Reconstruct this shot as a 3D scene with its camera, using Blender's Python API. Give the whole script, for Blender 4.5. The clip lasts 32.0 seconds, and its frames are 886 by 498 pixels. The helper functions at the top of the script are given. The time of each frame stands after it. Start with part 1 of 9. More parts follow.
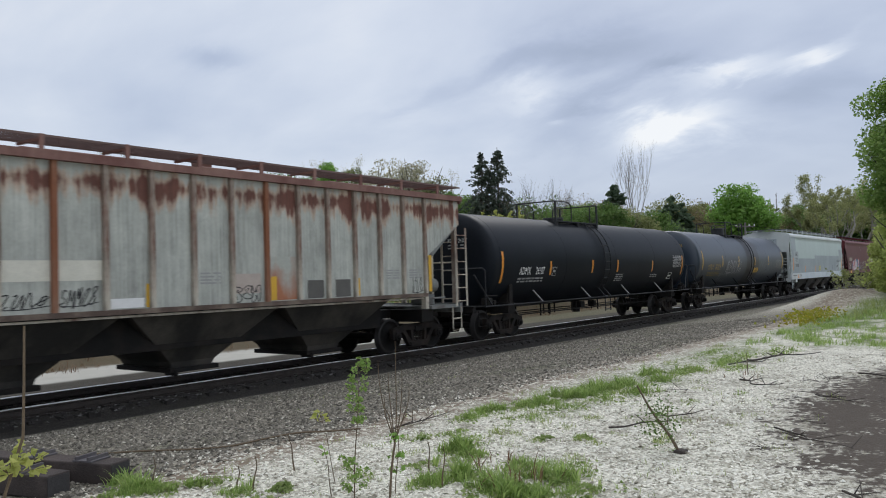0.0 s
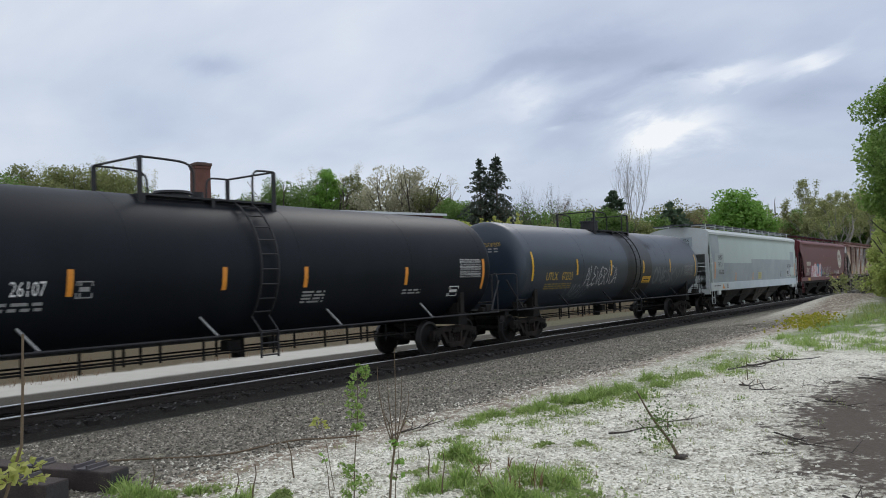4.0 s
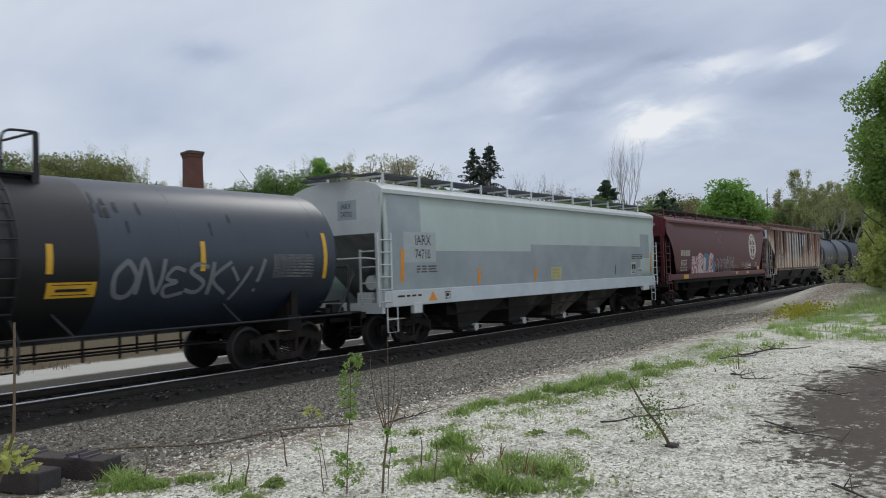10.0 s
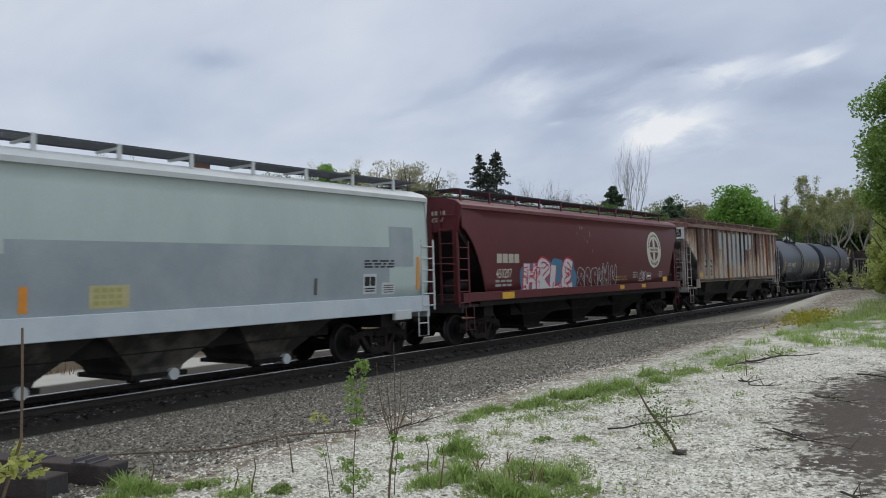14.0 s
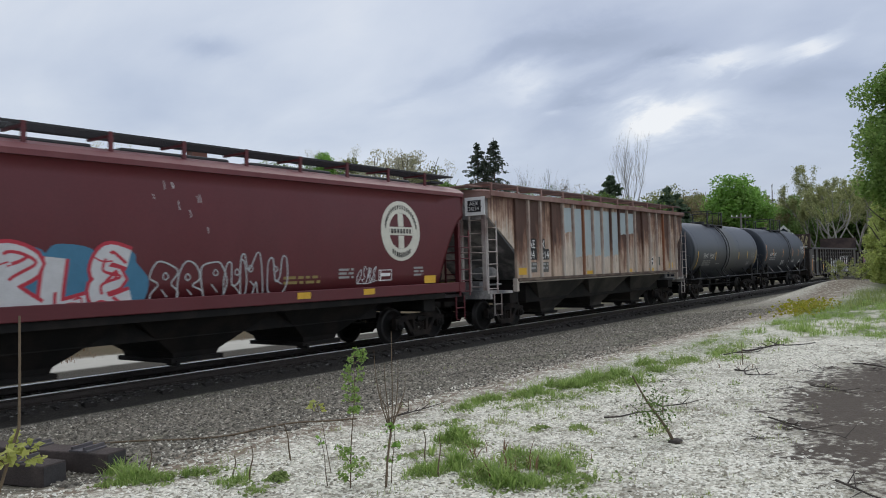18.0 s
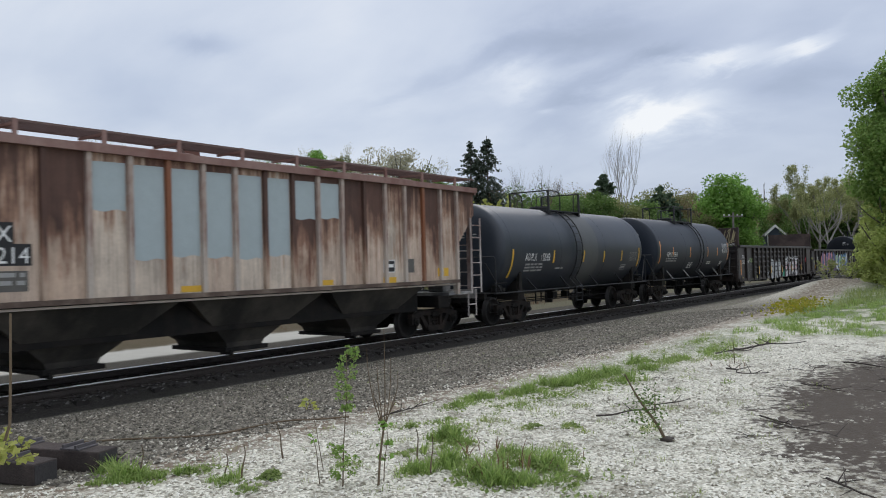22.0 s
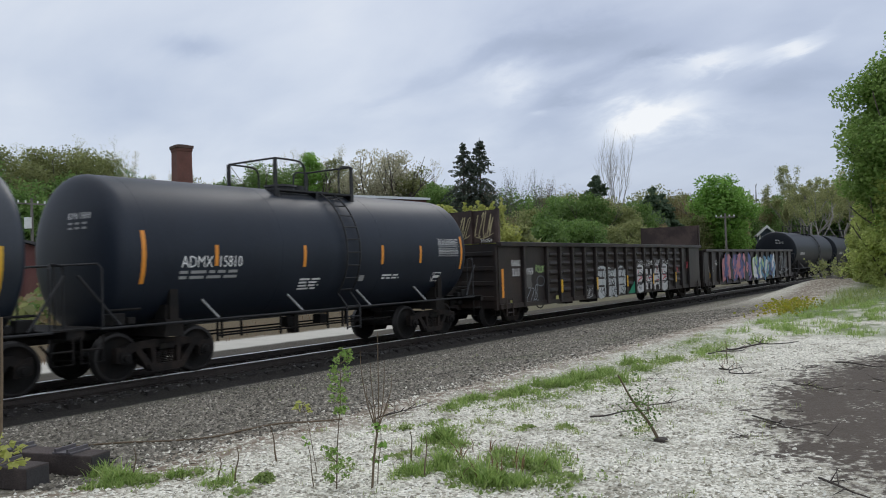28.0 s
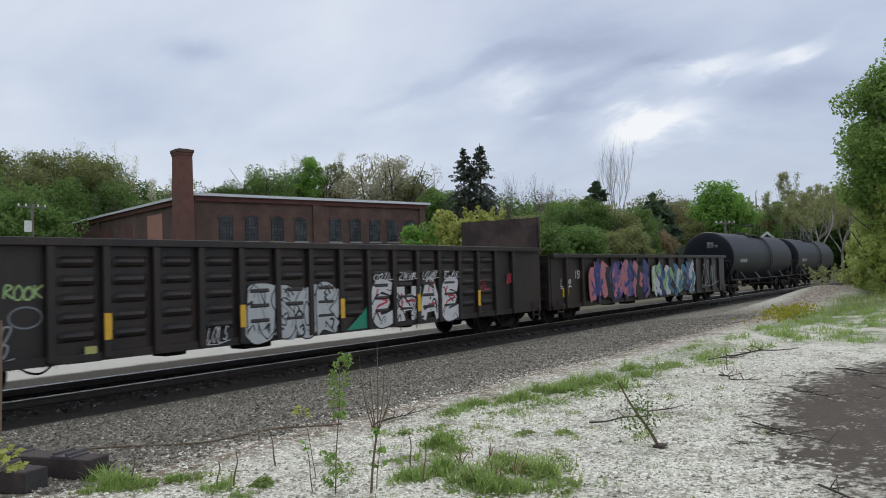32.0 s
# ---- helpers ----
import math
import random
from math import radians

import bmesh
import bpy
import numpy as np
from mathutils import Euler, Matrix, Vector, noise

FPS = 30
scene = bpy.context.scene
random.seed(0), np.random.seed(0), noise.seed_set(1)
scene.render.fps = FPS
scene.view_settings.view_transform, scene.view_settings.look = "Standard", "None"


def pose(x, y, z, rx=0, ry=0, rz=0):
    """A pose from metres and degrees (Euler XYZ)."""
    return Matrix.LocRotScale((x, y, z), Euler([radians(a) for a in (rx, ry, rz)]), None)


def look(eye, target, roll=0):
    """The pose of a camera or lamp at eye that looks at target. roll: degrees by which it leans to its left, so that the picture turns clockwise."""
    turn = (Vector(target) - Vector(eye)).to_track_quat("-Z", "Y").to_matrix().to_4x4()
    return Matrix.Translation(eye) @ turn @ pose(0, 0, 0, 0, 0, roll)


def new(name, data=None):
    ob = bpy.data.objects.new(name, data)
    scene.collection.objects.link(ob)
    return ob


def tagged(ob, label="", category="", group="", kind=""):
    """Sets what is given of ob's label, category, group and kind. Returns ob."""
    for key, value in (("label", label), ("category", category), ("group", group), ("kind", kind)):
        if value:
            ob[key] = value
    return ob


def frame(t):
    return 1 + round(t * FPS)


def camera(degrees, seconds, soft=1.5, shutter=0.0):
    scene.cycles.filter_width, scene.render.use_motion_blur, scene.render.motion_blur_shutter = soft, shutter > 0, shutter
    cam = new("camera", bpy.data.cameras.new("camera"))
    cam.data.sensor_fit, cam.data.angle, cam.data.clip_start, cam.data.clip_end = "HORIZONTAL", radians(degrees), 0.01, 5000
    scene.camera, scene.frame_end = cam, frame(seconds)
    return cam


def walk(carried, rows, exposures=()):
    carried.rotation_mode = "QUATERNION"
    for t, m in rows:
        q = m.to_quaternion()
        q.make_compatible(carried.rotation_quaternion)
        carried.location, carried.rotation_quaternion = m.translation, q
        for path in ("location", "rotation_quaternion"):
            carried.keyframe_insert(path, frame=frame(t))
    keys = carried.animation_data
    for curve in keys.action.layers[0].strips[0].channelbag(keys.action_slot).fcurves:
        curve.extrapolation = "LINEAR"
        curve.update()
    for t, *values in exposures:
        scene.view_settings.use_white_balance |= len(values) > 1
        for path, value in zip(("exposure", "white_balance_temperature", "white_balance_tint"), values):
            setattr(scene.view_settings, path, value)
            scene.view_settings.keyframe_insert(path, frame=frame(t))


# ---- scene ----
# world: x along the track, y across it, z up from the top of the rails
EYE = (0.0, 0.0, 1.955)


def aim(turn, tilt, lean):
    """A camera pose at the eye: degrees of turn from the track, of tilt upwards and of lean."""
    return pose(*EYE, 90 + tilt, 0, turn - 90) @ pose(0, 0, 0, 0, 0, lean)


cam = camera(58.23, 32.0, soft=1.0, shutter=0.4)
PATH = [
    (0, aim(36.31, 2.05, -1.68)), (0.5, aim(36.35, 2.08, -1.69)), (1, aim(36.33, 2, -1.4)),
    (1.5, aim(36.4, 2.08, -1.28)), (2, aim(36.43, 2.2, -1.53)), (2.5, aim(36.44, 2.32, -1.67)),
    (3, aim(36.37, 2.37, -1.72)), (3.5, aim(36.29, 2.54, -1.87)), (5.5, aim(35.98, 2.24, -1.97)),
    (6, aim(36.04, 2.11, -2.05)), (6.5, aim(36.14, 2.11, -2.05)), (7, aim(36.21, 2.13, -1.92)),
    (7.5, aim(36.3, 2.14, -1.91)), (8, aim(36.27, 2.22, -1.87)), (8.5, aim(36.14, 2.24, -1.77)),
    (9, aim(35.91, 2.12, -1.8)), (9.5, aim(35.71, 1.88, -1.78)), (10, aim(35.75, 1.7, -1.8)),
    (10.5, aim(35.78, 1.61, -1.82)), (11, aim(35.81, 1.58, -1.7)), (11.5, aim(35.96, 1.7, -1.66)),
    (12, aim(36.06, 1.93, -1.79)), (12.5, aim(36.02, 2.03, -1.93)), (13, aim(36.02, 2.07, -1.84)),
    (13.5, aim(36.18, 2.07, -1.66)), (14, aim(36.21, 2.15, -1.74)), (14.5, aim(36.05, 2.21, -1.84)),
    (16.5, aim(35.83, 2.04, -1.81)), (17, aim(35.73, 1.65, -1.61)), (17.5, aim(35.87, 1.38, -1.59)),
    (18, aim(36.05, 1.35, -1.62)), (18.5, aim(36.07, 1.33, -1.66)), (19, aim(36.07, 1.34, -1.61)),
    (19.5, aim(36.11, 1.21, -1.51)), (20, aim(36, 0.99, -1.71)), (20.5, aim(35.9, 0.88, -1.87)),
    (21, aim(35.83, 0.96, -1.84)), (21.5, aim(35.74, 1.06, -1.64)), (22, aim(35.55, 1.21, -1.5)),
    (22.5, aim(35.36, 1.29, -1.67)), (23, aim(35.27, 1.16, -1.82)), (23.5, aim(35.22, 0.89, -1.75)),
    (24, aim(35.15, 0.74, -1.8)), (24.5, aim(35.05, 0.88, -1.94)), (25, aim(34.93, 0.96, -1.99)),
    (25.5, aim(34.89, 1.09, -2.15)), (27.5, aim(35.06, 1.28, -1.8)), (28, aim(35.05, 1.32, -1.72)),
    (28.5, aim(35.13, 1.53, -1.47)), (29, aim(35.27, 1.77, -1.36)), (29.5, aim(35.37, 1.92, -1.4)),
    (30, aim(35.34, 1.86, -1.38)), (30.5, aim(35.16, 1.69, -1.41)), (31, aim(35.12, 1.67, -1.58)),
    (31.5, aim(35.09, 1.71, -1.61)), (32, aim(35.04, 1.68, -1.5)),
]
walk(cam, PATH, [(0, 0.0), (7.5, 0.0), (9.5, -0.12), (14.5, -0.15), (17.5, -0.06), (20, -0.03), (22, 0.0), (32, 0.0)])


def travel(t):
    """How far the train has rolled towards -x at t seconds, in metres."""
    return -0.0313 + t * (4.13973 + t * (-0.0051655 + t * (4.484818e-4 - 6.31373e-6 * t)))


# ---- sky and sun ----
world = bpy.data.worlds.new("sky")
world.use_nodes = True
scene.world = world


def math_cos(a):
    return math.cos(radians(a))


def math_sin(a):
    return math.sin(radians(a))


CLOUDS = (
    (18.6, 10.1, 4.6, 1.3, 8, 0.24), (20.9, 9.4, 2.4, 1.3, 0, 0.16), (15.9, 13.4, 2.4, 0.6, 18, 0.18),
    (11.0, 13.8, 1.7, 0.55, 15, 0.16), (29.5, 13.1, 2.2, 0.7, 15, 0.10), (13.6, 13.4, 4.1, 0.4, 17, 0.06),
    (27.4, 10.8, 0.8, 0.35, 0, 0.06), (39.2, 11.3, 2.8, 0.6, 12, 0.05), (24.4, 15.6, 4.9, 1.2, 5, -0.10),
    (20.2, 14.2, 2.6, 0.9, 0, -0.08), (24.1, 12.7, 4.9, 0.9, 20, -0.08), (51.8, 15.4, 2.5, 0.9, -10, -0.09),
    (11.9, 11.3, 6.9, 1.0, 8, -0.05), (37.5, 12.4, 6.5, 1.1, 22, -0.05), (27.0, 9.3, 7.3, 0.8, 8, -0.04),
    (30.8, 15.0, 3.7, 0.9, 22, -0.05),
)


def build_sky():
    nt = world.node_tree
    nt.nodes.clear()
    n, l = nt.nodes, nt.links
    out, bg = n.new("ShaderNodeOutputWorld"), n.new("ShaderNodeBackground")
    sky = n.new("ShaderNodeTexSky")
    sky.sky_type, sky.sun_disc = "NISHITA", False
    sky.sun_elevation, sky.sun_rotation = radians(42), radians(90 - 19)
    tint = n.new("ShaderNodeMix")
    tint.data_type = "RGBA"
    dim = n.new("ShaderNodeVectorMath")
    dim.operation = "SCALE"
    dim.inputs["Scale"].default_value = 0.10
    l.new(sky.outputs[0], dim.inputs[0])
    tc, sep = n.new("ShaderNodeTexCoord"), n.new("ShaderNodeSeparateXYZ")
    l.new(tc.outputs["Generated"], sep.inputs[0])

    def calc(op, a, b=None):
        m = n.new("ShaderNodeMath")
        m.operation = op
        for i, v in enumerate((a, b)):
            if v is None:
                continue
            if isinstance(v, (int, float)):
                m.inputs[i].default_value = v
            else:
                l.new(v, m.inputs[i])
        return m.outputs[0]

    # the cloud deck, seen in perspective as a layer overhead
    h = calc("ADD", calc("MAXIMUM", sep.outputs[2], 0.0), 0.42)
    comb = n.new("ShaderNodeCombineXYZ")
    l.new(calc("DIVIDE", sep.outputs[0], h), comb.inputs[0])
    l.new(calc("DIVIDE", sep.outputs[1], h), comb.inputs[1])

    def cloud(scale, detail, rough, place, dist=0.4):
        mp, t = n.new("ShaderNodeMapping"), n.new("ShaderNodeTexNoise")
        mp.inputs["Location"].default_value = place
        mp.inputs["Rotation"].default_value = (0, 0, radians(28))
        mp.inputs["Scale"].default_value = (1.0, 0.62, 1.0)
        l.new(comb.outputs[0], mp.inputs[0])
        l.new(mp.outputs[0], t.inputs["Vector"])
        t.inputs["Scale"].default_value, t.inputs["Detail"].default_value = scale, detail
        t.inputs["Roughness"].default_value, t.inputs["Distortion"].default_value = rough, dist
        return t.outputs[0]

    def soft(v, a, c, top=1.0):
        k = n.new("ShaderNodeMapRange")
        k.interpolation_type = "SMOOTHSTEP"
        l.new(v, k.inputs[0])
        k.inputs[1].default_value, k.inputs[2].default_value, k.inputs[4].default_value = a, c, top
        return k.outputs[0]

    big = cloud(1.2, 4, 0.5, (3.1, 1.7, 0), 0.15)
    fine = cloud(3.4, 6, 0.5, (0.4, 5.2, 0), 0.2)
    wisp = cloud(8.0, 6, 0.6, (2.2, 0.6, 0), 0.35)
    deg = 180 / math.pi
    ragged = calc("ADD", calc("MULTIPLY", calc("SUBTRACT", fine, 0.5), 7.0), calc("MULTIPLY", calc("SUBTRACT", wisp, 0.5), 3.5))
    az = calc("ADD", calc("MULTIPLY", calc("ARCTAN2", sep.outputs[1], sep.outputs[0]), deg), ragged)
    el = calc("ADD", calc("MULTIPLY", calc("ARCSINE", sep.outputs[2]), deg), calc("MULTIPLY", calc("SUBTRACT", wisp, 0.5), 4.5))
    # the deck is paler to the left; a low-contrast weave of cloud all over it
    left = n.new("ShaderNodeMapRange")
    left.interpolation_type = "SMOOTHSTEP"
    l.new(az, left.inputs[0])
    left.inputs[1].default_value, left.inputs[2].default_value = 16.0, 56.0
    left.inputs[3].default_value, left.inputs[4].default_value = 0.470, 0.565
    mix = calc("ADD", left.outputs[0], calc("MULTIPLY", calc("SUBTRACT", big, 0.5), 0.22))
    mix = calc("ADD", mix, calc("MULTIPLY", calc("SUBTRACT", fine, 0.5), 0.30))
    # thin bright gaps and thick grey banks: turn, height, half length, half depth, slant, strength
    for a, e, w, h, slant, power in CLOUDS:
        c, s = math_cos(slant), math_sin(slant)
        du, dv = calc("SUBTRACT", az, a), calc("SUBTRACT", el, e)
        u = calc("DIVIDE", calc("SUBTRACT", calc("MULTIPLY", dv, s), calc("MULTIPLY", du, c)), w)
        v = calc("DIVIDE", calc("ADD", calc("MULTIPLY", du, s), calc("MULTIPLY", dv, c)), h)
        r2 = calc("ADD", calc("MULTIPLY", u, u), calc("MULTIPLY", v, v))
        mix = calc("ADD", mix, calc("MULTIPLY", calc("EXPONENT", calc("MULTIPLY", r2, -1.0)), power))
    ramp = n.new("ShaderNodeValToRGB")
    l.new(mix, ramp.inputs[0])
    e = ramp.color_ramp.elements
    e[0].position, e[0].color = 0.33, (0.305, 0.37, 0.505, 1)
    e[1].position, e[1].color = 0.68, (0.90, 0.92, 0.95, 1)
    for p, c in ((0.42, (0.415, 0.485, 0.64, 1)), (0.50, (0.54, 0.61, 0.75, 1)), (0.58, (0.67, 0.73, 0.84, 1))):
        x = e.new(p)
        x.color = c
    tint.inputs[0].default_value = 0.88
    l.new(dim.outputs[0], tint.inputs[6])
    l.new(ramp.outputs[0], tint.inputs[7])
    # an overcast sky is brightest overhead
    rise = n.new("ShaderNodeMapRange")
    rise.interpolation_type = "SMOOTHSTEP"
    l.new(sep.outputs[2], rise.inputs[0])
    rise.inputs[1].default_value, rise.inputs[2].default_value = 0.36, 1.0
    rise.inputs[3].default_value, rise.inputs[4].default_value = 1.0, 1.75
    # the deck is thinner and brighter over the open yard behind the eye
    back = n.new("ShaderNodeMapRange")
    back.interpolation_type = "SMOOTHSTEP"
    l.new(sep.outputs[1], back.inputs[0])
    back.inputs[1].default_value, back.inputs[2].default_value = 0.1, -0.7
    back.inputs[3].default_value, back.inputs[4].default_value = 1.0, 1.55
    l.new(calc("MULTIPLY", rise.outputs[0], back.outputs[0]), bg.inputs[1])
    # thick white cloud overhead and behind, blue-grey only near the horizon ahead
    warm = n.new("ShaderNodeMix")
    warm.data_type, warm.blend_type = "RGBA", "MULTIPLY"
    l.new(calc("MINIMUM", calc("SUBTRACT", calc("MULTIPLY", rise.outputs[0], back.outputs[0]), 1.0), 1.0), warm.inputs[0])
    l.new(tint.outputs[2], warm.inputs[6])
    warm.inputs[7].default_value = (1.07, 0.99, 0.86, 1)
    l.new(warm.outputs[2], bg.inputs[0])
    l.new(bg.outputs[0], out.inputs[0])


build_sky()
sun = new("sun", bpy.data.lights.new("sun", "SUN"))
sun.data.energy, sun.data.angle, sun.data.color = 0.6, radians(20), (1.0, 0.97, 0.92)
sun.matrix_world = look((0, 0, 60), (-0.95 * 60, -0.33 * 60, 6))

# ---- materials ----
def material(name, rgb, rough=0.7, metal=0.0, var=0.25, scale=6.0, fine=60.0, bump=0.15, second=None, cut=(0.45, 0.6), streak=0.0, spec=0.4):
    """A surface with a base colour, a second colour in patches, grain at two scales and relief."""
    m = bpy.data.materials.new(name)
    m.use_nodes = True
    nt = m.node_tree
    n, l = nt.nodes, nt.links
    b = n["Principled BSDF"]
    b.inputs["Roughness"].default_value, b.inputs["Metallic"].default_value = rough, metal
    b.inputs["Specular IOR Level"].default_value = spec
    tc = n.new("ShaderNodeTexCoord")
    mp = n.new("ShaderNodeMapping")
    mp.inputs["Scale"].default_value = (1, 1, 1 - 0.85 * streak)
    l.new(tc.outputs["Object"], mp.inputs[0])

    def grain(sc, det):
        t = n.new("ShaderNodeTexNoise")
        t.inputs["Scale"].default_value, t.inputs["Detail"].default_value = sc, det
        t.inputs["Roughness"].default_value = 0.6
        l.new(mp.outputs[0], t.inputs["Vector"])
        return t.outputs[0]

    g1, g2 = grain(scale, 5), grain(fine, 3)
    col = None
    if second:
        r = n.new("ShaderNodeValToRGB")
        r.color_ramp.elements[0].position, r.color_ramp.elements[1].position = cut
        r.color_ramp.elements[0].color, r.color_ramp.elements[1].color = (*rgb, 1), (*second, 1)
        l.new(grain(scale * 0.6, 7), r.inputs[0])
        col = r.outputs[0]
    sub = n.new("ShaderNodeMath")
    sub.operation = "ADD"
    l.new(g1, sub.inputs[0])
    l.new(g2, sub.inputs[1])
    mr = n.new("ShaderNodeMapRange")
    mr.inputs[1].default_value, mr.inputs[2].default_value = 0.6, 1.4
    mr.inputs[3].default_value, mr.inputs[4].default_value = 1 - var, 1 + var
    l.new(sub.outputs[0], mr.inputs[0])
    mul = n.new("ShaderNodeVectorMath")
    mul.operation = "SCALE"
    mul.inputs[0].default_value = rgb
    if col:
        l.new(col, mul.inputs[0])
    l.new(mr.outputs[0], mul.inputs["Scale"])
    l.new(mul.outputs[0], b.inputs["Base Color"])
    if bump:
        bp = n.new("ShaderNodeBump")
        bp.inputs["Strength"].default_value, bp.inputs["Distance"].default_value = bump, 0.02
        l.new(g2, bp.inputs["Height"])
        l.new(bp.outputs[0], b.inputs["Normal"])
    return m


M = {}
M["steel_rail"] = material("rail_steel", (0.05, 0.042, 0.038), 0.42, 0.6, 0.3, 4, 40)
M["rail_top"] = material("rail_running_surface", (0.85, 0.85, 0.86), 0.38, 1.0, 0.1, 4, 80, 0.05)
M["tie"] = material("creosote_wood", (0.020, 0.017, 0.015), 0.85, 0, 0.4, 3, 50, 0.5, (0.042, 0.036, 0.031))
M["black"] = material("tank_black_paint", (0.0065, 0.0085, 0.012), 0.45, 0, 0.25, 1.2, 30, 0.04, (0.0095, 0.0118, 0.0155), (0.4, 0.7), 0.6, spec=0.13)
M["black_clean"] = material("clean_black_tank_paint", (0.0125, 0.0175, 0.0270), 0.46, 0, 0.2, 1.2, 30, 0.03, (0.0165, 0.0215, 0.0310), (0.4, 0.7), 0.6, spec=0.26)
M["running_gear"] = material("grimy_cast_steel", (0.0075, 0.007, 0.0065), 0.8, 0.0, 0.4, 3, 40, 0.25, (0.015, 0.012, 0.010), spec=0.25)
M["grey_hopper"] = material("faded_grey_paint", (0.36, 0.41, 0.43), 0.6, 0, 0.15, 1.5, 40, 0.06, (0.42, 0.42, 0.38))

# ---- mesh helpers ----
def mesh_of(name, bm):
    me = bpy.data.meshes.new(name)
    bm.to_mesh(me)
    bm.free()
    return me


def part(name, bm, mat, parent=None, label="", smooth=False, at=None):
    """Links a bmesh as one mesh object under a thing or a part."""
    me = bm if isinstance(bm, bpy.types.Mesh) else mesh_of(name, bm)
    if mat is not None and not me.materials:
        me.materials.append(mat)
    if smooth:
        for p in me.polygons:
            p.use_smooth = True
    ob = new(name, me)
    if parent is not None:
        ob.parent = parent
    if at is not None:
        ob.matrix_basis = at
    if label:
        tagged(ob, label)
    return ob


def thing(name, at, label, category, group="", kind=""):
    ob = new(name)
    ob.empty_display_size = 0.3
    ob.matrix_basis = at
    return tagged(ob, label, category, group, kind)


def box(bm, x0, x1, y0, y1, z0, z1, bevel=0.0):
    r = bmesh.ops.create_cube(bm, size=1.0, matrix=Matrix.LocRotScale(((x0 + x1) / 2, (y0 + y1) / 2, (z0 + z1) / 2), None, (abs(x1 - x0), abs(y1 - y0), abs(z1 - z0))))
    if bevel:
        es = {e for v in r["verts"] for e in v.link_edges}
        bmesh.ops.bevel(bm, geom=list(es), offset=bevel, segments=2, profile=0.5, affect="EDGES")
    return bm


def boxes(*rows, bevel=0.0):
    bm = bmesh.new()
    for r in rows:
        box(bm, *r, bevel=bevel)
    return bm


def tube(bm, pts, r, sides=8, r2=None):
    """A round bar along the points, tapering from r to r2."""
    pts = [Vector(p) for p in pts]
    r2 = r if r2 is None else r2
    rings = []
    up = None
    for i, p in enumerate(pts):
        d = (pts[min(i + 1, len(pts) - 1)] - pts[max(i - 1, 0)]).normalized()
        if up is None:
            up = Vector((0, 0, 1)) if abs(d.z) < 0.9 else Vector((1, 0, 0))
        a = d.cross(up).normalized()
        up = a.cross(d).normalized()
        rad = r + (r2 - r) * i / max(1, len(pts) - 1)
        rings.append([bm.verts.new(p + (a * math.cos(k * 2 * math.pi / sides) + up * math.sin(k * 2 * math.pi / sides)) * rad) for k in range(sides)])
    for q0, q1 in zip(rings, rings[1:]):
        for k in range(sides):
            bm.faces.new((q0[k], q0[(k + 1) % sides], q1[(k + 1) % sides], q1[k]))
    bm.faces.new(rings[0])
    bm.faces.new(rings[-1][::-1])
    return bm


def tubes(*rows, r=0.02, sides=8):
    bm = bmesh.new()
    for pts in rows:
        tube(bm, pts, r, sides)
    return bm


def loft(bm, profiles, close=True, caps=True):
    """Skins profiles (lists of points of equal length) one after the other."""
    rings = [[bm.verts.new(p) for p in pr] for pr in profiles]
    m = len(rings[0])
    for q0, q1 in zip(rings, rings[1:]):
        for k in range(m if close else m - 1):
            bm.faces.new((q0[k], q0[(k + 1) % m], q1[(k + 1) % m], q1[k]))
    if caps:
        bm.faces.new(rings[0])
        bm.faces.new(rings[-1][::-1])
    bmesh.ops.recalc_face_normals(bm, faces=bm.faces[:])
    return bm


def prism(bm, outline, y0, y1):
    """A plate: an outline of (x, z) between two values of y."""
    return loft(bm, [[(x, y, z) for x, z in outline] for y in (y0, y1)])


# ---- ground and track ----
TRACK_Y, GAUGE = 14.34, 1.435
PROFILE = ((-60, 0.28), (6.2, 0.25), (8.5, 0.1), (11.0, -0.12), (12.2, -0.27), (12.95, -0.33), (13.06, -0.20), (13.2, -0.178), (15.6, -0.178), (16.4, -0.26), (17.4, -0.30), (21.4, -0.27), (23.2, 0.2), (26, 0.5), (40, 0.5), (90, 0.5), (160, 4.0), (300, 10.0))


def ground_z(x, y):
    z = PROFILE[-1][1]
    for (y0, z0), (y1, z1) in zip(PROFILE, PROFILE[1:]):
        if y <= y1:
            z = z0 + (z1 - z0) * max(0.0, (y - y0) / (y1 - y0))
            break
    # the heap of gravel beside the track, and the bank under the trees
    z += 0.66 * math.exp(-((x - 42) / 6.0) ** 2 - ((y - 7.2) / 1.9) ** 2)
    z += 0.5 * math.exp(-((x - 36) / 9.0) ** 2 - ((y - 2.0) / 2.6) ** 2)
    if -2 < y < 12 and -5 < x < 40:
        z += 0.035 * noise.noise(Vector((x * 0.7, y * 0.7, 0))) + 0.012 * noise.noise(Vector((x * 2.9, y * 2.9, 4)))
    return z


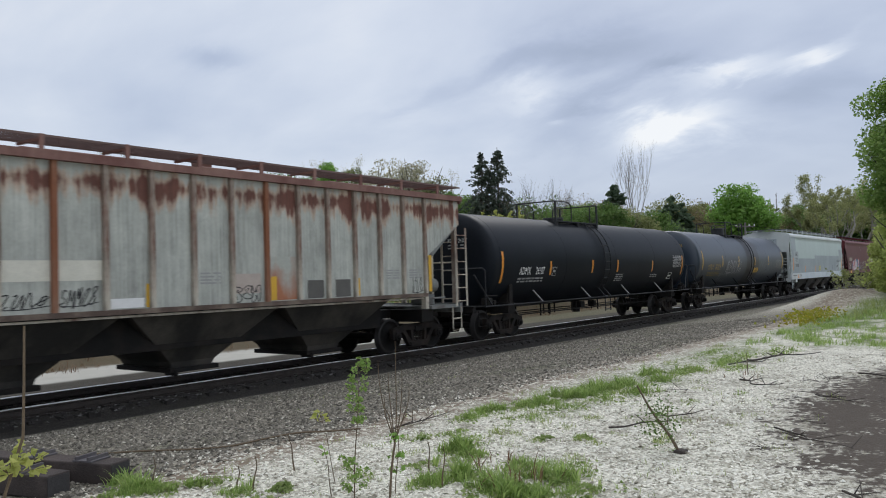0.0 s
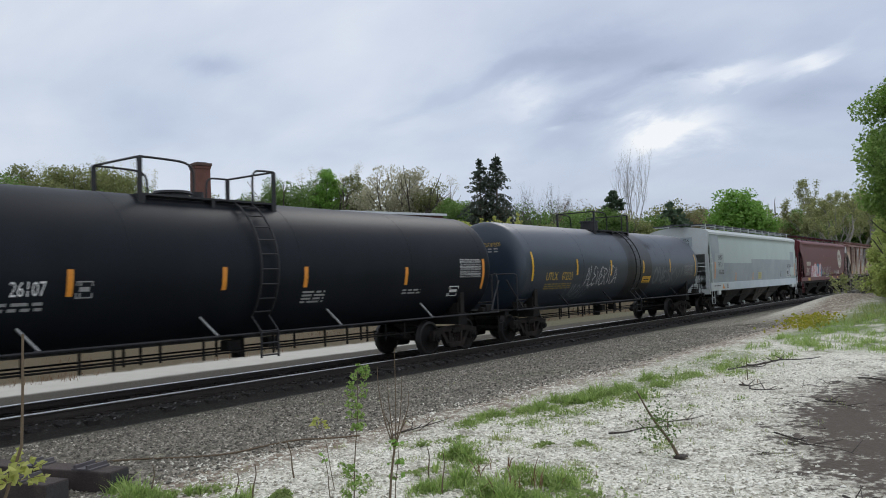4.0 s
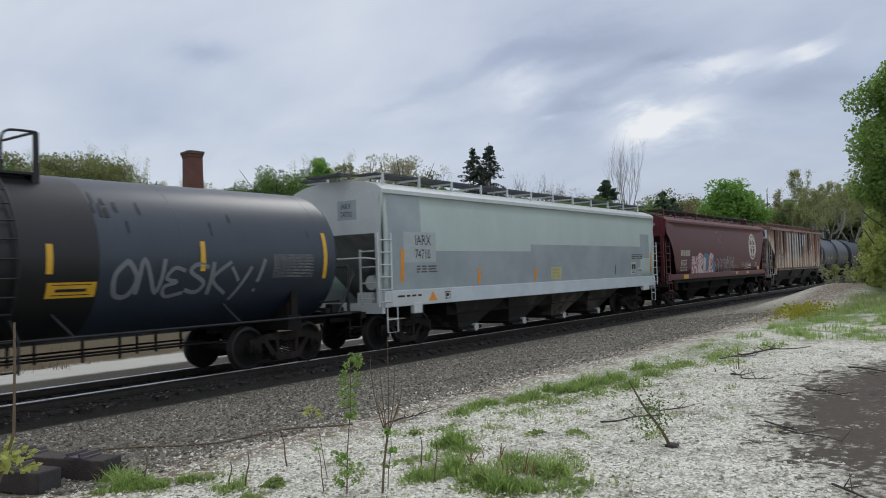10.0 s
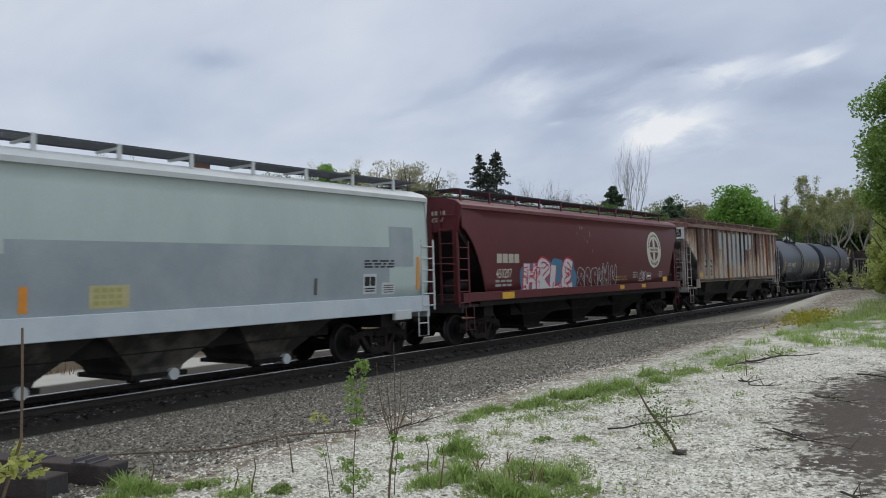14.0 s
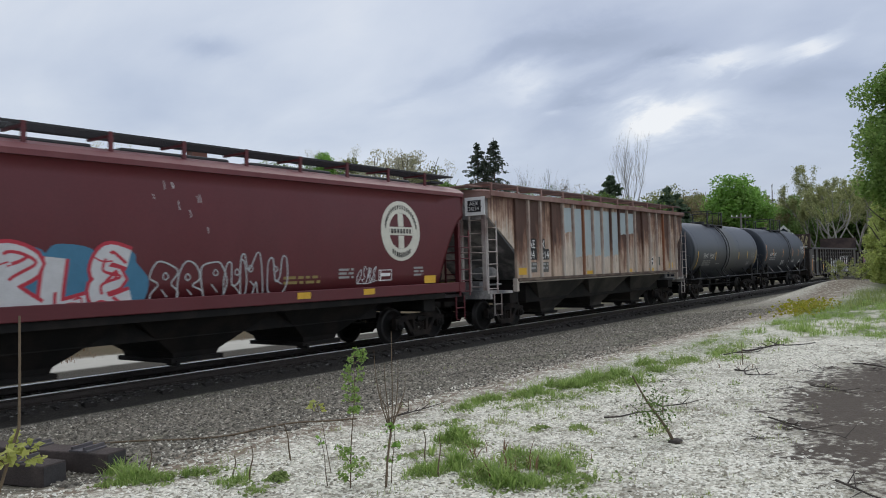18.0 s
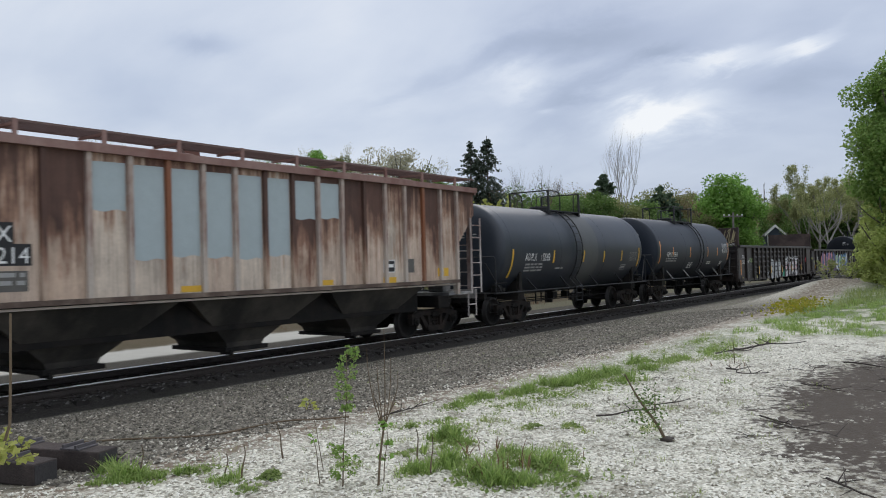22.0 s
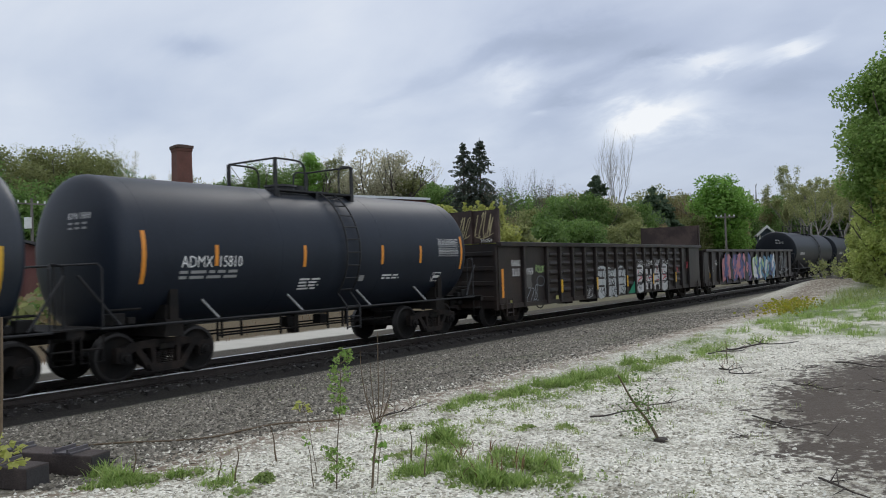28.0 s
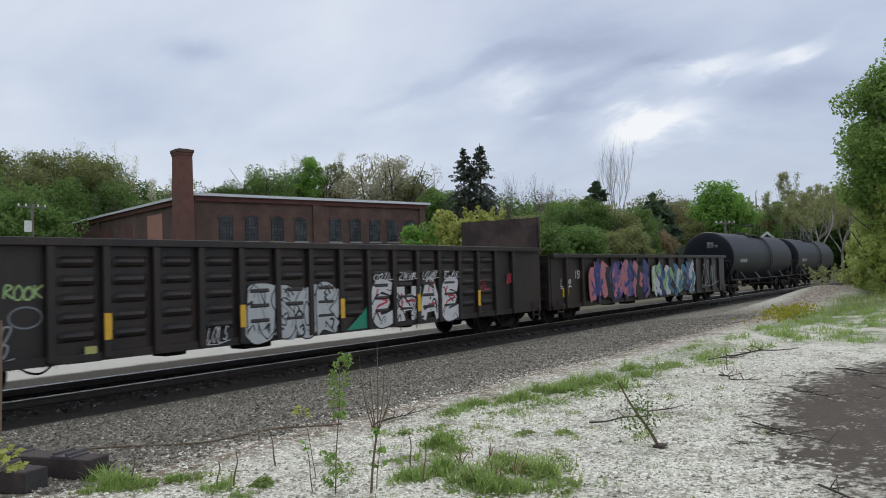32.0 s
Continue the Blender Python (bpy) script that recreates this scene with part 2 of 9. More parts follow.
def ground_material():
    m = bpy.data.materials.new("gravel_ballast_dirt_and_grass")
    m.use_nodes = True
    n, l = m.node_tree.nodes, m.node_tree.links
    b = n["Principled BSDF"]
    b.inputs["Roughness"].default_value, b.inputs["Specular IOR Level"].default_value = 0.92, 0.25
    tc, sep = n.new("ShaderNodeTexCoord"), n.new("ShaderNodeSeparateXYZ")
    l.new(tc.outputs["Object"], sep.inputs[0])
    X, Y = sep.outputs[0], sep.outputs[1]

    def math_(op, a, c=0.0):
        k = n.new("ShaderNodeMath")
        k.operation = op
        for i, v in enumerate((a, c)):
            if isinstance(v, (int, float)):
                k.inputs[i].default_value = v
            else:
                l.new(v, k.inputs[i])
        return k.outputs[0]

    def noise_(scale, detail=4, rough=0.6):
        t = n.new("ShaderNodeTexNoise")
        t.inputs["Scale"].default_value, t.inputs["Detail"].default_value, t.inputs["Roughness"].default_value = scale, detail, rough
        l.new(tc.outputs["Object"], t.inputs["Vector"])
        return t.outputs[0]

    def step(v, a, c):
        r = n.new("ShaderNodeMapRange")
        r.interpolation_type = "SMOOTHSTEP"
        l.new(v, r.inputs[0])
        r.inputs[1].default_value, r.inputs[2].default_value = a, c
        return r.outputs[0]

    def stones(scale, stops):
        v = n.new("ShaderNodeTexVoronoi")
        v.inputs["Scale"].default_value = scale
        l.new(tc.outputs["Object"], v.inputs["Vector"])
        bw = n.new("ShaderNodeSeparateColor")
        l.new(v.outputs["Color"], bw.inputs[0])
        r = n.new("ShaderNodeValToRGB")
        e = r.color_ramp.elements
        e[0].position, e[0].color = stops[0][0], (*stops[0][1], 1)
        e[1].position, e[1].color = stops[-1][0], (*stops[-1][1], 1)
        for p, c in stops[1:-1]:
            e.new(p).color = (*c, 1)
        l.new(bw.outputs[0], r.inputs[0])
        return r.outputs[0], v.outputs["Distance"]

    def mix(f, a, c):
        k = n.new("ShaderNodeMix")
        k.data_type = "RGBA"
        for i, v in ((0, f), (6, a), (7, c)):
            if isinstance(v, tuple):
                k.inputs[i].default_value = (*v, 1)
            elif isinstance(v, (int, float)):
                k.inputs[i].default_value = v
            else:
                l.new(v, k.inputs[i])
        return k.outputs[2]

    pale, d1 = stones(44, ((0.0, (0.23, 0.21, 0.165)), (0.25, (0.47, 0.445, 0.365)), (0.6, (0.66, 0.635, 0.54)), (1.0, (0.86, 0.83, 0.73))))
    dark, d2 = stones(34, ((0.0, (0.070, 0.062, 0.049)), (0.45, (0.150, 0.135, 0.108)), (0.85, (0.235, 0.212, 0.170)), (1.0, (0.48, 0.44, 0.36))))
    wide, mid, small = noise_(0.35, 5), noise_(1.6, 6), noise_(9, 5)
    wob = math_("MULTIPLY", math_("SUBTRACT", mid, 0.5), 1.6)
    # pale gravel with brown litter and soil showing through
    near = mix(math_("MULTIPLY", step(math_("ADD", mid, math_("MULTIPLY", small, 0.5)), 0.74, 0.93), 0.62), pale, (0.17, 0.15, 0.105))
    # soil and moss worked into the far end of the yard and the heap
    near = mix(math_("MULTIPLY", step(math_("ADD", X, math_("MULTIPLY", wob, 3.0)), 16, 30), 0.36), near, mix(small, (0.24, 0.21, 0.16), (0.42, 0.39, 0.32)))
    # a brown seam of leaf litter where gravel meets ballast
    seam = math_("MULTIPLY", step(math_("ADD", Y, wob), 5.3, 6.3), math_("SUBTRACT", 1.0, step(math_("ADD", Y, wob), 7.0, 7.8)))
    near = mix(math_("MULTIPLY", seam, step(small, 0.34, 0.56)), near, (0.19, 0.145, 0.105))
    # bare dark earth beside the gravel
    ex = math_("DIVIDE", math_("SUBTRACT", X, 11.5), 5.8)
    ey = math_("DIVIDE", math_("SUBTRACT", Y, -0.5), 3.0)
    rr = math_("ADD", math_("ADD", math_("MULTIPLY", ex, ex), math_("MULTIPLY", ey, ey)), math_("MULTIPLY", wob, 0.55))
    chips, d3 = stones(30, ((0.0, (0, 0, 0)), (0.80, (0, 0, 0)), (0.86, (1, 1, 1)), (1.0, (1, 1, 1))))
    lone = math_("MULTIPLY", chips, step(math_("ADD", mid, math_("MULTIPLY", small, 0.4)), 0.66, 0.92))
    clods = mix(small, mix(mid, (0.040, 0.032, 0.026), (0.085, 0.069, 0.056)), (0.105, 0.086, 0.068))
    earth = mix(math_("MULTIPLY", lone, 0.8), clods, pale)
    near = mix(math_("SUBTRACT", 1.0, step(math_("ADD", rr, math_("MULTIPLY", math_("SUBTRACT", small, 0.5), 1.6)), 0.80, 1.14)), near, earth)
    # thin grass cover, and moss on the ballast
    turf = mix(small, (0.085, 0.13, 0.04), (0.20, 0.235, 0.115))
    gy = math_("MULTIPLY", step(math_("ADD", Y, wob), 4.1, 4.9), math_("SUBTRACT", 1.0, step(math_("ADD", Y, wob), 5.3, 6.0)))
    gx = step(X, 6.5, 9.0)
    near = mix(math_("MULTIPLY", math_("MULTIPLY", math_("MULTIPLY", gy, gx), step(math_("ADD", wide, math_("MULTIPLY", small, 0.8)), 0.78, 0.98)), 0.7), near, turf)
    fx = math_("MULTIPLY", step(X, 17, 21), math_("SUBTRACT", 1.0, step(math_("ADD", Y, wob), 4.6, 5.8)))
    near = mix(math_("MULTIPLY", fx, step(math_("ADD", wide, math_("MULTIPLY", mid, 0.7)), 0.72, 0.98)), near, turf)
    bal = mix(math_("MULTIPLY", step(math_("ADD", wide, math_("MULTIPLY", small, 0.3)), 0.66, 0.82), 0.4), dark, (0.10, 0.12, 0.05))
    # oily ballast, with the train's shade also put into its near-black colour
    oil_shade = math_("MULTIPLY", step(math_("ADD", Y, math_("MULTIPLY", wob, 0.15)), 12.45, 12.8), math_("SUBTRACT", 1.0, step(Y, 16.3, 16.8)))
    bal = mix(math_("MULTIPLY", oil_shade, 0.93), bal, mix(small, (0.011, 0.010, 0.009), (0.032, 0.028, 0.026)))
    edge = step(math_("ADD", math_("ADD", Y, wob), math_("MULTIPLY", small, 0.6)), 6.5, 7.6)
    heap = math_("MULTIPLY", step(math_("ADD", X, math_("MULTIPLY", wob, 2.0)), 30, 38), math_("SUBTRACT", 1.0, step(math_("ADD", Y, wob), 8.6, 9.6)))
    edge = math_("MULTIPLY", edge, math_("SUBTRACT", 1.0, heap))
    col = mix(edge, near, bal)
    # beyond the track: a pale strip of road, then rough grass
    road = mix(mid, (0.42, 0.40, 0.35), (0.56, 0.54, 0.48))
    col = mix(step(Y, 16.4, 17.2), col, mix(mid, (0.045, 0.040, 0.032), (0.085, 0.076, 0.058)))
    col = mix(step(math_("ADD", Y, math_("MULTIPLY", wob, 0.25)), 18.6, 19.1), col, mix(step(X, 22, 34), road, (0.13, 0.12, 0.075)))
    rough = mix(mid, (0.13, 0.095, 0.062), (0.09, 0.078, 0.042))
    col = mix(step(math_("ADD", Y, math_("MULTIPLY", wob, 0.5)), 20.9, 21.5), col, rough)
    far = mix(mid, (0.06, 0.085, 0.025), (0.10, 0.12, 0.04))
    col = mix(step(Y, 30, 45), col, far)
    l.new(col, b.inputs["Base Color"])
    bp = n.new("ShaderNodeBump")
    bp.inputs["Strength"].default_value, bp.inputs["Distance"].default_value = 0.5, 0.03
    l.new(math_("ADD", math_("MULTIPLY", math_("ADD", d1, d2), -0.6), math_("MULTIPLY", small, 0.6)), bp.inputs["Height"])
    l.new(bp.outputs[0], b.inputs["Normal"])
    return m


def build_ground():
    xs = [-3000, -800, -300, -120, -60, -30, -15] + [-8 + 0.3 * i for i in range(100)] + [22 + 1.0 * i for i in range(60)] + [90, 100, 120, 140, 200, 300, 500, 900, 3000]
    ys = [-3000, -600, -200, -60, -30, -15, -8, -4] + [-2 + 0.25 * i for i in range(0, 104)] + [24 + 4 * i for i in range(20)] + [120, 160, 220, 300, 500, 1000, 3000]
    verts = [(x, y, ground_z(x, y)) for y in ys for x in xs]
    w = len(xs)
    faces = [(j * w + i, j * w + i + 1, (j + 1) * w + i + 1, (j + 1) * w + i) for j in range(len(ys) - 1) for i in range(w - 1)]
    me = bpy.data.meshes.new("ground")
    me.from_pydata(verts, [], faces)
    for p in me.polygons:
        p.use_smooth = True
    me.materials.append(ground_material())
    return tagged(new("ground", me), "pale gravel yard with dark ballast, bare earth and grass", "ground", kind="structure")


ground = build_ground()


def scatter_mesh(name, pts, sizes, seed, flat=0.65):
    """Many small angular stones in one mesh."""
    g = np.random.default_rng(seed)
    base = np.array([(1, 0, 0), (-1, 0, 0), (0, 1, 0), (0, -1, 0), (0, 0, 1), (0, 0, -0.4)], float)
    tri = np.array([(0, 2, 4), (2, 1, 4), (1, 3, 4), (3, 0, 4), (2, 0, 5), (1, 2, 5), (3, 1, 5), (0, 3, 5)])
    n = len(pts)
    a = g.uniform(0, 2 * np.pi, n)
    k = base[None] * g.uniform(0.55, 1.25, (n, 6, 1))
    k[:, :, 2] *= flat
    tilt = g.uniform(-0.5, 0.5, (n, 1))
    x = k[:, :, 0] * np.cos(a)[:, None] - k[:, :, 1] * np.sin(a)[:, None]
    y = k[:, :, 0] * np.sin(a)[:, None] + k[:, :, 1] * np.cos(a)[:, None]
    z = k[:, :, 2] + tilt * k[:, :, 0]
    v = np.stack([x, y, z], 2) * np.asarray(sizes)[:, None, None] + np.asarray(pts)[:, None, :]
    f = (tri[None] + (np.arange(n) * 6)[:, None, None]).reshape(-1, 3)
    me = bpy.data.meshes.new(name)
    me.from_pydata(v.reshape(-1, 3).tolist(), [], f.tolist())
    return me


def stone_material(name, stops):
    m = material(name, stops[0][1], 0.9, 0, 0.2, 20, 90, 0.2)
    n, l = m.node_tree.nodes, m.node_tree.links
    geo, r = n.new("ShaderNodeNewGeometry"), n.new("ShaderNodeValToRGB")
    e = r.color_ramp.elements
    e[0].position, e[0].color = stops[0][0], (*stops[0][1], 1)
    e[1].position, e[1].color = stops[-1][0], (*stops[-1][1], 1)
    for p, c in stops[1:-1]:
        e.new(p).color = (*c, 1)
    l.new(geo.outputs["Random Per Island"], r.inputs[0])
    l.new(r.outputs[0], n["Principled BSDF"].inputs["Base Color"])
    return m


def build_stones():
    g = np.random.default_rng(5)
    n = 46000
    d = 3.3 + 14 * g.random(n) ** 1.5
    a = np.radians(g.uniform(2, 66, n))
    x, y = d * np.cos(a), d * np.sin(a)
    keep = (y < 6.6 + g.normal(0, 0.5, n)) & ((((x - 11.5) / 5.8) ** 2 + ((y + 0.5) / 3.0) ** 2) > 1.15 * g.random(n) ** 0.1)
    x, y = x[keep], y[keep]
    pts = [(p, q, ground_z(p, q) + 0.004) for p, q in zip(x, y)]
    me = scatter_mesh("pale_gravel", pts, 0.008 + 0.02 * g.random(len(pts)) ** 1.6, 1)
    me.materials.append(stone_material("pale_limestone_chips", ((0.0, (0.26, 0.235, 0.18)), (0.3, (0.50, 0.475, 0.39)), (0.7, (0.68, 0.655, 0.56)), (1.0, (0.87, 0.845, 0.76)))))
    tagged(new("gravel", me), "loose pale limestone chips on the yard", "gravel", kind="stuff")
    n = 34000
    x, y = 3.5 + 26 * g.random(n) ** 1.4, g.uniform(6.4, 12.45, n)
    pts = [(p, q, ground_z(p, q) + 0.006) for p, q in zip(x, y)]
    me = scatter_mesh("ballast", pts, 0.012 + 0.022 * g.random(len(pts)) ** 1.5, 2)
    me.materials.append(stone_material("dark_trap_rock", ((0.0, (0.066, 0.059, 0.047)), (0.5, (0.148, 0.134, 0.108)), (0.9, (0.240, 0.218, 0.178)), (1.0, (0.52, 0.48, 0.40)))))
    tagged(new("ballast", me), "loose dark grey ballast stones beside the track", "ballast", kind="stuff")


build_stones()


def build_track():
    track = thing("track", pose(0, TRACK_Y, 0), "single railway track on dark oily wooden ties", "track", kind="structure")
    prof = [(-0.075, -0.17), (0.075, -0.17), (0.075, -0.155), (0.012, -0.13), (0.012, -0.05), (0.036, -0.035), (0.036, -0.004), (-0.036, -0.004), (-0.036, -0.035), (-0.012, -0.05), (-0.012, -0.13), (-0.075, -0.155)]
    for side in (-1, 1):
        y = side * (GAUGE / 2 + 0.036)
        r = part("rail", loft(bmesh.new(), [[(x, y + a, b) for a, b in prof] for x in (-60, 240)]), M["steel_rail"], track, "rust-brown steel rail with a bright top")
        part("running_surface", boxes((-60, 240, y - 0.0365, y + 0.0365, -0.012, 0.001)), M["rail_top"], r)
    g = random.Random(3)
    tie = [mesh_of("tie", boxes((-0.115, 0.115, -1.3 - k, 1.3 + k, -0.36, -0.172), bevel=0.012)) for k in (0, 0.03, -0.03)]
    plate = mesh_of("tie_plate", boxes((-0.1, 0.1, -0.17, 0.17, -0.172, -0.152), (-0.085, -0.06, 0.08, 0.11, -0.17, -0.12), (0.06, 0.085, -0.11, -0.08, -0.17, -0.12)))
    for i in range(130):
        x = 2.5 + i * 0.5
        t = part("tie", g.choice(tie), M["tie"], track, at=pose(x, g.uniform(-0.04, 0.04), g.uniform(-0.012, 0.004), 0, 0, g.uniform(-1, 1)))
        for side in (-1, 1):
            part("tie_plate", plate, M["steel_rail"], t, at=pose(0, side * (GAUGE / 2 + 0.036), 0))
    bm = bmesh.new()
    for i in range(110):
        for x in (2.0 - i * 0.5, 67.5 + i * 0.8):
            box(bm, x - 0.115, x + 0.115, -1.3, 1.3, -0.36, -0.172)
    tagged(part("far_ties", bm, M["tie"], track), kind="stuff")
    n = 5200
    q = np.random.default_rng(9)
    x, y = 2 + 45 * q.random(n) ** 1.5, q.uniform(-1.6, 1.6, n)
    me = scatter_mesh("crib_stones", [(a, c, -0.185 + d) for a, c, d in zip(x, y, q.uniform(0, 0.03, n))], q.uniform(0.02, 0.045, n), 4)
    # stone colours hold oil and the shade below the cars
    me.materials.append(stone_material("oily_shaded_ballast", ((0.0, (0.018, 0.016, 0.015)), (0.6, (0.045, 0.041, 0.038)), (1.0, (0.12, 0.115, 0.11)))))
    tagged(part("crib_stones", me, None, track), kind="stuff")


build_track()


# ---- paint and lettering ----
def flat_side(y):
    return lambda x, z: (x, y, z)


def round_side(R, zc, lift=0.004):
    """Onto a tank's near side: z is the arc above the tank's middle."""
    return lambda x, z: (x, -(R + lift) * math.cos(z / R), zc + (R + lift) * math.sin(z / R))


def sheet(bm, x0, x1, z0, z1, place, nx=1, nz=1):
    g = [[bm.verts.new(place(x0 + (x1 - x0) * i / nx, z0 + (z1 - z0) * j / nz)) for i in range(nx + 1)] for j in range(nz + 1)]
    for j in range(nz):
        for i in range(nx):
            bm.faces.new((g[j][i], g[j][i + 1], g[j + 1][i + 1], g[j + 1][i]))
    return bm


def lettering(text, x, z, height, place, stretch=1.0, spacing=1.0):
    """Words in the built-in font as a thin sheet on a surface; x, z: lower left corner."""
    cu = bpy.data.curves.new("letters", "FONT")
    cu.body, cu.size, cu.space_character, cu.resolution_u = text, height / 0.7, spacing, 2
    ob = new("letters", cu)
    me = bpy.data.meshes.new_from_object(ob.evaluated_get(bpy.context.evaluated_depsgraph_get()))
    bpy.data.objects.remove(ob)
    bpy.data.curves.remove(cu)
    me.materials.clear()
    for v in me.vertices:
        v.co = place(x + v.co.x * stretch, z + v.co.y)
    return me


def bars(rows, place):
    """Small print that cannot be read: bars of (x0, x1, z0, z1)."""
    bm = bmesh.new()
    for r in rows:
        sheet(bm, *r, place, 2, 1)
    return bm


def curve_points(pts, n=8, closed=False):
    out = []
    m = len(pts)
    for i in range(m if closed else m - 1):
        p0, p1, p2, p3 = (pts[(i + k) % m] if closed else pts[min(max(i + k, 0), m - 1)] for k in (-1, 0, 1, 2))
        for s in range(n):
            t = s / n
            out.append(tuple(0.5 * (2 * b + (c - a) * t + (2 * a - 5 * b + 4 * c - d) * t * t + (3 * b - a - 3 * c + d) * t ** 3) for a, b, c, d in zip(p0, p1, p2, p3)))
    if not closed:
        out.append(tuple(pts[-1]))
    return out


def ribbon(bm, pts, width, place, closed=False):
    pts = [Vector(p) for p in pts]
    m = len(pts)
    rows = []
    for i, p in enumerate(pts):
        a, b = (pts[i - 1], pts[(i + 1) % m]) if closed else (pts[max(i - 1, 0)], pts[min(i + 1, m - 1)])
        d = (b - a)
        d = Vector((-d.y, d.x)).normalized() * width / 2 if d.length > 1e-6 else Vector((0, width / 2))
        rows.append((bm.verts.new(place(*(p + d))), bm.verts.new(place(*(p - d)))))
    for i in range(m if closed else m - 1):
        (a, b), (c, d) = rows[i], rows[(i + 1) % m]
        bm.faces.new((a, b, d, c))
    return bm


def scrawl(rng, x0, x1, z0, z1, letters, width, place):
    """A sprayed tag: loops and strokes, letter by letter."""
    bm, run = bmesh.new(), []
    w = (x1 - x0) / letters
    for i in range(letters):
        cx, h = x0 + (i + 0.5) * w, z1 - z0
        zc = (z0 + z1) / 2 + rng.uniform(-0.08, 0.08) * h
        kind = rng.choice("olmvsz")
        a = w * 0.62
        if kind == "o":
            p = [(cx + a * 0.6 * math.cos(k), zc + h * 0.42 * math.sin(k + 0.4)) for k in (0, 1.2, 2.4, 3.6, 4.9, 6.1)]
        elif kind == "l":
            p = [(cx - a * 0.5, zc + h * 0.5), (cx - a * 0.25, zc - h * 0.3), (cx, zc - h * 0.5), (cx + a * 0.5, zc - h * 0.3)]
        elif kind == "m":
            p = [(cx - a * 0.6, zc - h * 0.5), (cx - a * 0.35, zc + h * 0.5), (cx, zc - h * 0.2), (cx + a * 0.35, zc + h * 0.5), (cx + a * 0.6, zc - h * 0.5)]
        elif kind == "v":
            p = [(cx - a * 0.6, zc + h * 0.5), (cx - a * 0.05, zc - h * 0.5), (cx + a * 0.1, zc - h * 0.45), (cx + a * 0.6, zc + h * 0.5)]
        elif kind == "s":
            p = [(cx + a * 0.5, zc + h * 0.4), (cx - a * 0.3, zc + h * 0.45), (cx - a * 0.3, zc + h * 0.1), (cx + a * 0.4, zc - h * 0.1), (cx + a * 0.3, zc - h * 0.45), (cx - a * 0.5, zc - h * 0.4)]
        else:
            p = [(cx - a * 0.5, zc + h * 0.4), (cx + a * 0.4, zc + h * 0.45), (cx - a * 0.4, zc - h * 0.4), (cx + a * 0.6, zc - h * 0.45)]
        p = [(u + (v - zc) * 0.25 + rng.uniform(-0.16, 0.16) * a, v + rng.uniform(-0.12, 0.12) * h) for u, v in p]
        run += p
        if rng.random() < 0.35 or i == letters - 1:
            ribbon(bm, curve_points(run, 6), width, place)
            run = []
    ribbon(bm, curve_points([(x0 + 0.1 * w, z0 - 0.02), (x0 + (x1 - x0) * 0.5, z0 - 0.1 * (z1 - z0)), (x1 + 0.2 * w, z0 + 0.1 * (z1 - z0))], 6), width * 0.7, place)
    return bm


STROKES = {
    "A": [[(0, 0), (0.42, 1), (0.6, 0.95), (1, 0)], [(0.1, 0.35), (0.95, 0.42)]],
    "B": [[(0.1, 0), (0.08, 1), (0.8, 0.9), (0.3, 0.52), (0.95, 0.3), (0.1, 0)]],
    "C": [[(0.95, 0.85), (0.5, 1), (0.05, 0.6), (0.15, 0.1), (0.6, 0), (1, 0.2)]],
    "E": [[(0.9, 0.9), (0.35, 1), (0.1, 0.65), (0.6, 0.52), (0.08, 0.35), (0.3, 0), (1, 0.12)]],
    "H": [[(0.1, 1), (0.05, 0)], [(0.95, 1), (0.9, 0)], [(0.05, 0.5), (0.95, 0.55)]],
    "I": [[(0.45, 1), (0.5, 0)]],
    "K": [[(0.1, 1), (0.1, 0)], [(0.95, 1), (0.2, 0.5), (1, 0)]],
    "L": [[(0.2, 1), (0.1, 0.1), (0.35, 0), (1, 0.1)]],
    "N": [[(0.05, 0), (0.12, 1), (0.85, 0.02), (0.98, 1)]],
    "O": [[(0.5, 1), (0.05, 0.6), (0.2, 0.05), (0.7, 0), (0.98, 0.5), (0.5, 1)]],
    "R": [[(0.1, 0), (0.12, 1), (0.85, 0.85), (0.25, 0.48), (1, 0)]],
    "S": [[(0.95, 0.9), (0.4, 1), (0.1, 0.75), (0.8, 0.35), (0.6, 0), (0, 0.1)]],
    "V": [[(0, 1), (0.42, 0), (1, 1)]],
    "Y": [[(0, 1), (0.45, 0.5)], [(1, 1), (0.3, -0.25)]],
    "!": [[(0.7, 1), (0.45, 0.3)], [(0.38, 0.08), (0.42, 0.0)]],
}


def tag_line(text, x0, x1, z0, z1, width, place, seed, slant=0.12):
    """A word written with a spray can: each letter's strokes, leaning and a little uneven."""
    g, bm = random.Random(seed), bmesh.new()
    w = (x1 - x0) / len(text)
    for i, ch in enumerate(text):
        k, dz = g.uniform(0.88, 1.15), g.uniform(-0.08, 0.08)
        for s in STROKES[ch]:
            p = [(x0 + w * (i + 0.04 + 0.98 * u) + slant * (z1 - z0) * v + g.uniform(-0.03, 0.03) * w, z0 + (z1 - z0) * (v * k + dz)) for u, v in s]
            ribbon(bm, curve_points(p, 6), width * g.uniform(0.85, 1.15), place)
    return bm


